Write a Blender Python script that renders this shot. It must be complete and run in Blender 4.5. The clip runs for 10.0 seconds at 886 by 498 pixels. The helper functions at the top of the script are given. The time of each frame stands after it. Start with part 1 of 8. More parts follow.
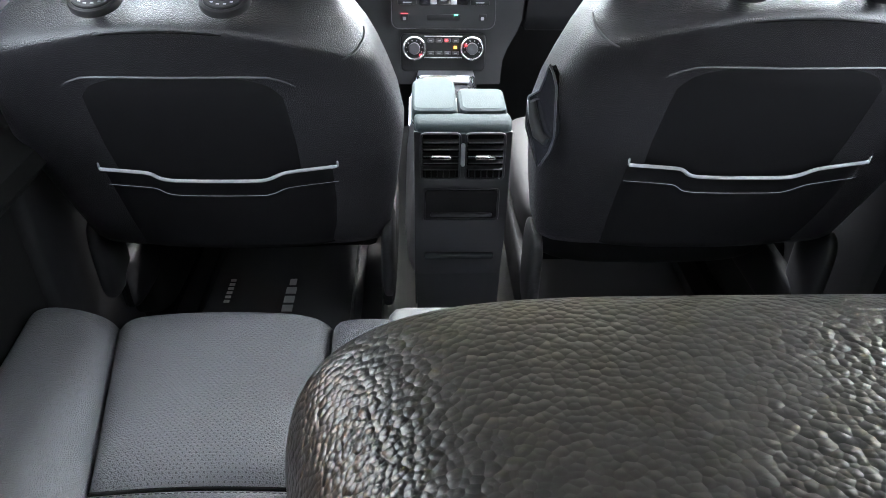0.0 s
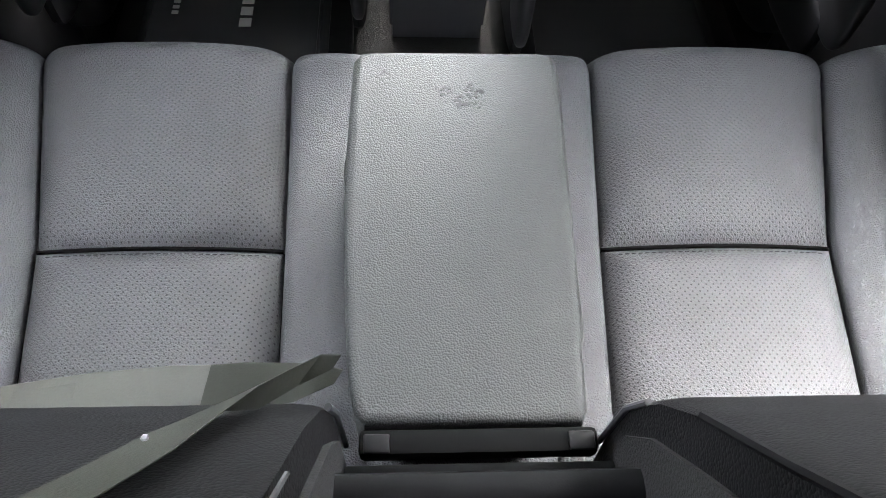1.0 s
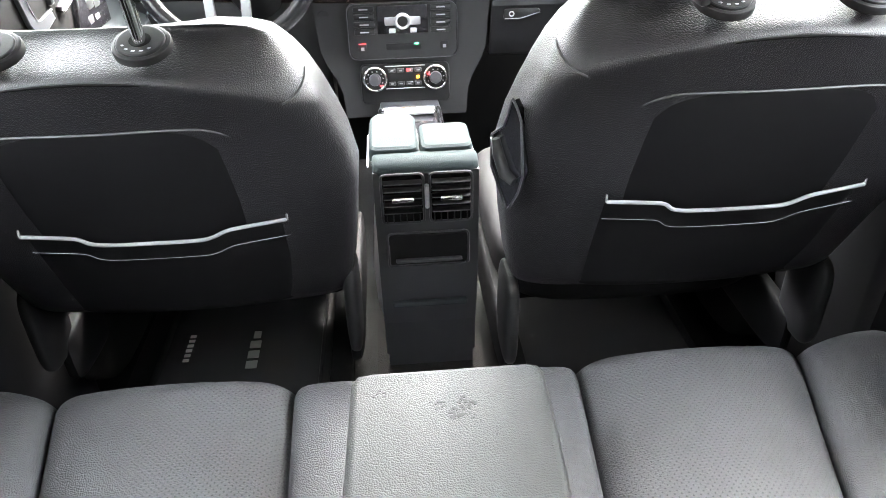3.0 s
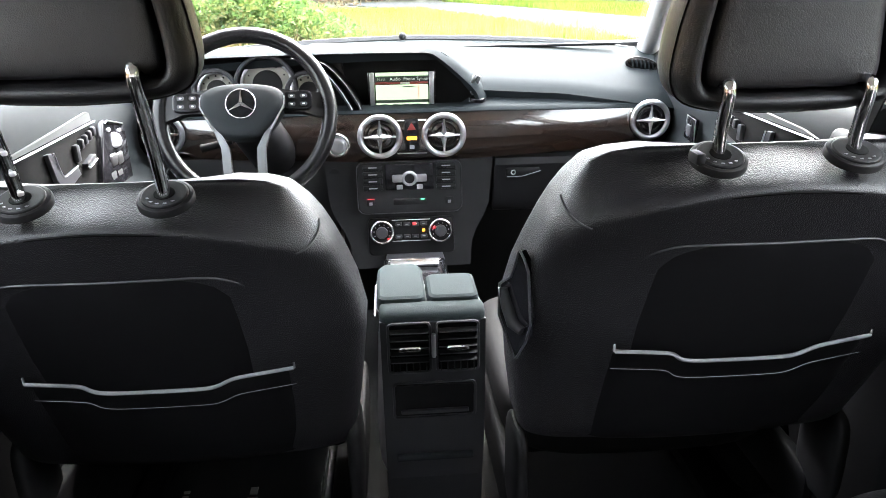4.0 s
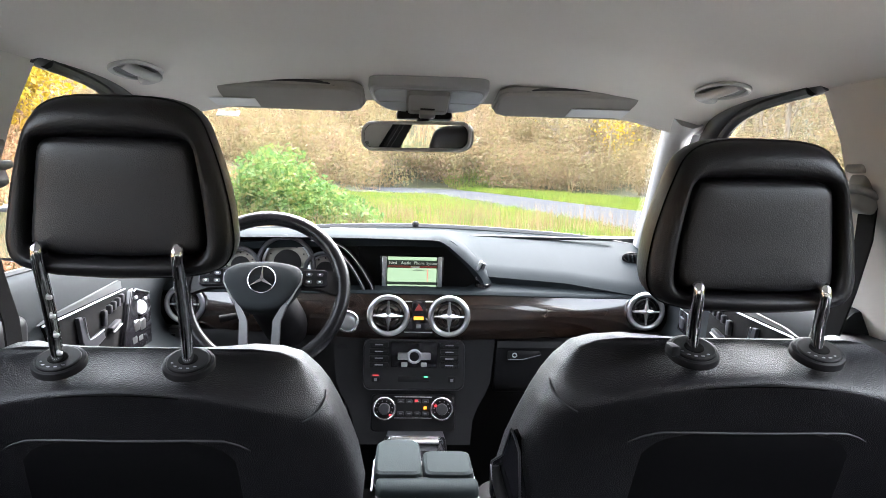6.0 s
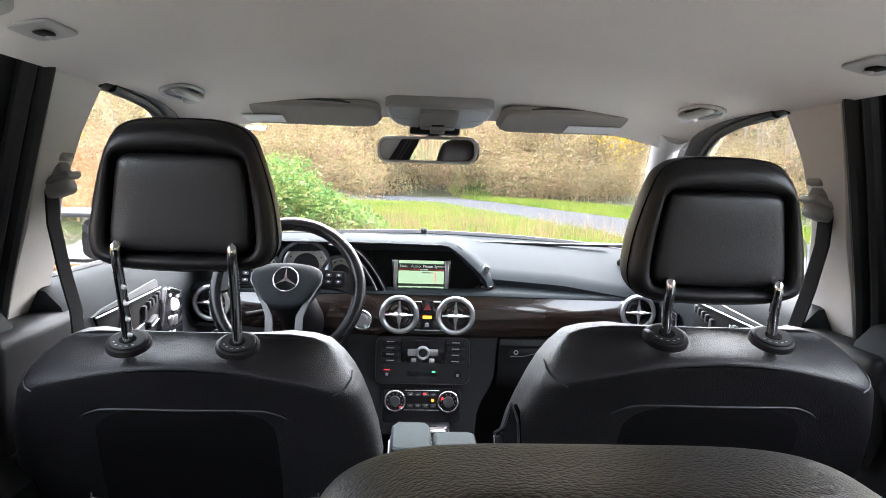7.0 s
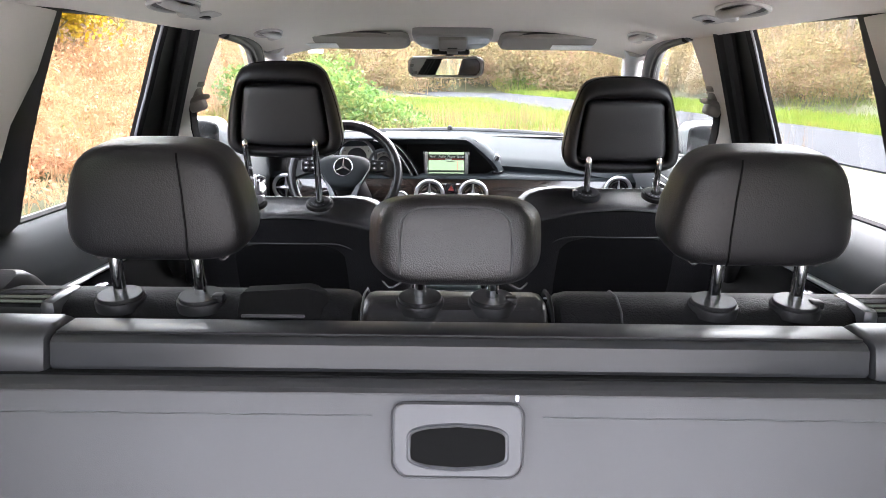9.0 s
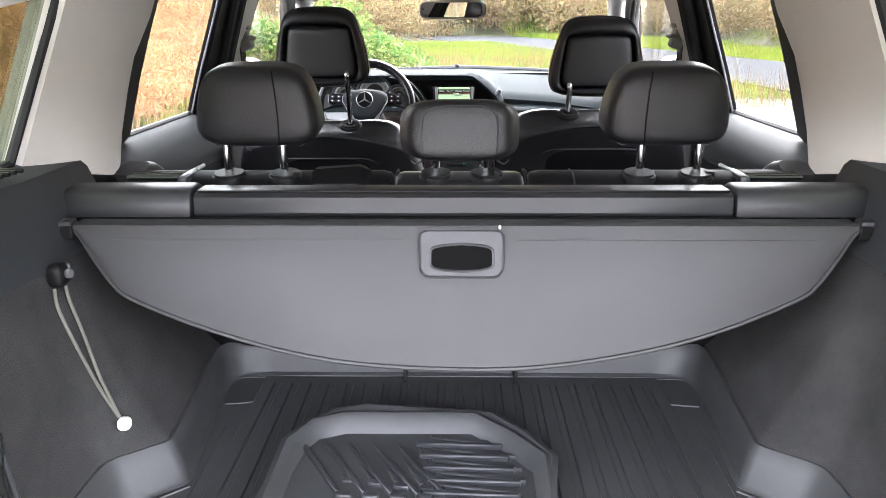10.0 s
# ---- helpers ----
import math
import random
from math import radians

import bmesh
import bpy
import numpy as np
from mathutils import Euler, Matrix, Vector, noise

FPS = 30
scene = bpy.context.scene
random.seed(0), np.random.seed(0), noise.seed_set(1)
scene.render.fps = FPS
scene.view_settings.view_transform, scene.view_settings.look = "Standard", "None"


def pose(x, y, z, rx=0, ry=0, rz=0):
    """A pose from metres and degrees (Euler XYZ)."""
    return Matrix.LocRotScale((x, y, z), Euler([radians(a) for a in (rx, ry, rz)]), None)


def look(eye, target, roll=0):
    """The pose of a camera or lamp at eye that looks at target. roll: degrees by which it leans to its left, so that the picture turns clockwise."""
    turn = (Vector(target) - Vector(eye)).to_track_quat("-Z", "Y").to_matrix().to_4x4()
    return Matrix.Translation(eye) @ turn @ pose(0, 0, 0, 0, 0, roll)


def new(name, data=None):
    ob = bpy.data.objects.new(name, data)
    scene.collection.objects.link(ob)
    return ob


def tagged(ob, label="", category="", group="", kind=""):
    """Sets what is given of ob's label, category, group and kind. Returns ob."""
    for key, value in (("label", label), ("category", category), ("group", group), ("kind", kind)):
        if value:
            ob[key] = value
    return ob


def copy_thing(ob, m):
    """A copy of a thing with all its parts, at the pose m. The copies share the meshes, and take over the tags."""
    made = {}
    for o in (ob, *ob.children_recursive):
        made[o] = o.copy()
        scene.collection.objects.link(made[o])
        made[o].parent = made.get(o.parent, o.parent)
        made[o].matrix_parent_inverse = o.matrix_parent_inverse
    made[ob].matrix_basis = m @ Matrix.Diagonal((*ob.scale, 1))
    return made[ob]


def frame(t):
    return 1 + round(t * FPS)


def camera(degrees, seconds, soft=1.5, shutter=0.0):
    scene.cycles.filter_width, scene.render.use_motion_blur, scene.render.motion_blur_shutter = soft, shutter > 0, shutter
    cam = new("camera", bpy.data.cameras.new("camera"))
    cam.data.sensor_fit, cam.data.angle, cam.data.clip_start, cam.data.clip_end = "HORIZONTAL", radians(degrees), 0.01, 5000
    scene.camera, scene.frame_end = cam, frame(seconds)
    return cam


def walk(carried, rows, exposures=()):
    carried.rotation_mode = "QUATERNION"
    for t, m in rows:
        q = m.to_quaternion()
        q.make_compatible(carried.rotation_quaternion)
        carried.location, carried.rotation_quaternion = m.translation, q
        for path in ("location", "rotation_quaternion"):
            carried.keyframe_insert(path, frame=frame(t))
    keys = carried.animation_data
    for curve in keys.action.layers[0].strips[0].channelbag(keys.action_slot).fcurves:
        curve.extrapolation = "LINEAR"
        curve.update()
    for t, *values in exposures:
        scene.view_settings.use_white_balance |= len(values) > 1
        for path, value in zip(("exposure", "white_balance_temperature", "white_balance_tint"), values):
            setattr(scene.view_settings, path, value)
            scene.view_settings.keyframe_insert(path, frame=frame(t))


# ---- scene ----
cam = camera(63.5, 10.0, soft=0.8)
PATH = [
    (0, (-0.078, 0.041, 1.421), (-0.012, 1.692, 0.300), 1.0),
    (0.1, (-0.080, 0.053, 1.422), (-0.001, 1.668, 0.246), 1.4),
    (0.2, (-0.081, 0.065, 1.421), (0.007, 1.631, 0.178), 1.8),
    (0.3, (-0.079, 0.082, 1.419), (0.017, 1.596, 0.108), 2.2),
    (0.4, (-0.074, 0.108, 1.4145), (0.025, 1.555, 0.034), 2.6),
    (0.5, (-0.068, 0.140, 1.408), (0.033, 1.512, -0.044), 3.0),
    (1, (-0.060, 0.183, 1.398), (0.043, 1.214, -0.313), 4.6),
    (1.5, (-0.054, 0.181, 1.395), (0.049, 1.257, -0.287), 3.6),
    (2, (-0.051, 0.165, 1.398), (0.060, 1.491, -0.096), 1.7),
    (2.5, (-0.052, 0.156, 1.396), (0.063, 1.687, 0.115), -0.1),
    (3, (-0.049, 0.144, 1.403), (0.068, 1.827, 0.329), -1.3),
    (3.2, (-0.049, 0.140, 1.403), (0.068, 1.869, 0.405), -1.5),
    (4.3, (-0.061, 0.132, 1.404), (0.077, 2.038, 0.815), -0.4),
    (4.5, (-0.053, 0.125, 1.408), (0.083, 2.051, 0.886), -0.0),
    (5, (-0.050, 0.110, 1.409), (0.085, 2.067, 1.018), 0.4),
    (5.5, (-0.053, 0.083, 1.420), (0.072, 2.055, 1.114), 0.8),
    (5.7, (-0.054, 0.073, 1.422), (0.066, 2.053, 1.161), 1.2),
    (6.8, (-0.068, -0.052, 1.428), (0.052, 1.937, 1.247), 2.0),
    (7, (-0.075, -0.098, 1.428), (0.034, 1.890, 1.239), 1.9),
    (7.5, (-0.079, -0.203, 1.449), (0.009, 1.780, 1.211), 1.9),
    (8, (-0.052, -0.341, 1.451), (0.007, 1.633, 1.131), 1.6),
    (8.5, (-0.025, -0.534, 1.463), (-0.006, 1.424, 1.058), 1.1),
    (9, (-0.011, -0.700, 1.476), (-0.026, 1.243, 1.002), 0.5),
    (9.5, (-0.025, -0.902, 1.476), (-0.051, 1.024, 0.937), 0.2),
    (10, (-0.006, -1.100, 1.471), (-0.047, 0.803, 0.857), -0.3),
]
EXPOSURES = [(0, 6.95, 6250, 9.5), (0.5, 7.3, 6350, 11.5), (1.0, 7.05, 6500, 11.5), (2.0, 7.0, 6600, 10.5), (2.5, 7.15, 6650, 10), (3.0, 7.45, 6700, 10), (3.2, 7.4, 6700, 10), (4.5, 5.62, 6350, 12), (5.5, 5.57, 6300, 13), (7.0, 5.53, 6300, 15), (7.5, 5.65, 6250, 15.5), (9.0, 5.75, 6400, 16.5), (10, 5.66, 6450, 15)]
walk(cam, [(t, look(eye, target, roll)) for t, eye, target, roll in PATH], EXPOSURES)

# ---- light ----
SUN_ELEV, SUN_ROT = radians(58), radians(27)
world = bpy.data.worlds.new("overcast_sky")
scene.world = world
world.use_nodes = True
wn = world.node_tree.nodes
wl = world.node_tree.links
sky = wn.new("ShaderNodeTexSky")
sky.sky_type = 'NISHITA'
sky.sun_disc = False
sky.sun_elevation = SUN_ELEV
sky.sun_rotation = SUN_ROT
sky.air_density, sky.dust_density, sky.ozone_density = 1.0, 4.0, 1.0
soft = wn.new("ShaderNodeHueSaturation")
soft.inputs["Saturation"].default_value = 0.26
wl.new(sky.outputs[0], soft.inputs["Color"])
wl.new(soft.outputs[0], wn["Background"].inputs[0])
wn["Background"].inputs[1].default_value = 0.15
sun = new("sun", bpy.data.lights.new("sun", 'SUN'))
sun.data.energy = 0.15
sun.data.angle = radians(60)
sun.data.color = (1.0, 0.96, 0.92)
sun.matrix_world = look((2.6, 5, 9), (0, 0, 0))

# ---- materials ----


def nodes_of(name):
    m = bpy.data.materials.new(name)
    m.use_nodes = True
    t = m.node_tree
    return m, t, t.nodes, t.links, t.nodes["Principled BSDF"]


def ramp_color(c, f):
    return (min(1, c[0] * f), min(1, c[1] * f), min(1, c[2] * f), 1)


def surface(name, color, rough=0.5, metal=0.0, var=0.2, var_scale=6.0, bump=0.0, bump_scale=300.0,
            grain="noise", rough_var=0.1, coat=0.0, spec=0.5, depth=0.0005):
    """A plain material with variation at two scales and a fine relief."""
    m, t, n, l, p = nodes_of(name)
    co = n.new("ShaderNodeTexCoord")
    big = n.new("ShaderNodeTexNoise")
    big.inputs["Scale"].default_value = var_scale
    big.inputs["Detail"].default_value = 6
    big.inputs["Roughness"].default_value = 0.65
    l.new(co.outputs["Object"], big.inputs["Vector"])
    mix = n.new("ShaderNodeMix")
    mix.data_type = 'RGBA'
    l.new(big.outputs["Fac"], mix.inputs["Factor"])
    mix.inputs[6].default_value = ramp_color(color, 1 - var)
    mix.inputs[7].default_value = ramp_color(color, 1 + var)
    l.new(mix.outputs[2], p.inputs["Base Color"])
    rr = n.new("ShaderNodeMapRange")
    rr.inputs[3].default_value = max(0.02, rough - rough_var)
    rr.inputs[4].default_value = min(1.0, rough + rough_var)
    l.new(big.outputs["Fac"], rr.inputs[0])
    l.new(rr.outputs[0], p.inputs["Roughness"])
    p.inputs["Metallic"].default_value = metal
    p.inputs["Specular IOR Level"].default_value = spec
    p.inputs["Coat Weight"].default_value = coat
    p.inputs["Coat Roughness"].default_value = 0.08
    if bump > 0:
        b = n.new("ShaderNodeBump")
        b.inputs["Strength"].default_value = bump
        b.inputs["Distance"].default_value = depth
        if grain == "leather":
            wob = n.new("ShaderNodeTexNoise")
            wob.inputs["Scale"].default_value = bump_scale * 0.35
            wob.inputs["Detail"].default_value = 2
            l.new(co.outputs["Object"], wob.inputs["Vector"])
            vm = n.new("ShaderNodeVectorMath")
            vm.operation = 'MULTIPLY_ADD'
            k = 0.25 / bump_scale
            vm.inputs[1].default_value = (k, k, k)
            l.new(wob.outputs["Color"], vm.inputs[0])
            l.new(co.outputs["Object"], vm.inputs[2])
            vo = n.new("ShaderNodeTexVoronoi")
            vo.feature = 'SMOOTH_F1'
            vo.inputs["Scale"].default_value = bump_scale
            vo.inputs["Smoothness"].default_value = 0.25
            l.new(vm.outputs[0], vo.inputs["Vector"])
            sq = n.new("ShaderNodeMath")
            sq.operation = 'POWER'
            sq.inputs[1].default_value = 1.8
            l.new(vo.outputs["Distance"], sq.inputs[0])
            ng = n.new("ShaderNodeMath")
            ng.operation = 'MULTIPLY'
            ng.inputs[1].default_value = -1.8
            l.new(sq.outputs[0], ng.inputs[0])
            l.new(ng.outputs[0], b.inputs["Height"])
        else:
            fine = n.new("ShaderNodeTexNoise")
            fine.inputs["Scale"].default_value = bump_scale
            fine.inputs["Detail"].default_value = 3
            l.new(co.outputs["Object"], fine.inputs["Vector"])
            l.new(fine.outputs["Fac"], b.inputs["Height"])
        l.new(b.outputs[0], p.inputs["Normal"])
    return m


def perforated(name, color):
    """Leather with rows of punched holes, 5 mm apart; its pale tone holds the light from above."""
    m = surface(name, color, 0.44, var=0.28, var_scale=9, bump=0.8, bump_scale=500, grain="leather", depth=0.0008, spec=0.4)
    t = m.node_tree
    n, l, p = t.nodes, t.links, t.nodes["Principled BSDF"]
    co = n.new("ShaderNodeTexCoord")
    sep = n.new("ShaderNodeSeparateXYZ")
    l.new(co.outputs["Object"], sep.inputs[0])

    def mth(op, a, b=None):
        x = n.new("ShaderNodeMath")
        x.operation = op
        for i, v in enumerate((a, b)):
            if v is None:
                continue
            if isinstance(v, float):
                x.inputs[i].default_value = v
            else:
                l.new(v, x.inputs[i])
        return x.outputs[0]
    pitch = 0.0090
    u = mth('DIVIDE', sep.outputs[0], pitch)
    v = mth('DIVIDE', sep.outputs[1], pitch)
    a, b = mth('ADD', u, v), mth('SUBTRACT', u, v)
    fa = mth('SUBTRACT', mth('FRACT', a), 0.5)
    fb = mth('SUBTRACT', mth('FRACT', b), 0.5)
    r2 = mth('ADD', mth('MULTIPLY', fa, fa), mth('MULTIPLY', fb, fb))
    hole = mth('LESS_THAN', r2, 0.026)
    mix = n.new("ShaderNodeMix")
    mix.data_type = 'RGBA'
    l.new(hole, mix.inputs["Factor"])
    old = p.inputs["Base Color"].links[0].from_socket
    l.new(old, mix.inputs[6])
    mix.inputs[7].default_value = (0.016, 0.016, 0.018, 1)
    l.new(mix.outputs[2], p.inputs["Base Color"])
    return m


def emitter(name, color, strength):
    m, t, n, l, p = nodes_of(name)
    p.inputs["Base Color"].default_value = ramp_color(color, 0.02)
    p.inputs["Emission Color"].default_value = (*color, 1)
    p.inputs["Emission Strength"].default_value = strength
    return m


def glass_mat(name, tint):
    m, t, n, l, p = nodes_of(name)
    n.remove(p)
    tr = n.new("ShaderNodeBsdfTransparent")
    tr.inputs[0].default_value = (*tint, 1)
    gl = n.new("ShaderNodeBsdfGlossy")
    gl.inputs["Roughness"].default_value = 0.02
    lw = n.new("ShaderNodeLayerWeight")
    lw.inputs[0].default_value = 0.5
    po = n.new("ShaderNodeMath")
    po.operation = 'POWER'
    po.inputs[1].default_value = 5.0
    l.new(lw.outputs["Facing"], po.inputs[0])
    fr = n.new("ShaderNodeMath")
    fr.operation = 'MULTIPLY_ADD'
    fr.inputs[1].default_value = 0.5
    fr.inputs[2].default_value = 0.02
    l.new(po.outputs[0], fr.inputs[0])
    mx = n.new("ShaderNodeMixShader")
    l.new(fr.outputs[0], mx.inputs[0])
    l.new(tr.outputs[0], mx.inputs[1])
    l.new(gl.outputs[0], mx.inputs[2])
    l.new(mx.outputs[0], n["Material Output"].inputs[0])
    return m


def wood_mat(name):
    """Dark glossy burr veneer with long warm streaks."""
    m, t, n, l, p = nodes_of(name)
    co = n.new("ShaderNodeTexCoord")
    mp = n.new("ShaderNodeMapping")
    mp.inputs["Scale"].default_value = (3, 30, 42)
    l.new(co.outputs["Object"], mp.inputs[0])
    no = n.new("ShaderNodeTexNoise")
    no.inputs["Scale"].default_value = 2.4
    no.inputs["Detail"].default_value = 7
    no.inputs["Distortion"].default_value = 1.4
    l.new(mp.outputs[0], no.inputs["Vector"])
    cr = n.new("ShaderNodeValToRGB")
    e = cr.color_ramp.elements
    e[0].position, e[0].color = 0.42, (0.006, 0.004, 0.003, 1)
    e[1].position, e[1].color = 0.78, (0.024, 0.012, 0.007, 1)
    l.new(no.outputs["Fac"], cr.inputs[0])
    l.new(cr.outputs[0], p.inputs["Base Color"])
    p.inputs["Roughness"].default_value = 0.22
    p.inputs["Coat Weight"].default_value = 1.0
    p.inputs["Coat Roughness"].default_value = 0.015
    return m


def leaf_mat(name, stops, rough=0.7, trans=0.25):
    """Leaves, twigs and stalks: each island takes its own hue."""
    m, t, n, l, p = nodes_of(name)
    g = n.new("ShaderNodeNewGeometry")
    cr = n.new("ShaderNodeValToRGB")
    cr.color_ramp.interpolation = 'LINEAR'
    e = cr.color_ramp.elements
    while len(e) < len(stops):
        e.new(0.5)
    for i, c in enumerate(stops):
        e[i].position = i / (len(stops) - 1)
        e[i].color = (*c, 1)
    co = n.new("ShaderNodeTexCoord")
    drift = n.new("ShaderNodeTexNoise")
    drift.inputs["Scale"].default_value = 0.22
    drift.inputs["Detail"].default_value = 3
    l.new(co.outputs["Object"], drift.inputs["Vector"])
    dr = n.new("ShaderNodeMapRange")
    dr.inputs[1].default_value, dr.inputs[2].default_value = 0.3, 0.7
    l.new(drift.outputs["Fac"], dr.inputs[0])
    blend = n.new("ShaderNodeMix")
    blend.inputs["Factor"].default_value = 0.5
    l.new(g.outputs["Random Per Island"], blend.inputs[2])
    l.new(dr.outputs[0], blend.inputs[3])
    l.new(blend.outputs[0], cr.inputs[0])
    no = n.new("ShaderNodeTexNoise")
    no.inputs["Scale"].default_value = 0.7
    l.new(co.outputs["Object"], no.inputs["Vector"])
    mr = n.new("ShaderNodeMapRange")
    mr.inputs[1].default_value, mr.inputs[2].default_value = 0.3, 0.7
    mr.inputs[3].default_value, mr.inputs[4].default_value = 0.78, 1.15
    l.new(no.outputs["Fac"], mr.inputs[0])
    mu = n.new("ShaderNodeVectorMath")
    mu.operation = 'SCALE'
    l.new(cr.outputs[0], mu.inputs[0])
    l.new(mr.outputs[0], mu.inputs["Scale"])
    l.new(mu.outputs[0], p.inputs["Base Color"])
    p.inputs["Roughness"].default_value = rough
    p.inputs["Specular IOR Level"].default_value = 0.2
    tr = n.new("ShaderNodeBsdfTranslucent")
    l.new(mu.outputs[0], tr.inputs[0])
    mx = n.new("ShaderNodeMixShader")
    mx.inputs[0].default_value = trans
    l.new(p.outputs[0], mx.inputs[1])
    l.new(tr.outputs[0], mx.inputs[2])
    l.new(mx.outputs[0], n["Material Output"].inputs[0])
    return m


def ground_mat(name, c1, c2, c3, scale):
    m, t, n, l, p = nodes_of(name)
    co = n.new("ShaderNodeTexCoord")
    a = n.new("ShaderNodeTexNoise")
    a.inputs["Scale"].default_value = scale
    a.inputs["Detail"].default_value = 9
    a.inputs["Roughness"].default_value = 0.7
    l.new(co.outputs["Object"], a.inputs["Vector"])
    cr = n.new("ShaderNodeValToRGB")
    e = cr.color_ramp.elements
    e.new(0.5)
    for i, c in enumerate((c1, c2, c3)):
        e[i].position = (0.3, 0.5, 0.7)[i]
        e[i].color = (*c, 1)
    l.new(a.outputs["Fac"], cr.inputs[0])
    l.new(cr.outputs[0], p.inputs["Base Color"])
    p.inputs["Roughness"].default_value = 0.9
    p.inputs["Specular IOR Level"].default_value = 0.2
    b = n.new("ShaderNodeBump")
    b.inputs["Strength"].default_value = 0.6
    b.inputs["Distance"].default_value = 0.02
    f = n.new("ShaderNodeTexNoise")
    f.inputs["Scale"].default_value = 40
    f.inputs["Detail"].default_value = 4
    l.new(co.outputs["Object"], f.inputs["Vector"])
    l.new(f.outputs["Fac"], b.inputs["Height"])
    l.new(b.outputs[0], p.inputs["Normal"])
    return m


LEATHER = surface("black_leather", (0.0058, 0.0057, 0.0062), 0.36, var=0.2, var_scale=14, bump=0.22, bump_scale=600, grain="leather", depth=0.0006, spec=0.34)
LEATHER_SEAT = surface("seat_leather", (0.0065, 0.0064, 0.0072), 0.38, var=0.2, var_scale=14, bump=0.6, bump_scale=620, grain="leather", depth=0.0006, spec=0.32)
LEATHER_FINE = surface("fine_black_leather", (0.010, 0.010, 0.0105), 0.36, var=0.25, var_scale=10, bump=0.35, bump_scale=800, grain="leather", depth=0.0004, spec=0.45)
RIM = surface("glossy_rim_leather", (0.005, 0.005, 0.0055), 0.24, var=0.2, var_scale=20, bump=0.2, bump_scale=900, grain="leather", depth=0.0003, spec=0.3)
# Black bench leather in paler greys: the light from above is in the colour.
LEATHER_BENCH = surface("lit_black_bench_leather", (0.072, 0.073, 0.078), 0.42, var=0.2, var_scale=9, bump=0.8, bump_scale=500, grain="leather", depth=0.0008, spec=0.4)
LEATHER_BIG = surface("coarse_black_leather", (0.0062, 0.006, 0.0065), 0.34, var=0.2, var_scale=14, bump=0.38, bump_scale=620, grain="leather", depth=0.0007, spec=0.5)
# Armrest leather, greyed the same way for the skylight on its top.
LEATHER_ARM = surface("lit_armrest_leather", (0.031, 0.032, 0.0315), 0.5, var=0.16, var_scale=5, bump=0.5, bump_scale=540, grain="leather", depth=0.0007, spec=0.3)
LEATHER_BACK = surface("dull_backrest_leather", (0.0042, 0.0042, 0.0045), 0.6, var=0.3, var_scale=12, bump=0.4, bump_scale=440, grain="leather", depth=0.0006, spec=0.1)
PERF = perforated("lit_perforated_leather", (0.076, 0.077, 0.082))
SEAT_BACK = surface("black_seat_back_vinyl", (0.003, 0.003, 0.0034), 0.6, var=0.2, var_scale=8, bump=0.15, bump_scale=500, spec=0.10)
PLASTIC = surface("black_plastic", (0.006, 0.006, 0.0064), 0.5, var=0.2, var_scale=12, bump=0.12, bump_scale=900, spec=0.18)
PLASTIC_SOFT = surface("soft_touch_plastic", (0.019, 0.022, 0.024), 0.75, var=0.1, var_scale=5, bump=0.2, bump_scale=800, spec=0.13)
LEDGE = surface("grey_ledge_plastic", (0.027, 0.030, 0.032), 0.5, var=0.15, var_scale=6, bump=0.2, bump_scale=700, spec=0.3)
PLASTIC_GREY = surface("dark_grey_plastic", (0.026, 0.027, 0.03), 0.38, var=0.12, var_scale=9, bump=0.12, bump_scale=900)
DASH = surface("dash_pad", (0.0165, 0.0200, 0.0220), 0.75, var=0.1, var_scale=4, bump=0.25, bump_scale=700, spec=0.03)
GLOSS = surface("gloss_black", (0.006, 0.006, 0.007), 0.12, var=0.2, rough_var=0.03)
CHROME = surface("chrome", (0.78, 0.79, 0.8), 0.07, metal=1.0, var=0.06, rough_var=0.03)
SATIN = surface("satin_aluminium", (0.54, 0.55, 0.56), 0.3, metal=1.0, var=0.06, rough_var=0.05)
PIPING = surface("grey_piping", (0.2, 0.2, 0.21), 0.5, var=0.2, var_scale=30)
STITCH = surface("dark_grey_stitching", (0.02, 0.02, 0.022), 0.6, var=0.2, var_scale=60)
SEAM = surface("grey_thread", (0.026, 0.026, 0.028), 0.6, var=0.3, var_scale=90)
LINER = surface("headliner_fabric", (0.74, 0.715, 0.675), 0.95, var=0.05, var_scale=3, bump=0.25, bump_scale=900, spec=0.1)
BEIGE = surface("beige_pillar_trim", (0.60, 0.578, 0.535), 0.6, var=0.05, var_scale=5, bump=0.15, bump_scale=900)
TAUPE = surface("taupe_plastic", (0.2, 0.195, 0.18), 0.5, var=0.05, var_scale=8)
GREYLT = surface("light_grey_plastic", (0.42, 0.42, 0.41), 0.45, var=0.05, var_scale=8)
CARPET = surface("dark_carpet", (0.040, 0.0395, 0.039), 0.95, var=0.8, var_scale=7, bump=0.8, bump_scale=420, spec=0.1, depth=0.002)
CARPET_FLOOR = surface("black_floor_carpet", (0.017, 0.017, 0.017), 0.95, var=0.4, var_scale=9, bump=0.8, bump_scale=420, spec=0.1, depth=0.002)
CARPET_TUN = surface("brown_grey_carpet", (0.012, 0.0112, 0.0108), 0.95, var=0.4, var_scale=9, bump=0.8, bump_scale=420, spec=0.1, depth=0.002)
RUBBER = surface("black_rubber", (0.036, 0.037, 0.038), 0.5, var=0.35, var_scale=7, bump=0.2, bump_scale=350)
# Deep black: some parts, and the shade painted in gaps and recesses.
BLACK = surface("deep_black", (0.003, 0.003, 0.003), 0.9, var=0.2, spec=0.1)
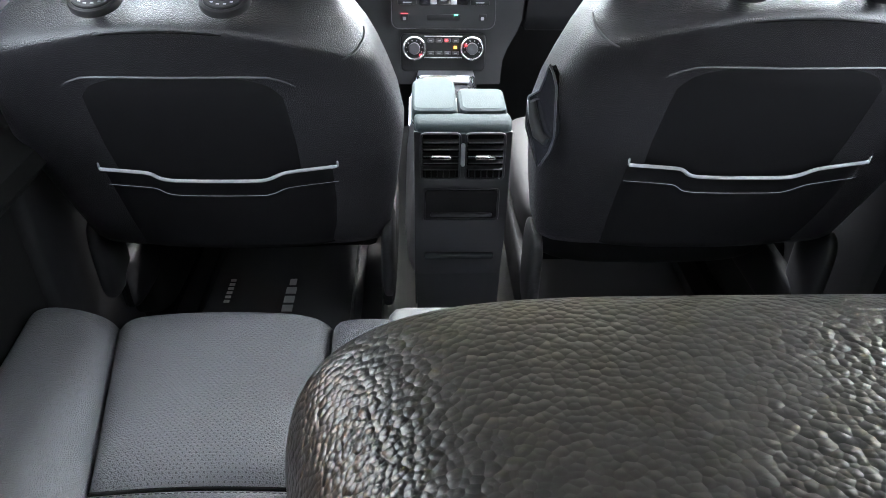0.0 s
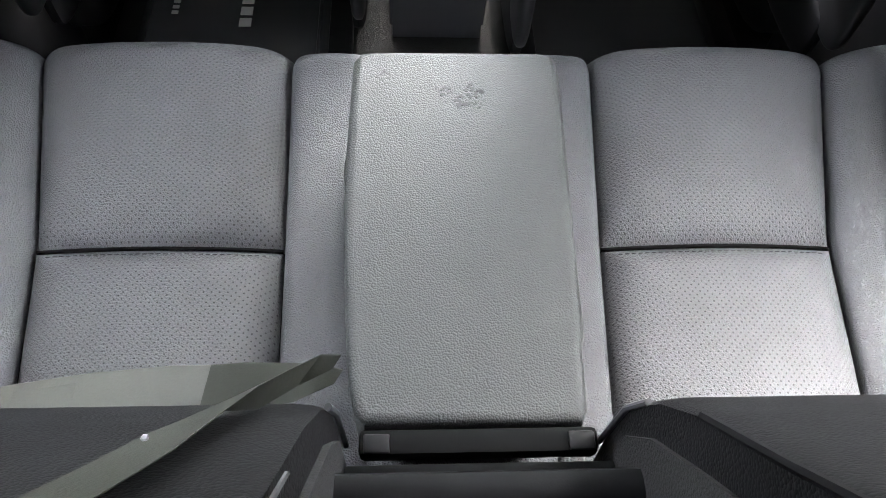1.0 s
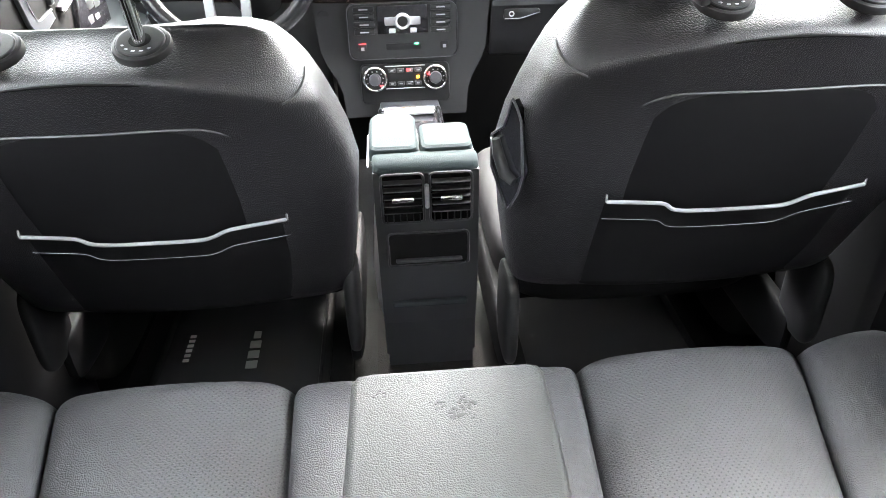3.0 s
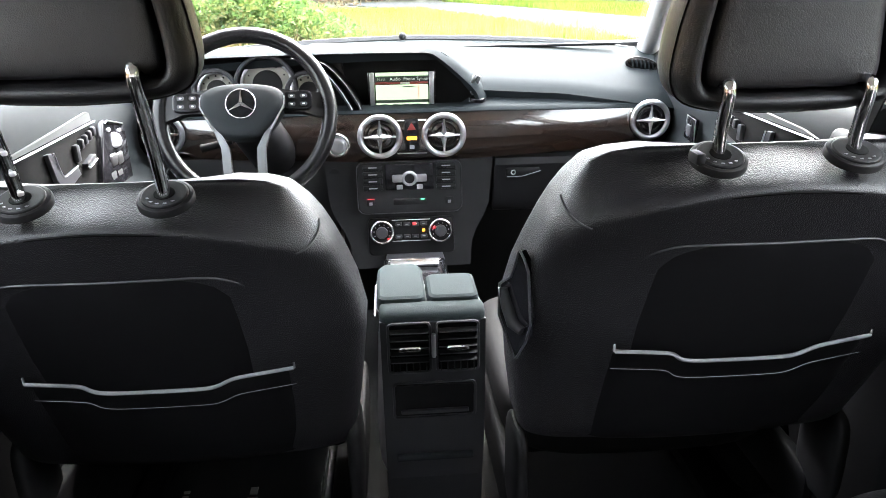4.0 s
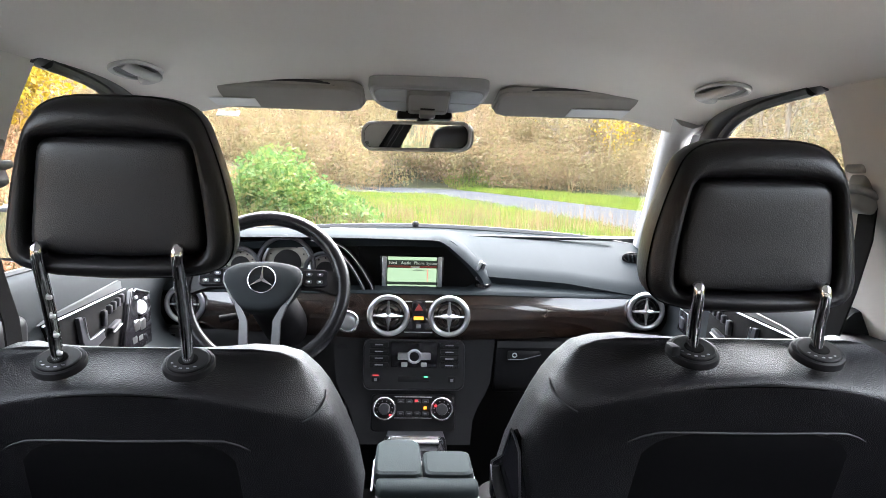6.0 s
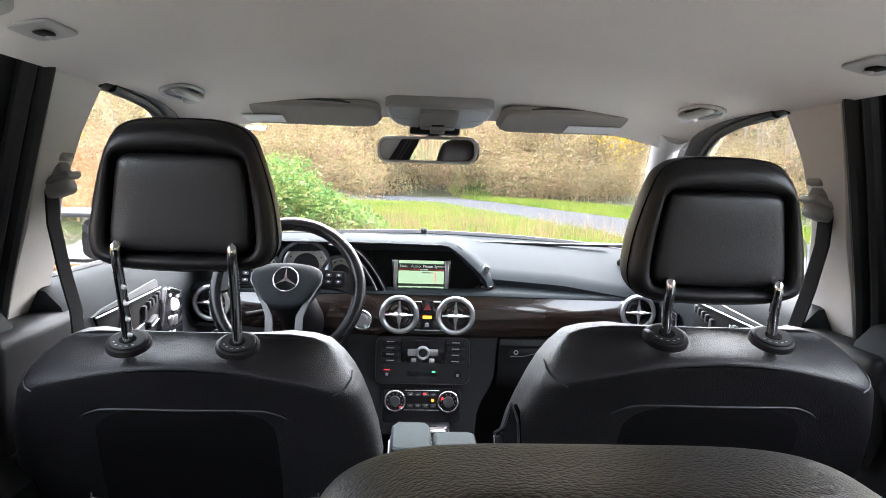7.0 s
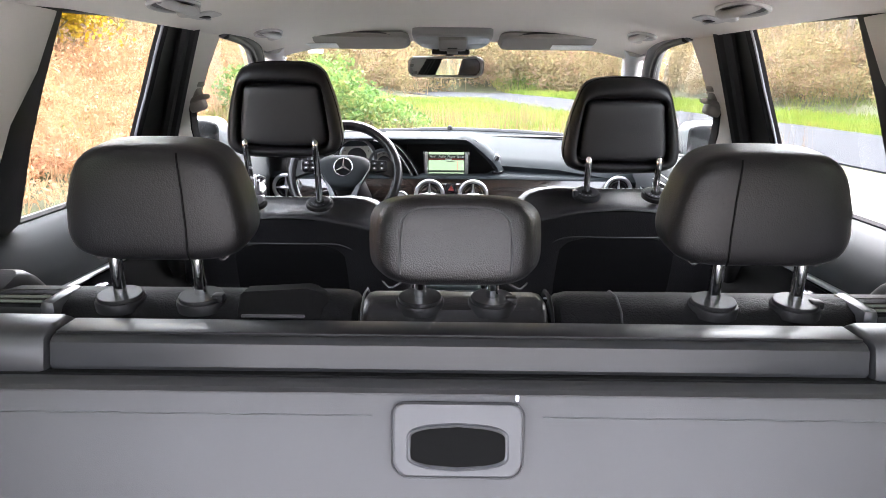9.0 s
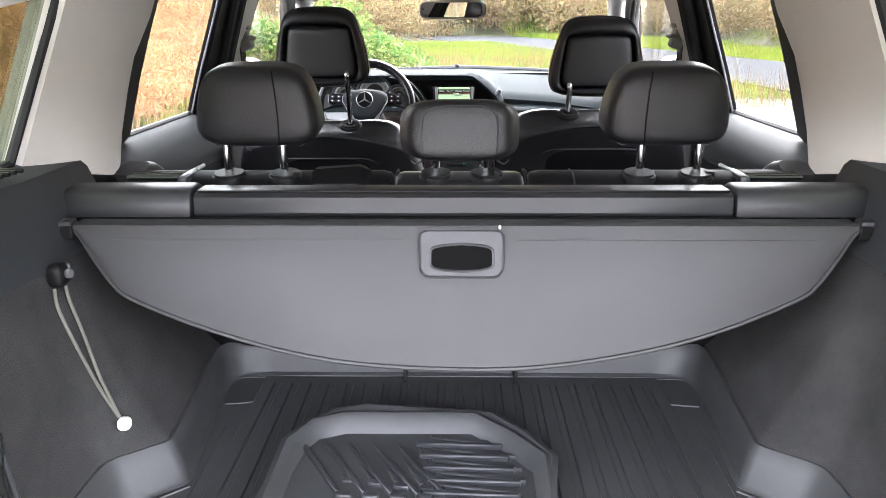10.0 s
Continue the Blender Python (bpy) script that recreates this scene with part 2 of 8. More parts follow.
LID = surface("console_leather", (0.028, 0.0355, 0.0370), 0.7, spec=0.03, var=0.1, var_scale=5, bump=0.3, bump_scale=620, grain="leather", depth=0.0004)
SEAL = surface("door_seal_rubber", (0.012, 0.012, 0.013), 0.6, var=0.2)
COVER = surface("grey_cover_vinyl", (0.0270, 0.0268, 0.0276), 0.55, var=0.10, var_scale=14, bump=0.15, bump_scale=900)
BARTOP = surface("glossy_housing_top", (0.006, 0.006, 0.0065), 0.4, var=0.3, var_scale=5, rough_var=0.1, spec=0.15)
BARGREY = surface("cover_housing_plastic", (0.015, 0.0156, 0.0168), 0.45, var=0.12, var_scale=8, bump=0.1, bump_scale=900)
GRIP = surface("grey_grip_plastic", (0.040, 0.040, 0.042), 0.5, var=0.06, var_scale=8, bump=0.1, bump_scale=900)
# One olive webbing in two tones: this one shaded, the next one lit.
WEB_SHADE = surface("shaded_olive_webbing", (0.018, 0.019, 0.015), 0.75, spec=0.15, var=0.3, var_scale=20, bump=0.5, bump_scale=500)
WEBBING = surface("lit_belt_webbing", (0.028, 0.028, 0.021), 0.7, var=0.35, var_scale=20, bump=0.5, bump_scale=500)
WEB_BLACK = surface("black_webbing", (0.006, 0.006, 0.006), 0.8, spec=0.12, var=0.2, bump=0.4, bump_scale=500)
CORD = surface("elastic_cord", (0.12, 0.12, 0.1), 0.8, var=0.3, var_scale=80)
WHITE = surface("white_plastic", (0.8, 0.8, 0.77), 0.5, var=0.05)
LABEL = surface("white_paper_label", (0.75, 0.76, 0.76), 0.6, var=0.06, var_scale=20)
SPOKE = surface("satin_spoke_metal", (0.19, 0.193, 0.197), 0.34, metal=1.0, var=0.06, rough_var=0.05)
TRIM = surface("pale_door_trim", (0.055, 0.058, 0.058), 0.5, var=0.08, spec=0.2)
VISOR = surface("grey_visor_fabric", (0.30, 0.285, 0.265), 0.9, var=0.06, var_scale=6, bump=0.2, bump_scale=900, spec=0.1)
OVERHEAD = surface("grey_overhead_plastic", (0.24, 0.24, 0.235), 0.45, var=0.05, var_scale=8)
LENS = surface("milky_lens", (0.40, 0.42, 0.43), 0.2, var=0.08, var_scale=40, rough_var=0.05)
LOWER = surface("lower_dash_plastic", (0.0068, 0.0068, 0.0074), 0.55, var=0.15, var_scale=9, bump=0.15, bump_scale=900, spec=0.25)
WOOD = wood_mat("burr_wood_veneer")
GLASS = glass_mat("clear_glass", (0.73, 0.745, 0.735))
TINTED = glass_mat("tinted_glass", (0.34, 0.36, 0.3))
MIRROR = surface("mirror_silver", (0.85, 0.86, 0.87), 0.02, metal=1.0, var=0.0, rough_var=0.0)
SCREEN = emitter("lit_screen", (0.62, 0.9, 0.56), 0.021)
SCREEN_DARK = emitter("dark_screen_bar", (0.02, 0.03, 0.02), 0.02)
RED = emitter("red_indicator", (1.0, 0.05, 0.06), 0.05)
DIM_RED = surface("dim_red_mark", (0.22, 0.025, 0.02), 0.5, var=0.1)
GREEN = emitter("green_indicator", (0.1, 0.9, 0.4), 0.045)
AMBER = emitter("amber_indicator", (1.0, 0.35, 0.03), 0.06)
DIAL = surface("pale_dial_face", (0.22, 0.21, 0.18), 0.5, var=0.15, var_scale=60)
SILVER_PAINT = surface("silver_car_paint", (0.6, 0.63, 0.66), 0.3, metal=0.5, var=0.03, coat=0.6)
PRINT = surface("pale_print", (0.6, 0.6, 0.58), 0.6, var=0.1)
STAIN = surface("scuffed_leather", (0.012, 0.012, 0.013), 0.7, var=0.6, var_scale=220)
ASPHALT = surface("asphalt", (0.016, 0.0175, 0.021), 0.9, var=0.2, var_scale=0.6, bump=0.5, bump_scale=60, depth=0.004, spec=0.05)
GRAVEL = ground_mat("pale_gravel", (0.080, 0.077, 0.073), (0.118, 0.114, 0.108), (0.160, 0.155, 0.148), 2.5)
GROUND = ground_mat("meadow_ground", (0.017, 0.012, 0.006), (0.022, 0.023, 0.008), (0.024, 0.034, 0.007), 0.5)
GRASS = leaf_mat("grass_blades", [(0.048, 0.097, 0.011), (0.092, 0.149, 0.018), (0.150, 0.169, 0.026), (0.161, 0.119, 0.037)])
WEED = leaf_mat("dry_weeds", [(0.118, 0.068, 0.035), (0.176, 0.108, 0.056), (0.208, 0.148, 0.080), (0.104, 0.064, 0.037)])
BUSH = leaf_mat("bush_leaves", [(0.036, 0.085, 0.022), (0.060, 0.122, 0.030), (0.088, 0.150, 0.036), (0.150, 0.168, 0.046), (0.140, 0.105, 0.045)], trans=0.4)
WOODS = leaf_mat("autumn_leaves", [(0.109, 0.080, 0.061), (0.146, 0.101, 0.070), (0.121, 0.111, 0.051), (0.157, 0.130, 0.055), (0.184, 0.119, 0.068), (0.163, 0.102, 0.075), (0.116, 0.097, 0.085)], trans=0.45)
BRACKEN = leaf_mat("orange_bracken", [(0.138, 0.063, 0.034), (0.227, 0.106, 0.055), (0.269, 0.145, 0.082), (0.247, 0.161, 0.072), (0.179, 0.103, 0.068)], trans=0.4)
BAREWOOD = leaf_mat("neutral_grey_wood", [(0.070, 0.066, 0.062), (0.105, 0.100, 0.094), (0.135, 0.124, 0.112), (0.090, 0.088, 0.080)])
YELLOW = leaf_mat("yellow_leaves", [(0.288, 0.170, 0.008), (0.357, 0.239, 0.008), (0.379, 0.284, 0.023)])
BARK = surface("grey_brown_bark", (0.16, 0.13, 0.1), 0.9, var=0.4, var_scale=6, bump=0.6, bump_scale=40, depth=0.01)

# ---- mesh helpers ----


BASE = {}


def finish(bm, angle=42):
    bmesh.ops.recalc_face_normals(bm, faces=bm.faces)
    lim = radians(angle)
    for f in bm.faces:
        f.smooth = len(f.verts) < 9
    for f in bm.faces:
        if not f.smooth:
            for e in f.edges:
                e.smooth = False
    for e in bm.edges:
        if len(e.link_faces) == 2 and e.calc_face_angle(0) > lim:
            e.smooth = False


def mesh_of(name, bm, material, base=(0, 0, 0), angle=42):
    finish(bm, angle)
    if base[0] or base[1] or base[2]:
        bmesh.ops.translate(bm, verts=bm.verts, vec=[-c for c in base])
    me = bpy.data.meshes.new(name)
    bm.to_mesh(me)
    bm.free()
    me.materials.append(material)
    return me


def thing(name, base, label, category, group="", kind=""):
    """An Empty at the base of a thing, that parents its parts."""
    ob = new(name)
    ob.location = base
    ob.empty_display_size = 0.05
    BASE[ob.name] = base
    return tagged(ob, label, category, group, kind)


def part(name, bm, material, parent, label=""):
    """One mesh, given in world places, under a thing or a part."""
    base = BASE[parent.name]
    ob = new(name, mesh_of(name, bm, material, base))
    ob.parent = parent
    BASE[ob.name] = base
    if label:
        tagged(ob, label)
    return ob


def solid(name, bm, material, label, category, kind="", group=""):
    """A thing that is a single mesh."""
    xs = [v.co for v in bm.verts]
    base = (sum(c.x for c in xs) / len(xs), sum(c.y for c in xs) / len(xs), min(c.z for c in xs))
    ob = new(name, mesh_of(name, bm, material, base))
    ob.location = base
    BASE[ob.name] = base
    return tagged(ob, label, category, group, kind)


def loft(rings, caps=True, closed=True, bm=None):
    """Skin through rings of equal count."""
    bm = bm or bmesh.new()
    vs = [[bm.verts.new(p) for p in r] for r in rings]
    n = len(rings[0])
    for a, b in zip(vs, vs[1:]):
        for i in range(n if closed else n - 1):
            j = (i + 1) % n
            bm.faces.new((a[i], a[j], b[j], b[i]))
    if caps and closed:
        bm.faces.new(list(reversed(vs[0])))
        bm.faces.new(vs[-1])
    return bm


def merged(bm, other):
    me = bpy.data.meshes.new("joined")
    other.to_mesh(me)
    other.free()
    bm.from_mesh(me)
    bpy.data.meshes.remove(me)
    return bm


def rbox(c, size, bevel=0.004, segs=2, rot=None, bm=None):
    """A box with rounded edges; rot is a 3x3 turn about its centre."""
    own = bmesh.new()
    bmesh.ops.create_cube(own, size=1)
    for v in own.verts:
        v.co = Vector((v.co.x * size[0], v.co.y * size[1], v.co.z * size[2]))
    bmesh.ops.bevel(own, geom=list(own.edges), offset=min(bevel, min(size) * 0.45), segments=segs, profile=0.5, affect='EDGES')
    m = Matrix.Translation(c) @ (rot.to_4x4() if rot else Matrix.Identity(4))
    bmesh.ops.transform(own, matrix=m, verts=own.verts)
    return merged(bm, own) if bm else own


def sgnpow(v, e):
    return math.copysign(abs(v) ** e, v)


def pillow(c, size, e1=0.35, e2=0.35, nu=40, nv=24, shape=None, rot=None, bm=None):
    """A rounded cushion; shape(x, y, z) in half sizes may bend it."""
    bm = bm or bmesh.new()
    rings = []
    for j in range(1, nv):
        ph = -math.pi / 2 + math.pi * j / nv
        ring = []
        for i in range(nu):
            th = 2 * math.pi * i / nu
            x = sgnpow(math.cos(ph), e1) * sgnpow(math.cos(th), e2)
            y = sgnpow(math.cos(ph), e1) * sgnpow(math.sin(th), e2)
            z = sgnpow(math.sin(ph), e1)
            if shape:
                x, y, z = shape(x, y, z)
            p = Vector((x * size[0] / 2, y * size[1] / 2, z * size[2] / 2))
            if rot:
                p = rot @ p
            ring.append(p + Vector(c))
        rings.append(ring)
    return loft(rings, bm=bm)


def tube(pts, r, n=8, closed=False, bm=None):
    """A round bar along points."""
    bm = bm or bmesh.new()
    pts = [Vector(p) for p in pts]
    rings = []
    m = len(pts)
    up = None
    for i, p in enumerate(pts):
        a = pts[(i - 1) % m] if closed or i else p
        b = pts[(i + 1) % m] if closed or i < m - 1 else p
        d = (b - a).normalized()
        if up is None:
            up = Vector((0, 0, 1)) if abs(d.z) < 0.9 else Vector((0, 1, 0))
        s = d.cross(up).normalized()
        up = s.cross(d).normalized()
        rad = r[i] if isinstance(r, (list, tuple)) else r
        rings.append([p + s * rad * math.cos(2 * math.pi * k / n) + up * rad * math.sin(2 * math.pi * k / n) for k in range(n)])
    if closed:
        rings.append(rings[0])
        vs = [[bm.verts.new(q) for q in ring] for ring in rings[:-1]]
        vs.append(vs[0])
        for a, b in zip(vs, vs[1:]):
            for k in range(n):
                bm.faces.new((a[k], a[(k + 1) % n], b[(k + 1) % n], b[k]))
        return bm
    return loft(rings, bm=bm)


def curve_through(pts, n=8):
    """Points on a smooth line through pts."""
    P = [Vector(p) for p in pts]
    P = [2 * P[0] - P[1]] + P + [2 * P[-1] - P[-2]]
    out = []
    for i in range(1, len(P) - 2):
        for k in range(n):
            t = k / n
            a, b, c, d = P[i - 1], P[i], P[i + 1], P[i + 2]
            out.append(0.5 * ((2 * b) + (c - a) * t + (2 * a - 5 * b + 4 * c - d) * t * t + (3 * b - a - 3 * c + d) * t ** 3))
    out.append(P[-2])
    return out


def sweep_x(profile, x0, x1, r=0.01, bm=None, shift=None, steps=1):
    """A (y, z) outline drawn along x, its ends rounded by r. shift(x) adds (dy, dz)."""
    cy = sum(p[0] for p in profile) / len(profile)
    cz = sum(p[1] for p in profile) / len(profile)
    ext = max(max(abs(p[0] - cy), abs(p[1] - cz)) for p in profile)

    def ring(x, inset):
        k = max(0.05, 1 - inset / ext)
        dy, dz = shift(x) if shift else (0, 0)
        return [(x, cy + (y - cy) * k + dy, cz + (z - cz) * k + dz) for y, z in profile]
    d = 1 if x1 > x0 else -1
    rings = [ring(x0, r), ring(x0 + d * r * 0.3, r * 0.3), ring(x0 + d * r, 0)]
    for i in range(1, steps):
        rings.append(ring(x0 + d * r + (x1 - x0 - 2 * d * r) * i / steps, 0))
    rings += [ring(x1 - d * r, 0), ring(x1 - d * r * 0.3, r * 0.3), ring(x1, r)]
    return loft(rings, bm=bm)


def plate(outline, origin, ax, ay, depth, bevel=0.0, bm=None):
    """A flat outline (2D) set at origin along ax, ay and given depth along their normal."""
    bm = bm or bmesh.new()
    ax, ay = Vector(ax).normalized(), Vector(ay).normalized()
    nz = ax.cross(ay).normalized()
    o = Vector(origin)
    cx = sum(p[0] for p in outline) / len(outline)
    cy = sum(p[1] for p in outline) / len(outline)

    def ring(h, inset):
        out = []
        for x, y in outline:
            v = Vector((x - cx, y - cy))
            ln = v.length or 1
            v = v * max(0.0, (ln - inset)) / ln
            out.append(o + ax * (v.x + cx) + ay * (v.y + cy) + nz * h)
        return out
    if bevel:
        b = math.copysign(bevel, depth)
        rings = [ring(0, 0), ring(depth - b, 0), ring(depth - b * 0.3, bevel * 0.3), ring(depth, bevel)]
    else:
        rings = [ring(0, 0), ring(depth, 0)]
    return loft(rings, bm=bm)


def rounded_rect(w, h, r, n=5, cx=0.0, cy=0.0):
    out = []
    for sx, sy, a0 in ((1, 1, 0), (-1, 1, 90), (-1, -1, 180), (1, -1, 270)):
        for k in range(n):
            a = radians(a0 + 90 * k / (n - 1))
            out.append((cx + sx * (w / 2 - r) + r * math.cos(a), cy + sy * (h / 2 - r) + r * math.sin(a)))
    return out


def disc(c, axis, r, h, n=32, bevel=0.002, bm=None):
    """A short cylinder with a rounded rim, its base at c."""
    q = Vector(axis).to_track_quat('Z', 'Y').to_matrix()
    out = [(r * math.cos(2 * math.pi * i / n), r * math.sin(2 * math.pi * i / n)) for i in range(n)]
    return plate(out, c, q @ Vector((1, 0, 0)), q @ Vector((0, 1, 0)), h, bevel, bm=bm)


def ring_torus(c, axis, R, r, n=40, k=10, flat=1.0, bm=None):
    q = Vector(axis).to_track_quat('Z', 'Y').to_matrix()
    bm = bm or bmesh.new()
    vs = []
    for i in range(n):
        a = 2 * math.pi * i / n
        row = []
        for j in range(k):
            b = 2 * math.pi * j / k
            p = Vector(((R + r * math.cos(b)) * math.cos(a), (R + r * math.cos(b)) * math.sin(a), flat * r * math.sin(b)))
            row.append(bm.verts.new(q @ p + Vector(c)))
        vs.append(row)
    for i in range(n):
        for j in range(k):
            bm.faces.new((vs[i][j], vs[(i + 1) % n][j], vs[(i + 1) % n][(j + 1) % k], vs[i][(j + 1) % k]))
    return bm


def sheet(f, nu, nv, thick=None, bm=None):
    """A surface f(u, v); thick is a vector that gives it a back side."""
    bm = bm or bmesh.new()
    top = [[bm.verts.new(f(i / nu, j / nv)) for j in range(nv + 1)] for i in range(nu + 1)]
    for i in range(nu):
        for j in range(nv):
            bm.faces.new((top[i][j], top[i + 1][j], top[i + 1][j + 1], top[i][j + 1]))
    if thick is not None:
        t = Vector(thick)
        bot = [[bm.verts.new(top[i][j].co + t) for j in range(nv + 1)] for i in range(nu + 1)]
        for i in range(nu):
            for j in range(nv):
                bm.faces.new((bot[i][j], bot[i][j + 1], bot[i + 1][j + 1], bot[i + 1][j]))
        for i in range(nu):
            bm.faces.new((top[i][0], bot[i][0], bot[i + 1][0], top[i + 1][0]))
            bm.faces.new((top[i][nv], top[i + 1][nv], bot[i + 1][nv], bot[i][nv]))
        for j in range(nv):
            bm.faces.new((top[0][j], top[0][j + 1], bot[0][j + 1], bot[0][j]))
            bm.faces.new((top[nu][j], bot[nu][j], bot[nu][j + 1], top[nu][j + 1]))
    return bm


def turned(ax, deg):
    return Matrix.Rotation(radians(deg), 3, ax)

# ---- structure: the car's body ----


def side_x(z, x0=0.77):
    return x0 - 0.45 * (z - 1.2)


def roof_z(x, y):
    z = 1.622 - 0.055 * (abs(x) / 0.56) ** 3
    if y > 1.25:
        z -= (y - 1.25) ** 2 * 0.28
    if y < 0.2:
        z -= (0.2 - y) ** 2 * 0.17
    return z


# headliner, with the thick rear header over the tailgate opening
solid("ceiling", sheet(lambda u, v: Vector((-0.57 + 1.14 * u, -0.40 + 2.05 * v, roof_z(-0.57 + 1.14 * u, -0.40 + 2.05 * v))), 40, 60, thick=(0, 0, 0.035)),
      LINER, "pale grey-beige fabric headliner of the car roof", "headliner", "structure")
rings = []
for i in range(41):
    x = -0.62 + 1.24 * i / 40
    e = (abs(x) / 0.62) ** 2.5
    z0 = roof_z(min(0.57, abs(x)), -0.36) - 0.02 - 0.03 * e
    rings.append([(x, -0.34, z0 + 0.03), (x, -0.37, z0 - 0.012), (x, -0.41, z0 - 0.03), (x, -0.50, z0 - 0.025), (x, -0.52, z0 + 0.06), (x, -0.36, z0 + 0.07)])
solid("trim_rear_header", loft(rings), BEIGE, "beige plastic trim along the rear roof edge", "roof trim", "structure")
solid("roof", sheet(lambda u, v: Vector((-0.70 + 1.40 * u, -0.52 + 2.3 * v, roof_z(0.9 * (-0.62 + 1.24 * u), -0.45 + 2.1 * v) + 0.06)), 20, 30, thick=(0, 0, 0.02)),
      SILVER_PAINT, "silver painted steel roof skin of the car", "car roof", "structure")

tail = thing("door_5", (0, -0.55, 1.58), "raised tailgate of the car standing open", "tailgate", kind="structure")
part("tailgate_panel", loft([[(-0.62 + k, y, z), (0.62 - k, y, z), (0.62 - k, y + 0.03, z + 0.06), (-0.62 + k, y + 0.03, z + 0.06)] for y, z, k in [(-0.52, 1.585, 0.0), (-0.80, 1.68, 0.0), (-1.25, 1.80, 0.02), (-1.70, 1.83, 0.06)]]), PLASTIC, tail)
for s in (-1, 1):
    part("gas_strut", tube([(s * 0.60, -0.62, 1.40), (s * 0.61, -1.0, 1.79)], 0.009, 8), PLASTIC, tail, "black gas strut")

# floor, tunnel and bulkhead
solid("floor", rbox((0, 0.75, 0.36), (1.5, 3.4, 0.04), 0.01), CARPET_FLOOR, "dark carpeted car floor", "floor", "structure")
tunnel = sweep_x([(0.3, 0.37), (0.3, 0.50), (0.9, 0.50), (1.3, 0.50), (2.2, 0.52), (2.2, 0.37)], -0.105, 0.095, 0.03)
solid("trim_tunnel", tunnel, CARPET_TUN, "worn brown-grey carpet over the centre tunnel", "carpet", "structure")
solid("wall_front", rbox((0, 2.36, 0.80), (1.56, 0.06, 0.86), 0.01), PLASTIC, "black bulkhead closing the front footwells", "bulkhead", "structure")
solid("wall_seat_back", rbox((0, 0.30, 0.62), (1.3, 0.03, 0.5), 0.01), SEAT_BACK, "dark carpeted panel below the rear seat", "panel", "structure")

# greenhouse: pillars between sill and roof rail, each side


def side_prism(outline, x0, depth, s, bevel=0.012):
    """An outline in (y, z) laid on the leaning side plane and given depth inwards."""
    cy = sum(p[0] for p in outline) / len(outline)
    cz = sum(p[1] for p in outline) / len(outline)

    def ring(h, inset):
        out = []
        for y, z in outline:
            v = Vector((y - cy, z - cz))
            ln = v.length or 1
            v = v * (ln - inset) / ln
            out.append((s * (side_x(v.y + cz, x0) - h), v.x + cy, v.y + cz))
        return out
    return loft([ring(0, 0), ring(depth - bevel, 0), ring(depth - bevel * 0.3, bevel * 0.35), ring(depth, bevel)])


def rail_line(s, off=0.0):
    pts = [(-0.40, 1.515), (-0.1, 1.555), (0.3, 1.584), (0.8, 1.598), (1.2, 1.596), (1.45, 1.580), (1.64, 1.545)]
    return [(s * (side_x(z, 0.745) - off), y, z) for y, z in pts]


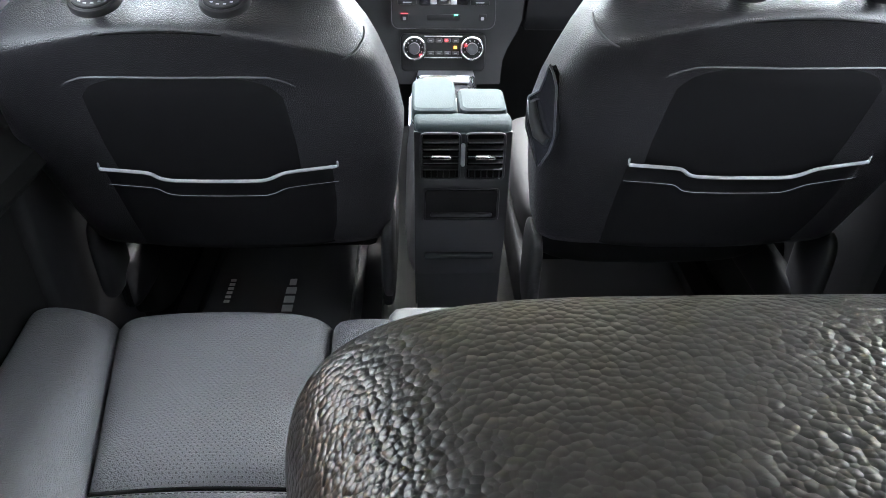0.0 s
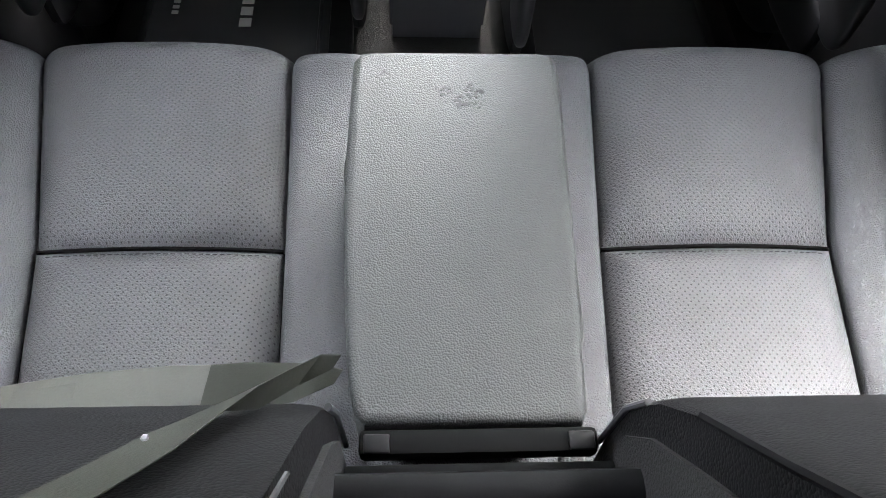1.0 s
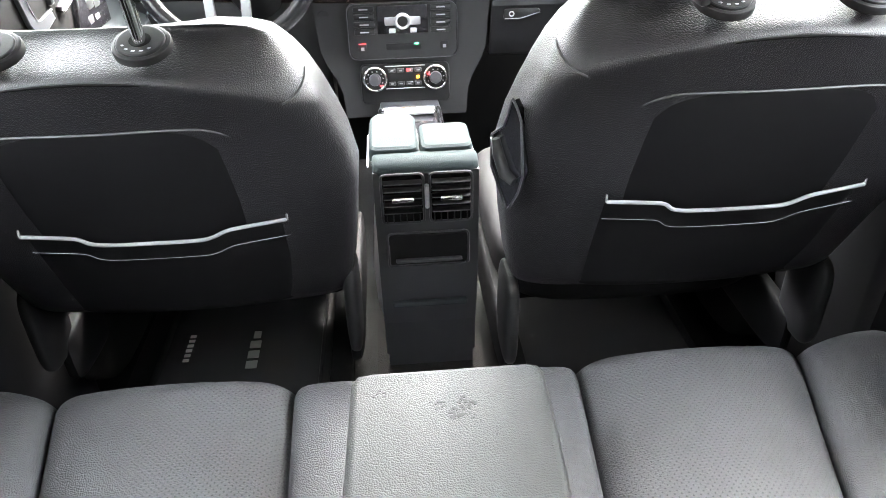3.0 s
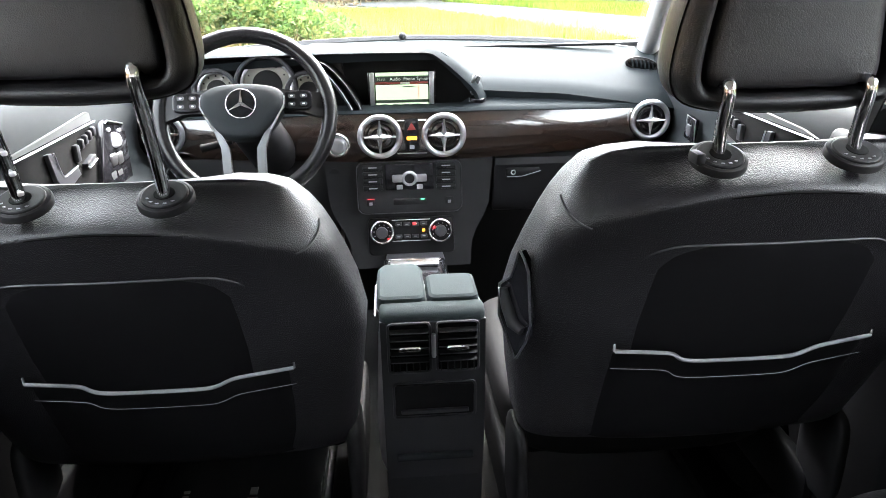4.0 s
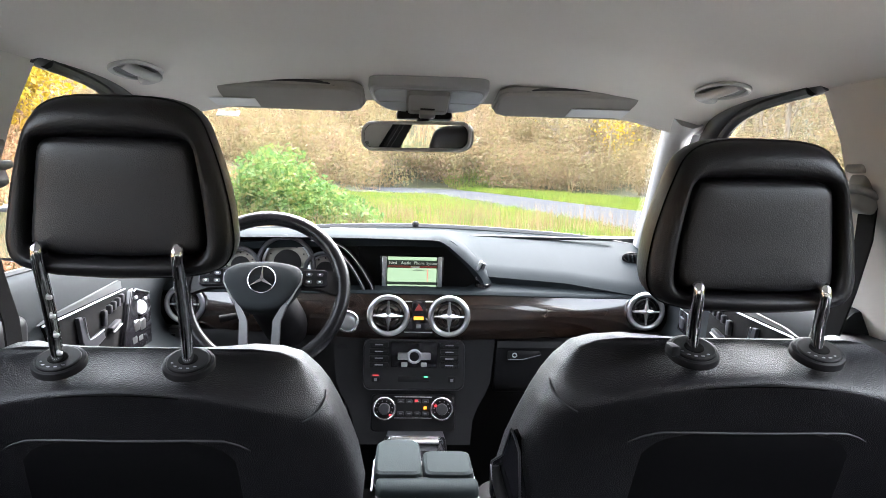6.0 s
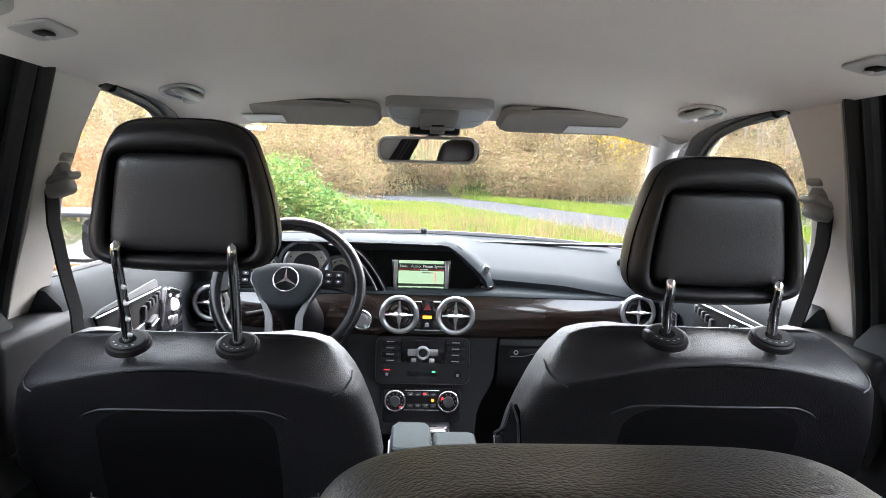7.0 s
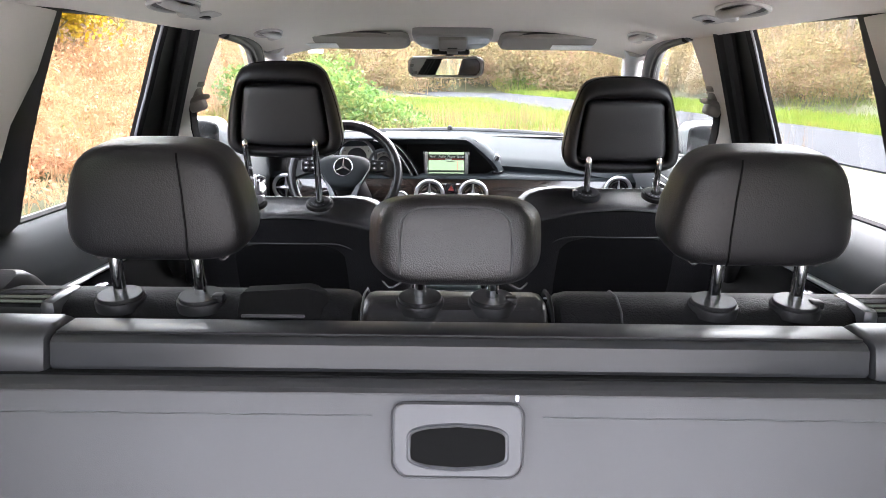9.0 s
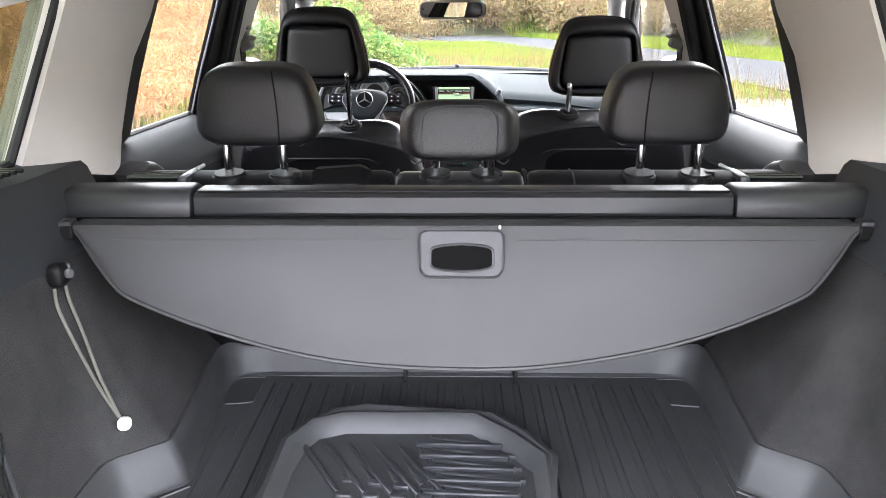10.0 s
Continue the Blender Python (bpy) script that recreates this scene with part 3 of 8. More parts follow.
for s, side in ((-1, "left"), (1, "right")):
    # roof rail along the top of the doors
    solid("trim_roof_rail", tube(curve_through(rail_line(s, -0.006)), 0.024, 10), LINER, "pale fabric-covered roof rail above the doors", "roof rail", "structure")
    for run in ([(0.40, 1.568), (0.60, 1.575), (0.83, 1.579)], [(1.125, 1.579), (1.30, 1.574), (1.45, 1.558)]):
        solid("trim_door_seal", tube(curve_through([(s * side_x(z, 0.752), y, z) for y, z in run]), 0.008, 8), SEAL, "black rubber seal along the top of the door opening", "seal", "structure")
    # centre pillar
    pil = thing("trim_centre_pillar", (s * 0.66, 1.0, 1.1), "beige plastic centre pillar trim with black rubber door seals", "pillar", kind="structure")
    front = [(1.11, 1.585), (1.112, 1.50), (1.135, 1.43), (1.158, 1.385), (1.21, 1.305), (1.257, 1.22), (1.30, 1.13)]
    rear = [(1.160, 1.14), (1.10, 1.25), (1.063, 1.33), (1.0, 1.462), (0.945, 1.585)]
    part("pillar_cover", side_prism(front + rear, 0.775, 0.04, s), BEIGE, pil)
    part("lower_cover", rbox((s * 0.715, 1.13, 0.77), (0.085, 0.30, 0.80), 0.02, 3), PLASTIC, pil, "black lower pillar cover")
    # black door frame behind the pillar: two rubber beads and a flat band
    frame_line = [(1.165, 1.13), (1.10, 1.245), (1.058, 1.33), (0.995, 1.462), (0.94, 1.585)]
    for dy, r, x0 in ((-0.012, 0.015, 0.742), (-0.045, 0.013, 0.748)):
        part("door_seal", tube(curve_through([(s * (side_x(z, x0)), y + dy, z) for y, z in frame_line]), r, 8), SEAL, pil, "black rubber door seal")
    band = [(0.945, 1.19), (0.893, 1.34), (0.868, 1.44), (0.845, 1.52), (0.832, 1.59), (0.95, 1.59), (0.975, 1.52), (1.005, 1.44), (1.06, 1.31), (1.12, 1.19)]
    part("frame_band", side_prism(band, 0.782, 0.024, s, 0.006), PLASTIC, pil, "matt black door frame band")
    part("bright_edge", tube(curve_through([(s * (side_x(z, 0.768)), y - 0.004, z) for y, z in [(0.945, 1.195), (0.893, 1.34), (0.868, 1.44), (0.845, 1.52), (0.832, 1.58)]]), 0.003, 6), PIPING, pil, "grey bright strip beside the glass")
    # belt guide and belt on the pillar
    guide = thing("belt_guide", (s * 0.62, 1.08, 1.36), "light grey plastic belt height adjuster on the pillar", "belt guide")
    part("guide_body", rbox((s * 0.640, 1.098, 1.412), (0.040, 0.046, 0.062), 0.010, 3, turned('Y', s * 20)), TAUPE, guide)
    part("slider", rbox((s * 0.632, 1.094, 1.412), (0.050, 0.052, 0.012), 0.005, 3, turned('Y', s * 20)), TAUPE, guide)
    part("slider_cap", rbox((s * 0.634, 1.098, 1.446), (0.030, 0.046, 0.016), 0.006, 3, turned('Y', s * 20)), TAUPE, guide)
    part("webbing", loft([[(s * (x + 0.001), y - 0.014, z), (s * (x - 0.002), y - 0.014, z), (s * (x - 0.005), y + 0.022, z), (s * (x - 0.002), y + 0.022, z)]
                          for x, y, z in [(0.648, 1.090, 1.40), (0.648, 1.094, 1.34), (0.637, 1.105, 1.26), (0.626, 1.12, 1.19), (0.618, 1.13, 1.05), (0.615, 1.13, 0.9)]]), WEB_BLACK, guide, "black seat belt webbing")
    # rear pillar, wide and beige
    rp = thing("trim_rear_pillar", (s * 0.66, 0.15, 1.2), "wide beige plastic rear pillar trim", "pillar", kind="structure")
    edge = [(0.62, 0.18, 1.200), (0.635, 0.245, 1.27), (0.637, 0.295, 1.34), (0.630, 0.325, 1.40), (0.605, 0.366, 1.475), (0.578, 0.388, 1.56)]

    def rear_cover(u, v):
        k = min(len(edge) - 2, int(v * (len(edge) - 1)))
        a = Vector(edge[k]).lerp(Vector(edge[k + 1]), v * (len(edge) - 1) - k)
        z2 = 1.245 + 0.315 * v
        b = Vector((side_x(z2, 0.705), -0.02, z2))
        p = a.lerp(b, u)
        p.x -= 0.006 * math.sin(math.pi * u) - 0.006 * max(0.0, 1 - u * 14) ** 2
        return Vector((s * p.x, p.y, p.z))
    part("pillar_cover", sheet(rear_cover, 28, 20, thick=(s * 0.05, 0, 0.01)), BEIGE, rp)
    part("door_frame", side_prism([(0.398, 1.585), (0.418, 1.45), (0.440, 1.35), (0.478, 1.222), (0.36, 1.16), (0.31, 1.30), (0.30, 1.585)], 0.78, 0.035, s, 0.006), SEAL, rp, "black rear door frame")
    # rear quarter window and last pillar
    part("last_pillar", side_prism([(-0.30, 1.56), (-0.34, 1.40), (-0.40, 1.25), (-0.62, 1.20), (-0.56, 1.35), (-0.48, 1.52)], 0.735, 0.05, s), BEIGE, rp)
    part("window_gasket", tube([(s * side_x(z, 0.72), y, z) for y, z in [(-0.015, 1.55), (-0.03, 1.262), (-0.40, 1.24), (-0.30, 1.52)]], 0.008, 6, closed=True), SEAL, rp, "black window gasket")
    # front pillar beside the windscreen
    fp = thing("trim_front_pillar", (s * 0.66, 1.95, 1.2), "beige plastic windscreen pillar trim, greyed for the light on it", "pillar", kind="structure")
    rr = []
    for x, y, z, w in [(0.555, 1.57, 1.575, 0.045), (0.575, 1.68, 1.545, 0.036), (0.615, 1.86, 1.445, 0.032), (0.665, 2.06, 1.33, 0.032), (0.715, 2.28, 1.205, 0.034)]:
        rr.append([(s * (x + w * math.cos(a)), y + 0.4 * w * math.sin(a), z + w * math.sin(a)) for a in [2 * math.pi * k / 12 for k in range(12)]])
    # Beige trim given a darker grey; its weaker light is in the colour.
    part("pillar_cover", loft(rr), GREYLT, fp)
    # Body strip outside the glass, added unseen to shade the pillar trim.
    body = [(0.545, 1.60, 1.640, 0.05), (0.585, 1.70, 1.600, 0.048), (0.640, 1.90, 1.490, 0.05), (0.695, 2.12, 1.365, 0.055), (0.755, 2.38, 1.225, 0.06)]
    part("shading_pillar", loft([[(s * (x - 0.4 * w), y, z + 0.004), (s * (x + 1.6 * w), y, z - 0.01), (s * (x + 1.6 * w), y + 0.02, z + 0.015), (s * (x - 0.4 * w), y + 0.02, z + 0.02)] for x, y, z, w in body]), SEAL, fp, "unseen black body pillar outside the glass edge, added to shade the trim")
    part("door_frame", tube(curve_through([(s * side_x(z, 0.75), y, z) for y, z in [(1.10, 1.585), (1.30, 1.578), (1.45, 1.558), (1.60, 1.50), (1.80, 1.39), (2.02, 1.27), (2.16, 1.20)]]), 0.026, 10), SEAL, fp, "black rubber front door frame")
    part("frame_bead", tube(curve_through([(s * (side_x(z, 0.752) - 0.014), y - 0.03, z - 0.02) for y, z in [(1.16, 1.585), (1.32, 1.576), (1.45, 1.552), (1.60, 1.488), (1.80, 1.375), (2.0, 1.262)]]), 0.010, 8), PLASTIC, fp)

# glass
def pane(name, pts, material, label, parent=None):
    bm = bmesh.new()
    c = Vector((0, 0, 0))
    for p in pts:
        c += Vector(p)
    n = (Vector(pts[1]) - Vector(pts[0])).cross(Vector(pts[2]) - Vector(pts[1])).normalized() * 0.004
    a = [bm.verts.new(p) for p in pts]
    b = [bm.verts.new(Vector(p) + n) for p in pts]
    bm.faces.new(a)
    bm.faces.new(list(reversed(b)))
    for i in range(len(pts)):
        j = (i + 1) % len(pts)
        bm.faces.new((a[i], b[i], b[j], a[j]))
    ob = solid(name, bm, material, label, "window", "structure")
    ob.visible_shadow = False
    return ob


for s in (-1, 1):
    pane("window_1", [(s * side_x(z, 0.79), y, z) for y, z in [(1.0, 1.14), (2.2, 1.14), (1.62, 1.49), (1.4, 1.58), (1.05, 1.60)]], GLASS, "clear front door window glass")
    pane("window_2", [(s * side_x(z, 0.79), y, z) for y, z in [(0.42, 1.14), (1.02, 1.14), (0.86, 1.60), (0.40, 1.60)]], GLASS, "clear rear door window glass")
    pane("window_3", [(s * side_x(z, 0.74), y, z) for y, z in [(0.02, 1.22), (0.02, 1.58), (-0.32, 1.56), (-0.46, 1.20)]], TINTED, "dark tinted rear quarter window glass")
pane("window_4", [(-0.76, 2.36, 1.185), (0.76, 2.36, 1.185), (0.575, 1.66, 1.60), (-0.575, 1.66, 1.60)], GLASS, "clear windscreen")
solid("trim_windscreen_edge", tube(curve_through([(-0.70, 2.27, 1.205), (-0.45, 2.30, 1.235), (0, 2.31, 1.252), (0.45, 2.30, 1.235), (0.70, 2.27, 1.205)]), 0.011, 6), SEAL, "black rubber edge at the foot of the windscreen", "seal", "structure")

# doors


def door_profile(s, x_in):
    return [(s * 0.80, 1.20), (s * 0.765, 1.216), (s * (x_in + 0.055), 1.210), (s * (x_in + 0.025), 1.18), (s * (x_in + 0.012), 1.12), (s * (x_in + 0.024), 1.085),
            (s * (x_in + 0.030), 1.04), (s * (x_in + 0.012), 0.99), (s * (x_in - 0.045), 0.955), (s * (x_in - 0.05), 0.93), (s * (x_in - 0.02), 0.90),
            (s * (x_in + 0.02), 0.86), (s * (x_in + 0.015), 0.60), (s * (x_in + 0.03), 0.42), (s * 0.80, 0.40)]


def sweep_y(profile, y0, y1, r=0.012, steps=1, rise=None):
    cx = sum(p[0] for p in profile) / len(profile)
    cz = sum(p[1] for p in profile) / len(profile)

    def ring(y, k):
        dz = rise(y) if rise else 0
        return [(cx + (x - cx) * k, y, cz + (z - cz) * k + dz) for x, z in profile]
    rings = [ring(y0, 0.985), ring(y0 + r, 1)]
    for i in range(1, steps):
        rings.append(ring(y0 + r + (y1 - y0 - 2 * r) * i / steps, 1))
    rings += [ring(y1 - r, 1), ring(y1, 0.985)]
    return loft(rings)


for s in (-1, 1):
    d = thing("door_1", (s * 0.72, 1.7, 0.42), "front car door with grey-black soft panel and chrome trim", "car door", kind="structure")
    part("door_panel", sweep_y(door_profile(s, 0.665), 1.215, 2.24, steps=6), PLASTIC_SOFT, d)
    def on_door(outline, x, depth, material, name, parent, label="", lean=0.10, bevel=0.002):
        """A flat piece on the door's inner face: outline in (y, z)."""
        ax, ay = Vector((0, 1, 0)), Vector((s * lean, 0, 1)).normalized()
        o = Vector((s * x, 0, 1.1)) - ay * 1.1
        return part(name, plate([(y, z) for y, z in outline], o, ax, ay, -s * depth if ax.cross(ay).x > 0 else s * depth, bevel), material, parent, label)
    # Recess kept flat; its black fill paints the shade inside it.
    on_door([(1.318, 1.140), (1.40, 1.146), (1.55, 1.150), (1.672, 1.152), (1.672, 1.10), (1.668, 1.00), (1.42, 1.00), (1.36, 1.05)], 0.676, 0.006, BLACK, "handle_recess", d, "recess of the door handle, its shade painted black")
    on_door([(1.300, 1.1425), (1.345, 1.1505), (1.50, 1.1590), (1.655, 1.1680), (1.668, 1.1640), (1.668, 1.1480), (1.60, 1.1470), (1.345, 1.1435)], 0.673, 0.006, TRIM, "trim_band", d, "pale satin trim band tapering to the rear")
    part("trim_edge", tube([(s * 0.666, 1.300, 1.1415), (s * 0.666, 1.40, 1.1425), (s * 0.666, 1.55, 1.1455), (s * 0.666, 1.668, 1.1470)], 0.0018, 6), SATIN, d, "bright lower edge of the trim")
    h = on_door([(1.432, 1.128), (1.446, 1.128), (1.462, 1.085), (1.478, 1.076), (1.535, 1.082), (1.540, 1.066), (1.475, 1.052), (1.455, 1.055), (1.438, 1.080)], 0.668, 0.008, PLASTIC_GREY, "door_handle", d, "grey inner door handle with a bright edge")
    part("handle_edge", tube(curve_through([(s * 0.659, 1.447, 1.128), (s * 0.659, 1.463, 1.087), (s * 0.659, 1.480, 1.078), (s * 0.659, 1.536, 1.084)], 4), 0.0016, 6), SATIN, h)
    part("lock_button", rbox((s * 0.666, 1.556, 1.104), (0.012, 0.016, 0.034), 0.004), PLASTIC_GREY, d)
    for k in range(4):
        part("seat_switch", rbox((s * 0.664, 1.578 + 0.022 * k, 1.118 + 0.004 * k), (0.012, 0.013, 0.020), 0.004), PLASTIC_GREY, d, "seat adjuster switch")
    part("seat_slider", rbox((s * 0.662, 1.598, 1.080), (0.014, 0.050, 0.010), 0.004, 2, turned('X', 12)), PLASTIC_GREY, d, "seat adjuster slider")
    part("slider_edge", rbox((s * 0.655, 1.600, 1.074), (0.004, 0.046, 0.003), 0.001, 1, turned('X', 12)), SATIN, d)
    if s < 0:
        blk = on_door([(1.692, 1.136), (1.705, 1.142), (1.795, 1.120), (1.806, 1.110), (1.780, 1.0), (1.60, 1.0), (1.625, 1.04)], 0.668, 0.012, GLOSS, "switch_block", d, "gloss black switch block with a bright upper edge", bevel=0.003)
        part("block_edge", tube([(-0.656, 1.695, 1.137), (-0.656, 1.706, 1.141), (-0.656, 1.794, 1.119)], 0.0018, 6), SATIN, blk)
        part("mirror_knob", disc((-0.662, 1.731, 1.092), (0.75, -0.6, 0.3), 0.0165, 0.016, 32), SATIN, blk, "satin mirror adjuster knob")
        for k in range(4):
            part("window_switch", rbox((-0.655, 1.697 + 0.036 * (k % 2) - 0.018 * (k // 2), 1.058 - 0.004 * (k % 2) - 0.034 * (k // 2)), (0.014, 0.031, 0.026), 0.004, 2), SATIN, blk, "satin window switch")
        for k in range(2):
            part("memory_key", rbox((-0.656, 1.706 + 0.060 * k, 1.121 - 0.012 * k), (0.006, 0.014, 0.008), 0.002, 1), PIPING, blk)
    else:
        blk = on_door([(1.80, 1.085), (1.85, 1.090), (1.852, 1.035), (1.80, 1.030)], 0.686, 0.010, GLOSS, "switch_block", d, "gloss black switch block in a bright frame", bevel=0.002)
        part("block_frame", tube([(0.675, y, z) for y, z in ((1.80, 1.085), (1.85, 1.090), (1.852, 1.035), (1.80, 1.030))], 0.0016, 6, closed=True), SATIN, blk)
        part("window_switch", rbox((0.674, 1.826, 1.056), (0.012, 0.026, 0.028), 0.004, 2), PLASTIC_GREY, blk, "grey window switch")
        part("lock_pin", tube([(0.70, 1.245, 1.215), (0.70, 1.245, 1.19)], 0.005, 8), PLASTIC, d, "black lock pin")
    # Unseen block added above the sill to keep light off the floor.
    part("floor_shade_block", pillow((s * 0.665, 1.56, 0.53), (0.12, 0.66, 0.22), 0.35, 0.35, 32, 16), BLACK, d, "unseen black block above the sill, added to shade the floor")
    part("speaker_grille", disc((s * 0.682, 1.95, 0.62), (-s, 0, 0), 0.085, 0.012), PLASTIC_GREY, d, "round speaker grille")
    d2 = thing("door_2", (s * 0.72, 0.75, 0.42), "rear car door with grey-black soft panel and chrome trim", "car door", kind="structure")
    part("door_panel", sweep_y(door_profile(s, 0.675), 0.33, 1.07, steps=6), PLASTIC_SOFT, d2)
    low = [(x - s * 0.003, z) for x, z in door_profile(s, 0.675)[5:13]]
    # Added black skin, darkening the lower door in place of shade.
    part("shaded_lower_panel", sweep_y(low + [(s * 0.72, 0.60), (s * 0.72, 1.085)], 0.335, 1.068, 0.006, steps=6), BLACK, d2, "black skin added to darken the lower door panel and armrest")
    part("trim_line", tube([(s * 0.690, 0.40, 1.105), (s * 0.692, 0.60, 1.10), (s * 0.694, 0.80, 1.095)], 0.006, 8), SATIN, d2, "satin metal trim line")
    part("handle_recess", rbox((s * 0.70, 0.62, 1.065), (0.02, 0.16, 0.05), 0.008), GLOSS, d2, "black handle recess")
    part("door_handle", rbox((s * 0.684, 0.60, 1.062), (0.014, 0.10, 0.024), 0.006, 3), CHROME, d2, "chrome inner door handle")
    part("sill_gasket", tube([(s * 0.766, 0.50, 1.218), (s * 0.766, 0.97, 1.218)], 0.007, 6), SEAL, d2, "black rubber window gasket")
    part("sill_gasket", tube([(s * 0.766, 1.10, 1.218), (s * 0.766, 2.15, 1.215)], 0.007, 6), SEAL, d, "black rubber window gasket")

# load space side trims
LOAD_RIM = [(0.272, 0.510), (0.16, 0.500), (0.05, 0.487), (-0.085, 0.475), (-0.098, 0.484), (-0.120, 0.515), (-0.142, 0.545), (-0.160, 0.556), (-0.25, 0.562), (-0.80, 0.572)]


def rim_x(y):
    """Half width of the load floor's rim: it narrows at the wheel arch."""
    for (a, xa), (b, xb) in zip(LOAD_RIM, LOAD_RIM[1:]):
        if y >= b:
            return xa + (xb - xa) * min(1.0, max(0.0, (a - y) / (a - b)))
    return LOAD_RIM[-1][1]


def load_wall(s):
    def f(u, v):
        y = 0.33 - 1.13 * (u ** 1.25)
        z = 0.70 + 0.43 * v
        k = max(0.0, (z - 0.815) / 0.315)
        low = rim_x(y) + 0.003
        x = low + (0.612 - low) * (0.55 * k + 0.45 * k ** 0.5)
        return Vector((s * x, y, z))
    return f


for s in (-1, 1):
    w = thing("wall_load_side", (s * 0.62, -0.2, 0.72), "dark carpeted load space side wall with a plastic ledge", "side panel", kind="structure")
    prof = [(s * 0.80, 1.24), (s * 0.70, 1.262), (s * 0.645, 1.245), (s * 0.63, 1.205), (s * 0.622, 1.16), (s * 0.605, 1.12), (s * 0.80, 1.10)]
    part("ledge", sweep_y(prof, -0.78, 0.10, steps=5, rise=lambda y: 0.04 * max(0.0, -0.1 - y)), LEDGE, w, "grey-black plastic ledge")
    part("carpet_side", sheet(load_wall(s), 60, 16, thick=(s * 0.06, 0, 0)), CARPET, w)
    for k in range(9):
        part("vent_rib", rbox((s * 0.672, -0.085 - 0.016 * k, 1.2625 + 0.0004 * k), (0.065, 0.008, 0.007), 0.002), PLASTIC, w)
    part("front_corner", rbox((s * 0.66, 0.16, 1.178), (0.09, 0.10, 0.06), 0.018, 3), PLASTIC, w, "black plastic corner piece")
    part("lower_body", rbox((s * 0.77, 0.75, 0.41), (0.05, 3.2, 0.10), 0.01), PLASTIC, w, "black door sill")
# load floor under the tray
solid("floor_load", rbox((0, -0.30, 0.70), (1.28, 1.10, 0.02), 0.004), CARPET, "dark carpeted load floor", "floor", "structure")

# ---- seats ----


def lerp_table(tab, z):
    for a, b in zip(tab, tab[1:]):
        if z <= b[0]:
            k = (z - a[0]) / (b[0] - a[0])
            return [u + (v - u) * k for u, v in zip(a[1:], b[1:])]
    return list(tab[-1][1:])


def mirrored(half):
    """A closed outline from its right half, top to bottom."""
    return half + [(-x, z) for x, z in reversed(half[1:-1])]


def polar(outline, n, cz):
    """The outline's points at n even angles round (0, cz)."""
    out = []
    m = len(outline)
    for k in range(n):
        a = 2 * math.pi * k / n
        d = Vector((math.cos(a), math.sin(a)))
        best = 0.0
        for i in range(m):
            p, q = Vector(outline[i]) - Vector((0, cz)), Vector(outline[(i + 1) % m]) - Vector((0, cz))
            e = q - p
            den = d.x * e.y - d.y * e.x
            if abs(den) < 1e-9:
                continue
            t = (p.x * e.y - p.y * e.x) / den
            s = (p.x * d.y - p.y * d.x) / den
            if t > 0 and -1e-6 <= s <= 1 + 1e-6:
                best = max(best, t)
        out.append((d.x * best, cz + d.y * best))
    return out


HEAD_OUT = [(0.0, 1.0), (0.30, 0.992), (0.50, 0.955), (0.64, 0.88), (0.735, 0.75), (0.80, 0.55), (0.88, 0.25), (0.95, -0.10), (0.99, -0.42), (1.0, -0.60), (0.965, -0.77), (0.86, -0.89), (0.62, -0.965), (0.3, -0.99), (0.0, -1.0)]
HEAD_PAD = [(0.0, 0.56), (0.45, 0.555), (0.60, 0.535), (0.665, 0.47), (0.69, 0.36), (0.73, 0.0), (0.765, -0.40), (0.772, -0.58), (0.745, -0.68), (0.66, -0.73), (0.4, -0.75), (0.0, -0.755)]


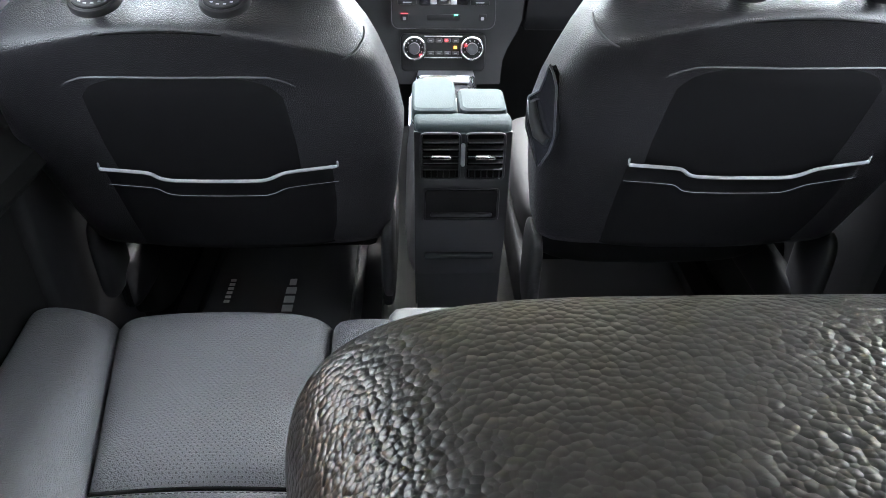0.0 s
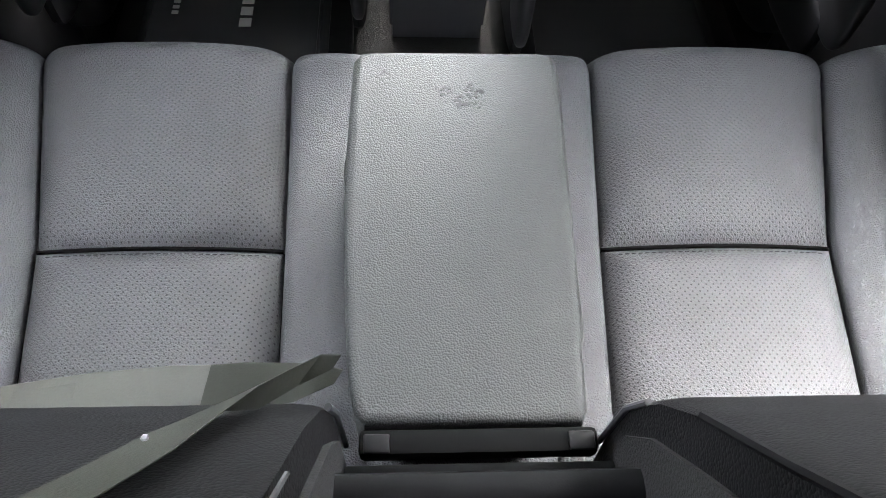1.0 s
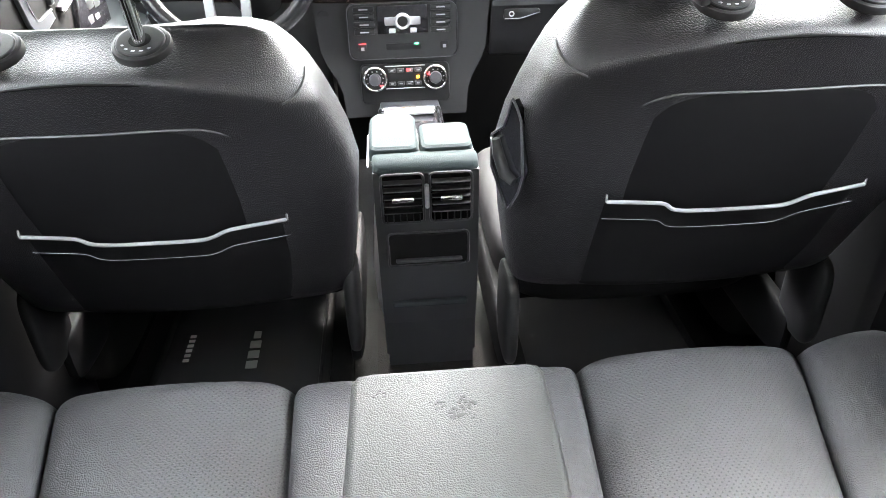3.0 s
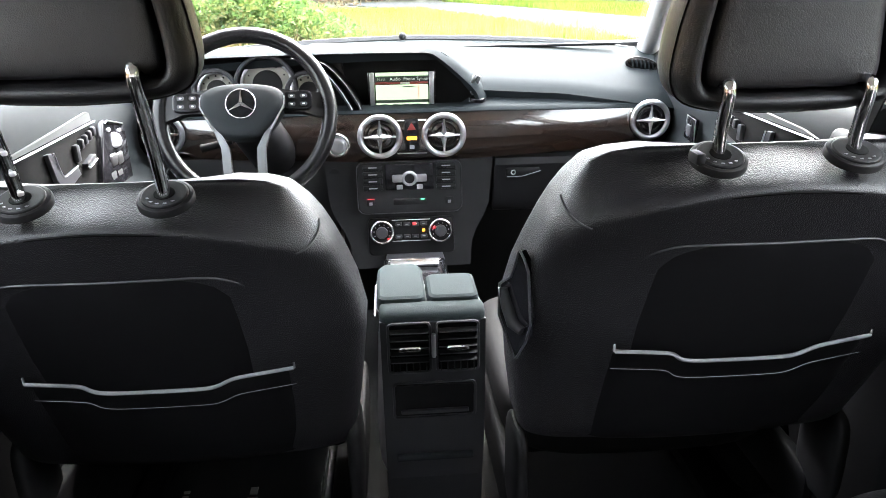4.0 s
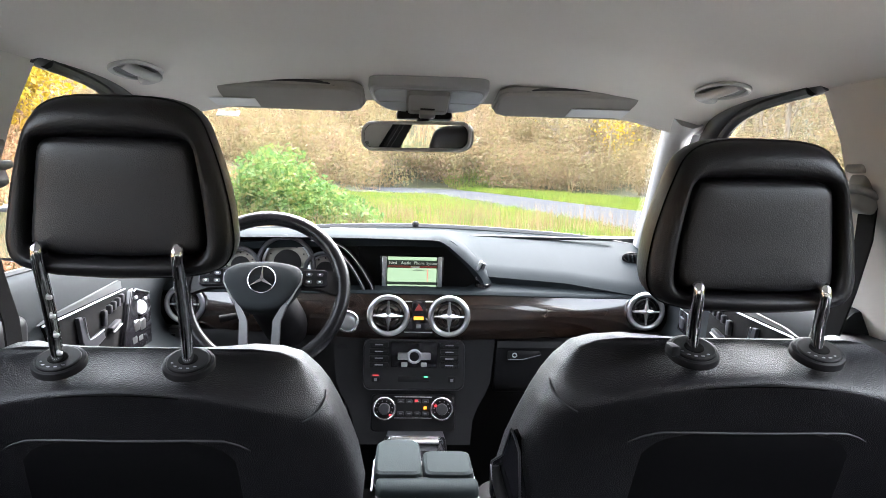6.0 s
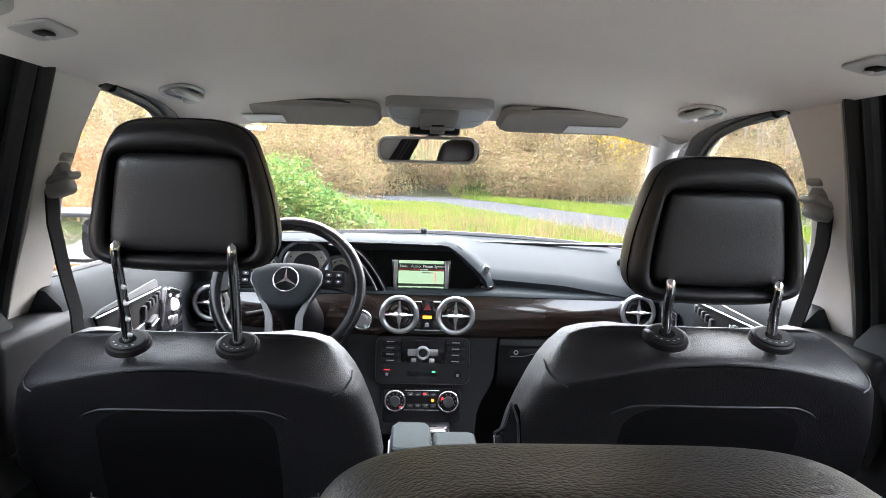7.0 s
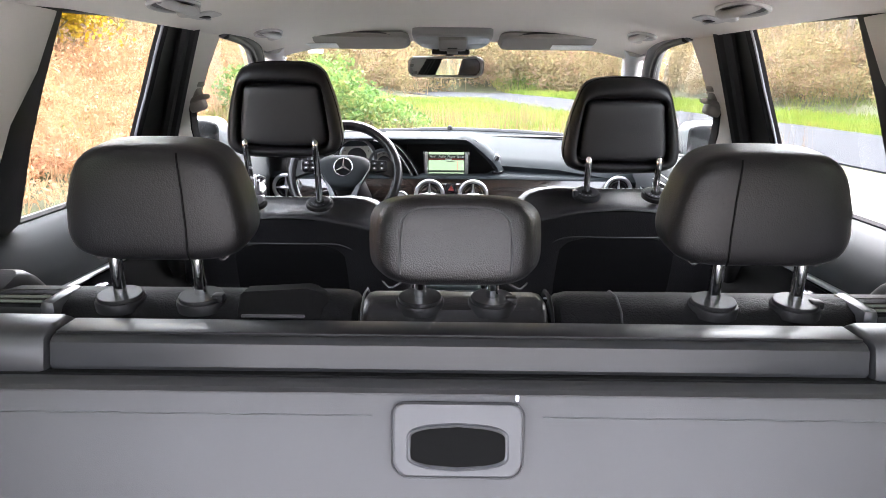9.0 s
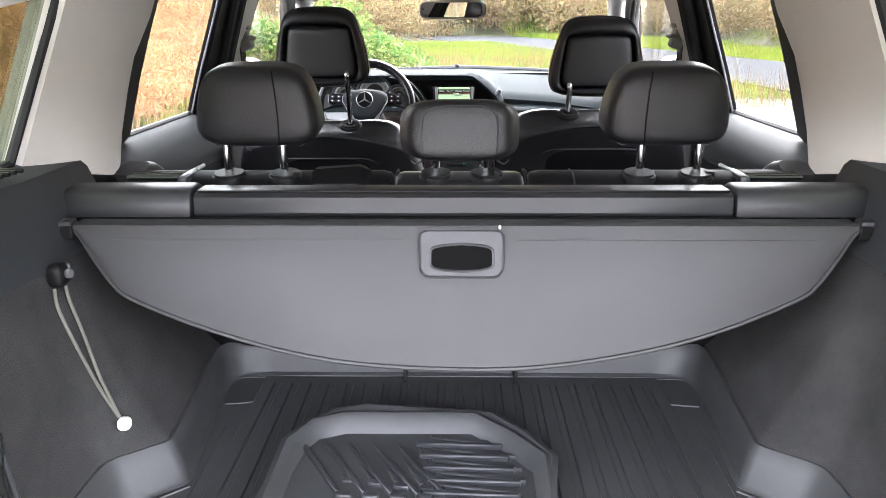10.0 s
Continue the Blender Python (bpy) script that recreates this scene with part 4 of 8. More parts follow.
def front_headrest(seat, rx, cx, cy, cz, rods_y, rods_z):
    """A tall headrest: a wide rolled border round a sunk, cushioned pad."""
    lean = turned('X', 5)
    W, H, N = 0.1275, 0.104, 112
    oc = [(p.x, p.y) for p in curve_through([(x, z, 0) for x, z in HEAD_OUT], 4)]
    pc = [(p.x, p.y) for p in curve_through([(x, z, 0) for x, z in HEAD_PAD], 4)]
    outer, inner = polar(mirrored(oc), N, -0.1), polar(mirrored(pc), N, -0.1)

    def ring(k, y, grow=1.0):
        out = []
        for (ax, az), (bx, bz) in zip(outer, inner):
            x, z = (ax + (bx - ax) * k) * grow, (az + 0.1 + (bz - az) * k) * grow - 0.1
            out.append(Vector((cx, cy, cz)) + lean @ Vector((x * W, y - 0.010 * max(0.0, -z) ** 2, z * H)))
        return out
    shell = [ring(0, 0.060, 0.45), ring(0, 0.057, 0.70), ring(0, 0.048, 0.86), ring(0, 0.034, 0.95), ring(0, 0.014, 0.99), ring(0, -0.006, 1.0), ring(0.03, -0.020), ring(0.10, -0.031),
             ring(0.22, -0.0395), ring(0.40, -0.045), ring(0.60, -0.0475), ring(0.76, -0.0465), ring(0.88, -0.0425), ring(0.95, -0.036), ring(1.0, -0.026), ring(1.03, -0.014)]
    h = part("headrest", loft(shell), LEATHER, seat, "black leather headrest with a wide rolled border")
    pad = [ring(1.0, -0.012, 0.985), ring(1.0, -0.027, 0.98), ring(1.0, -0.035, 0.962), ring(1.0, -0.0400, 0.93), ring(1.0, -0.0428, 0.88), ring(1.0, -0.0448, 0.78), ring(1.0, -0.0460, 0.60), ring(1.0, -0.0468, 0.35), ring(1.0, -0.047, 0.12)]
    part("headrest_pad", loft(pad), LEATHER_FINE, h, "smooth black pad in the back of the headrest")
    part("border_seam", tube([p + (p - Vector((cx, cy, cz))).normalized() * 0.0006 for p in ring(0.035, -0.0215)], 0.0011, 6, closed=True), SEAT_BACK, h, "stitched seam round the border")
    for s in (-1, 1):
        x = rx + s * 0.076
        end = Vector((x + (cx - rx) * 0.5, cy - 0.040, cz - 0.071))
        top = Vector((x + (cx - rx) * 0.5, cy - 0.054, cz - 0.076))
        foot = Vector((x, rods_y, rods_z - 0.02))
        mid = (top + foot) / 2 + Vector((0, 0.004, 0))
        rod = part("rod", tube(curve_through([foot, mid, top, end], 6), 0.0072, 16), CHROME, h, "chrome headrest rod")
        if s < 0 and cx < 0:
            for k in range(4):
                p = foot.lerp(top, 0.22 + 0.15 * k)
                part("notch", rbox(p + Vector((0.0065, -0.004, 0)), (0.006, 0.006, 0.005), 0.0012, 1), SATIN, rod, "bright locking notch")
        up = Vector((0, -0.36, 0.93))
        bz = part("bezel", disc((x, rods_y, rods_z - 0.004), up, 0.031, 0.009, 40, bevel=0.004), PLASTIC, h, "black plastic rod collar")
        part("bezel_plate", disc((x, rods_y - 0.0018, rods_z - 0.0015), up, 0.0255, 0.0085, 36, bevel=0.002), PLASTIC, bz)
        part("rod_hole", disc((x, rods_y - 0.0046, rods_z + 0.0056), up, 0.0115, 0.0016, 24, bevel=0.0005), BLACK, bz, "dark hole round the rod")
        for k in range(5):
            a = radians(205 + 26 * k)
            part("engraved_mark", rbox((x + 0.0185 * math.cos(a), rods_y - 0.0046 + 0.0172 * math.sin(a), rods_z + 0.0062 + 0.0066 * math.sin(a)), (0.0040, 0.0028, 0.0012), 0.0004, 1, turned('Z', math.degrees(a) + 90)), PIPING, bz)
        if s < 0 and cx > 0:
            part("release_tab", rbox((x - 0.026, rods_y - 0.006, rods_z + 0.0035), (0.011, 0.024, 0.013), 0.003), PLASTIC, bz, "black release tab")
    return h


SEAT = [  # height, half width, depth
    (0.70, 0.225, 0.06), (0.715, 0.240, 0.11), (0.74, 0.252, 0.135), (0.84, 0.268, 0.15), (0.97, 0.283, 0.16), (1.03, 0.274, 0.155), (1.07, 0.263, 0.150), (1.11, 0.249, 0.148),
    (1.135, 0.236, 0.145), (1.155, 0.221, 0.140), (1.175, 0.199, 0.134), (1.185, 0.175, 0.118), (1.192, 0.140, 0.098)]
PANEL_TOP = [(0.0, 1.092), (0.10, 1.091), (0.125, 1.086), (0.145, 1.076), (0.160, 1.060), (0.170, 1.043), (0.179, 1.003), (0.184, 0.95), (0.20, 0.93)]


def front_seat(cx, dy, dz, inner, label):
    seat = thing("front_seat", (cx, 1.3, 0.38), label, "car seat", "front seats")

    def rear_y(z):
        y = 0.905 + (1.112 - z) * 0.42
        if z < 0.74:
            y += (0.74 - z) * 1.2
        return y

    def seam_z(x):
        return 1.157 - 0.93 * x * x
    def ring_pt(z, th):
        hw, dp = lerp_table(SEAT, z)
        px, py = sgnpow(math.cos(th), 0.42), sgnpow(math.sin(th), 0.55)
        d = max(0.0, z - seam_z(0.245 * px))
        top = 1.192 - seam_z(0.245 * px)
        back = 0.97 * dp * min(1.0, d * d / (d + 0.004) / (top * top / (top + 0.004))) ** 1.5
        y = rear_y(z) + dy + back + (dp - back) * (py + 1) / 2
        return (cx + hw * px, y + (0.03 * abs(px) ** 3 if py > 0 else 0.0), z + dz)

    def row_z(k, th):
        """Rows end on the seam, then close over the shoulder."""
        sz = seam_z(0.245 * sgnpow(math.cos(th), 0.42))
        if k <= 34:
            return 0.70 + (sz - 0.70) * k / 34
        return sz + (1.192 - sz) * (1 - (1 - (k - 34) / 22) ** 1.5)
    angs = [2 * math.pi * i / 72 for i in range(72)]
    rings = [[ring_pt(row_z(k, th), th) for th in angs] for k in range(57)]
    part("backrest", loft(rings), LEATHER_SEAT, seat)

    def on_back(x, z, out=0.002):
        """A place on the rear face at x from the middle."""
        hw, dp = lerp_table(SEAT, z)
        k = min(1.0, abs(x) / hw)
        bulge = dp / 2 * (1 - (1 - k ** (1 / 0.42)) ** 0.55 if k < 1 else 1)
        return Vector((cx + x, rear_y(z) + dy + bulge - out, z + dz))
    # rear shell panel with seams
    def panel(u, v):
        x = (2 * u - 1) * 0.186
        top = lerp_table(PANEL_TOP, abs(x))[0]
        z = 0.70 + (top - 0.70) * v
        e = min(1.0, min(u, 1 - u) * 16, (1 - v) * 16)
        return on_back(x - 0.008 * (2 * u - 1) * max(0.0, 0.93 - z) / 0.23, z, 0.001 + 0.006 * math.sin(e * math.pi / 2))
    shell = part("back_panel", sheet(panel, 64, 30, thick=(0, 0.012, 0)), SEAT_BACK, seat, "smooth black panel on the seat's back")
    lip = [(-0.155, 0.929), (-0.10, 0.928), (-0.082, 0.925), (-0.066, 0.914), (-0.03, 0.911), (0.06, 0.910), (0.085, 0.913), (0.105, 0.923), (0.125, 0.927), (0.185, 0.930)]

    def pocket(u, v):
        x = -0.158 + 0.346 * u
        zt = lerp_table([(a, b) for a, b in lip], x)[0] - 0.002
        z = 0.735 + (zt - 0.735) * v
        e = min(1.0, min(u, 1 - u) * 18)
        return on_back(x + 0.010 * (1 - v) * (2 * u - 1), z, 0.008 + 0.008 * e * (0.35 + 0.65 * v) + 0.002 * math.sin(u * 9) * v)
    pk = part("map_pocket", sheet(pocket, 44, 18, thick=(0, 0.005, 0)), SEAT_BACK, seat, "black map pocket with a pale elastic edge")
    part("pocket_edge", tube(curve_through([on_back(x, z, 0.018) for x, z in lip], 5), 0.0027, 8), PIPING, pk, "pale grey piping")
    part("pocket_stitch", tube(curve_through([on_back(x, z - 0.032, 0.0185) for x, z in lip], 5), 0.0005, 5), PIPING, pk, "grey stitching")
    part("pocket_tab", rbox(on_back(0.186, 0.934, 0.016), (0.003, 0.003, 0.011), 0.001, 1), PIPING, pk)
    part("pocket_tab", rbox(on_back(-0.156, 0.934, 0.016), (0.003, 0.003, 0.011), 0.001, 1), PIPING, pk)
    # seams of the shoulder
    top = [on_back(x, seam_z(x) - 0.001, 0.001) for x in [-0.2 + 0.02 * i for i in range(21)]]
    part("seam", tube(top, 0.0016, 6), BLACK, seat, "dark sewn seam across the shoulders")
    half = [(x, z) for x, z in PANEL_TOP[:-1]] + [(0.185, 0.93)]
    low = [on_back(-x, z + 0.001, 0.0085) for x, z in reversed(half)] + [on_back(x, z + 0.001, 0.0085) for x, z in half[1:]]
    part("seam", tube(curve_through(low, 4), 0.0015, 6), SEAM, seat, "pale stitched seam round the back panel")
    for s in (-1, 1):
        c = [Vector(ring_pt(1.113 + 0.024 * k / 6, (-47 + 44 * k / 6) * math.pi / 180)) for k in range(7)]
        c = [Vector((cx + s * (p.x - cx), p.y, p.z)) + Vector((s * 0.0008, -0.0008, 0.0008)) for p in c]
        part("seam", tube(curve_through(c, 5), 0.0013, 6), SEAM, seat, "stitched seam")
        part("side_seam", tube(curve_through([on_back(s * 0.1855, 0.93, 0.008), on_back(s * 0.184, 0.86, 0.007), on_back(s * 0.181, 0.79, 0.006), on_back(s * 0.178, 0.72, 0.005)], 5), 0.0012, 6), STITCH, seat, "stitched seam")
    # cushion and its frame
    part("seat_cushion", pillow((cx, 1.47 + dy, 0.665), (0.50, 0.52, 0.13), 0.5, 0.35, 48, 24, lambda x, y, z: (x, y, z + 0.25 * x * x)), SEAT_BACK, seat)
    part("seat_frame", rbox((cx, 1.50 + dy, 0.585), (0.44, 0.36, 0.06), 0.02), PLASTIC, seat, "black plastic seat frame")
    for s in (-1, 1):
        part("side_cover", pillow((cx + s * 0.245, 1.33 + dy, 0.59), (0.03, 0.42, 0.11), 0.4, 0.5, 24, 16), SEAT_BACK, seat, "black plastic side cover")
        rail = part("seat_rail", rbox((cx + s * 0.20, 1.30 + dy, 0.415), (0.045, 0.62, 0.03), 0.004), PLASTIC, seat, "black steel seat rail")
        part("rail_foot", rbox((cx + s * 0.20, 0.985 + dy, 0.425), (0.06, 0.05, 0.05), 0.008), PLASTIC_GREY, rail)
        part("rail_bolt", disc((cx + s * 0.20, 0.958 + dy, 0.43), (0, -1, 0.3), 0.011, 0.008), SATIN, rail, "bright bolt head")
        part("rail_bolt", disc((cx + s * 0.20 + 0.02, 0.965 + dy, 0.452), (0, -1, 0.3), 0.006, 0.008), SATIN, rail, "bright bolt head")
        part("hinge_cover", pillow((cx + s * 0.25, 1.12 + dy, 0.69), (0.026, 0.11, 0.17), 0.5, 0.6, 24, 16), PLASTIC, seat, "grey plastic hinge cover")
    front_headrest(seat, cx, cx + (0.007 if cx < 0 else 0.0), 0.918 if cx < 0 else 0.912, 1.399 if cx < 0 else 1.372, 0.918 if cx < 0 else 0.866, 1.186 if cx < 0 else 1.222)
    return seat


front_seat(-0.383, 0.0, 0.0, 1, "black leather driver seat with map pocket and tall headrest")
seat_r = front_seat(0.368, -0.058, 0.036, -1, "black leather passenger seat with map pocket and side release lever")
# release lever on the inner flank of the passenger seat
fr = [(0.0070, 0.073), (0.0095, 0.077), (0.0165, 0.067), (0.0229, 0.051), (0.0240, -0.020), (0.0160, -0.046), (0.0, -0.075), (-0.0035, -0.076), (-0.0082, -0.067), (-0.0285, -0.022), (-0.0250, 0.0225), (-0.0055, 0.038), (0.0010, 0.054)]
lev_c, lev_u, lev_v = Vector((0.0865, 0.9285, 1.03)), Vector((0.62, -0.78, 0.0)).normalized(), Vector((-0.05, -0.04, 0.998)).normalized()
lev_n = Vector((-0.78, -0.62, -0.05)).normalized()
lev = part("lever_frame", tube([lev_c + lev_u * x + lev_v * y for x, y in fr], 0.0017, 8, closed=True), PLASTIC_GREY, seat_r, "grey frame of the seat release lever")
part("lever_plate", plate([(x * 0.96, y * 0.96) for x, y in fr], lev_c - lev_n * 0.012, lev_u, lev_v, 0.011), GLOSS, lev, "gloss black recess")
part("lever", tube([lev_c + lev_u * x + lev_v * y + lev_n * 0.003 for x, y in ((-0.016, 0.020), (-0.012, 0.0), (-0.002, -0.024), (0.013, -0.030))], [0.005, 0.0075, 0.008, 0.006], 12), LOWER, lev, "black release lever")
part("lever_edge", tube([lev_c + lev_u * x + lev_v * y + lev_n * 0.008 for x, y in ((-0.019, 0.022), (-0.016, 0.0), (-0.006, -0.026))], 0.0010, 6), SATIN, lev, "bright edge of the lever")

# ---- rear bench ----
bench = thing("rear_bench", (0, 0.6, 0.40), "black leather rear bench with the centre armrest folded down", "car seat")
PROF = [(0.085, 1.185), (0.10, 1.207), (0.13, 1.216), (0.165, 1.212), (0.195, 1.195), (0.222, 1.15), (0.262, 1.08), (0.31, 1.0), (0.348, 0.92), (0.366, 0.86), (0.372, 0.79), (0.362, 0.70), (0.33, 0.62),
        (0.315, 0.62), (0.292, 0.80), (0.15, 1.05)]
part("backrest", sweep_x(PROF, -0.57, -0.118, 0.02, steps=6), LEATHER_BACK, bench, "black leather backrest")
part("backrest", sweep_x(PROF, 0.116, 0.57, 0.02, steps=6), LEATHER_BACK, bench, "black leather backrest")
TOPP = [(0.085, 1.185), (0.10, 1.207), (0.13, 1.214), (0.165, 1.210), (0.195, 1.195), (0.218, 1.15), (0.235, 1.10), (0.20, 1.06), (0.13, 1.06)]
part("centre_backrest", sweep_x(TOPP, -0.114, 0.108, 0.014, steps=3), LEATHER, bench, "black leather centre backrest")
part("armrest_recess", rbox((0, 0.224, 0.92), (0.225, 0.018, 0.30), 0.006, 2, turned('X', 27)), BLACK, bench, "black plastic back of the armrest recess")
for x in (-0.112, 0.192):
    part("seam", tube([(x, y - 0.001, z + 0.0012) for y, z in PROF[:7]], 0.0015, 6), STITCH, bench, "stitched seam")
part("split_line", tube([(0.111, y - 0.001, z + 0.0) for y, z in PROF[:8]], 0.003, 6), SEAT_BACK, bench)
for s in (-1, 1):
    # shoulder bolster cover, seam and carpet edge beside the recess
    part("recess_edge", tube([(s * 0.116, 0.352, 0.90), (s * 0.115, 0.364, 0.85), (s * 0.114, 0.364, 0.76)], 0.003, 8), PLASTIC_GREY, bench, "grey plastic edge of the recess")
    part("recess_side", sweep_x([(0.232, 1.06), (0.28, 0.98), (0.325, 0.90), (0.345, 0.84), (0.345, 0.70), (0.24, 0.70)], s * 0.1125, s * 0.118, 0.001), CARPET_FLOOR, bench, "grey carpeted recess side")
    part("side_bolster", pillow((s * 0.60, 0.27, 0.93), (0.13, 0.13, 0.60), 0.5, 0.6, 28, 18, None, turned('X', 18)), LEATHER, bench, "black leather side bolster")


def cushion_z(x, y):
    z = 0.652 - 0.02 * (0.63 - y)
    if abs(x) > 0.50:
        z += 0.5 * (abs(x) - 0.50) ** 1.6
    return z


def padded(x0, x1, y0, y1, bulge, nose=False, nu=24, nv=24, edge=0.014):
    """A stuffed patch of the bench: x0, x1 may depend on y."""
    def f(u, v):
        if nose and v > 0.72:
            k = (v - 0.72) / 0.28
            a = k * math.pi / 2 * 1.05
            y = (y1 - 0.055) + 0.055 * math.sin(min(a, math.pi / 2)) + (0.01 if k > 0.9 else 0)
            drop = 0.075 * (1 - math.cos(min(a, math.pi / 2))) + 0.16 * max(0, k - 0.75) / 0.25
        else:
            y = y0 + ((y1 - 0.055 if nose else y1) - y0) * (v / 0.72 if nose else v)
            drop = 0
        a = x0(y) if callable(x0) else x0
        b = x1(y) if callable(x1) else x1
        x = a + (b - a) * u
        eu = 1 - abs(2 * u - 1) ** 9
        ev = 1 - (abs(2 * (v / 0.72 if nose else v) - 1) ** (6 if nose else 8) if not (nose and v > 0.36) else 0)
        mid = (1 - (2 * u - 1) ** 2)
        return Vector((x, y, cushion_z(x, y) + 0.06 * max(0.0, (y - 0.63)) - drop - edge + edge * min(eu, ev) + bulge * mid))
    return sheet(f, nu, nv, thick=(0, 0, -0.03))


for s in (-1, 1):
    def inner(y, s=s):
        return -0.2085 - 0.034 * (y - 0.65) if s < 0 else 0.1835 + 0.072 * (y - 0.65)

    def outer(y, s=s):
        if s < 0:
            return -(0.514 + (0.185 if y > 0.655 else 0.12) * (y - 0.655))
        return 0.488 + (0.233 if y > 0.649 else 0.11) * (y - 0.649)

    def gap_in(y, inner=inner, s=s):
        return inner(y) + s * 0.0035

    def gap_out(y, outer=outer, s=s):
        return outer(y) - s * 0.0035
    # Cushion leathers are paler than the backrest's, for light falling from above.
    part("cushion_panel", padded(gap_in, gap_out, 0.646, 0.980, 0.013, True, 48, 60, 0.026), PERF, bench, "perforated black leather seat panel, paled for the light on it")
    part("cushion_panel", padded(gap_in, gap_out, 0.36, 0.640, 0.009, False, 48, 48, 0.024), PERF, bench, "perforated black leather seat panel, paled for the light on it")
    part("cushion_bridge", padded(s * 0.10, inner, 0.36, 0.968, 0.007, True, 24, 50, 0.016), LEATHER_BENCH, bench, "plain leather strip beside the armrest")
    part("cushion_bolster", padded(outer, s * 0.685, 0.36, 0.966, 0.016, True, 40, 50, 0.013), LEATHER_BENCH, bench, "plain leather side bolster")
    x0, x1 = gap_in(0.636), gap_out(0.636)
    for k in range(2, 34):
        u = (k + 0.5) / 36
        part("panel_stitch", rbox((x0 + (x1 - x0) * u, 0.630, cushion_z(0.3, 0.630) - 0.0127 + 0.009 * (1 - (2 * u - 1) ** 2)), (0.0056, 0.0013, 0.0012), 0.0004, 1), STITCH, bench)
    # A black tube gives the groove between the panels its shade.
    part("panel_valley_shade", tube([(x0 + (x1 - x0) * k / 20, 0.643, cushion_z(0.3, 0.643) - 0.0225 + 0.009 * (1 - (k / 10 - 1) ** 2)) for k in range(21)], 0.003, 6), BLACK, bench, "black tube for the shade in the valley between the seat panels")
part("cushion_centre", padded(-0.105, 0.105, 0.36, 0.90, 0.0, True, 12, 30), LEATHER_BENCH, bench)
part("seat_base", rbox((0, 0.62, 0.52), (1.32, 0.50, 0.20), 0.02), CARPET, bench, "dark carpeted seat base")

# folded armrest
ARM = [(-0.119, 0.790), (-0.112, 0.802), (-0.095, 0.806), (0.095, 0.806), (0.110, 0.802), (0.116, 0.790), (0.115, 0.74), (0.107, 0.563), (0.1025, 0.447), (0.099, 0.436), (0.096, 0.378), (0.090, 0.366), (-0.096, 0.368), (-0.105, 0.378), (-0.110, 0.40), (-0.114, 0.44), (-0.120, 0.533), (-0.123, 0.633)]


def slab(outline, z0, z1, r, steps=5):
    """An outline (x, y) raised from z0 to z1, its upper edge rounded evenly by r."""
    n = len(outline)
    area = sum(outline[i][0] * outline[(i + 1) % n][1] - outline[(i + 1) % n][0] * outline[i][1] for i in range(n))
    inward = []
    for i in range(n):
        a, b, c = Vector(outline[i - 1]), Vector(outline[i]), Vector(outline[(i + 1) % n])
        t = ((b - a).normalized() + (c - b).normalized()).normalized()
        inward.append(Vector((-t.y, t.x)) if area > 0 else Vector((t.y, -t.x)))
    rings = [[(x, y, z0) for x, y in outline]]
    for k in range(steps + 1):
        a = math.pi / 2 * k / steps
        d, z = r * (1 - math.cos(a)), z1 - r + r * math.sin(a)
        rings.append([(x + m.x * d, y + m.y * d, z) for (x, y), m in zip(outline, inward)])
    return loft(rings)


arm = part("armrest", slab(ARM, 0.735, 0.810, 0.010), LEATHER_ARM, bench, "scuffed leather armrest, folded down, greyed for the light on it")
part("armrest_underside", plate([(x * 0.97, 0.59 + (y - 0.59) * 0.97) for x, y in ARM], (0, 0, 0.675), (1, 0, 0), (0, 1, 0), 0.066, 0.004), PLASTIC, arm, "black plastic underside")
part("side_seam", tube([(-0.1165, 0.79, 0.775), (-0.121, 0.64, 0.772), (-0.115, 0.47, 0.775)], 0.0022, 6), STITCH, arm)
part("side_tear", pillow((-0.121, 0.655, 0.775), (0.010, 0.05, 0.022), 0.8, 0.8, 14, 10), SEAT_BACK, arm, "dark torn seam")
rng = random.Random(5)
for cx, cy, r, k in ((0.016, 0.742, 0.010, 16), (0.004, 0.725, 0.010, 14), (-0.018, 0.742, 0.009, 9), (0.020, 0.722, 0.006, 6), (-0.085, 0.765, 0.008, 5), (-0.1, 0.522, 0.006, 5), (-0.008, 0.458, 0.003, 2), (0.026, 0.448, 0.003, 2), (0.045, 0.69, 0.003, 2)):
    for i in range(k):
        a = rng.uniform(0, 6.28)
        q = r * math.sqrt(rng.random())
        o = [(cx + q * math.cos(a) + rng.uniform(0.4, 1) * 0.30 * r * math.cos(t), cy + q * math.sin(a) + rng.uniform(0.4, 1) * 0.30 * r * math.sin(t)) for t in [j * 2 * math.pi / 7 for j in range(7)]]
        part("scuff", plate(o, (0, 0, 0.8099), (1, 0, 0), (0, 1, 0), 0.0005, 0), STAIN, arm, "dark worn scuff")
hinge = part("armrest_hinge", rbox((0, 0.352, 0.80), (0.200, 0.022, 0.022), 0.005), BLACK, arm, "black hinge bar")
for x in (-0.085, 0.085):
    part("hinge_clip", rbox((x, 0.350, 0.812), (0.022, 0.016, 0.005), 0.002), PLASTIC, hinge)
part("hinge_plate", rbox((0, 0.328, 0.775), (0.222, 0.012, 0.07), 0.003), BLACK, arm, "black plate behind the hinge")

# rear headrests


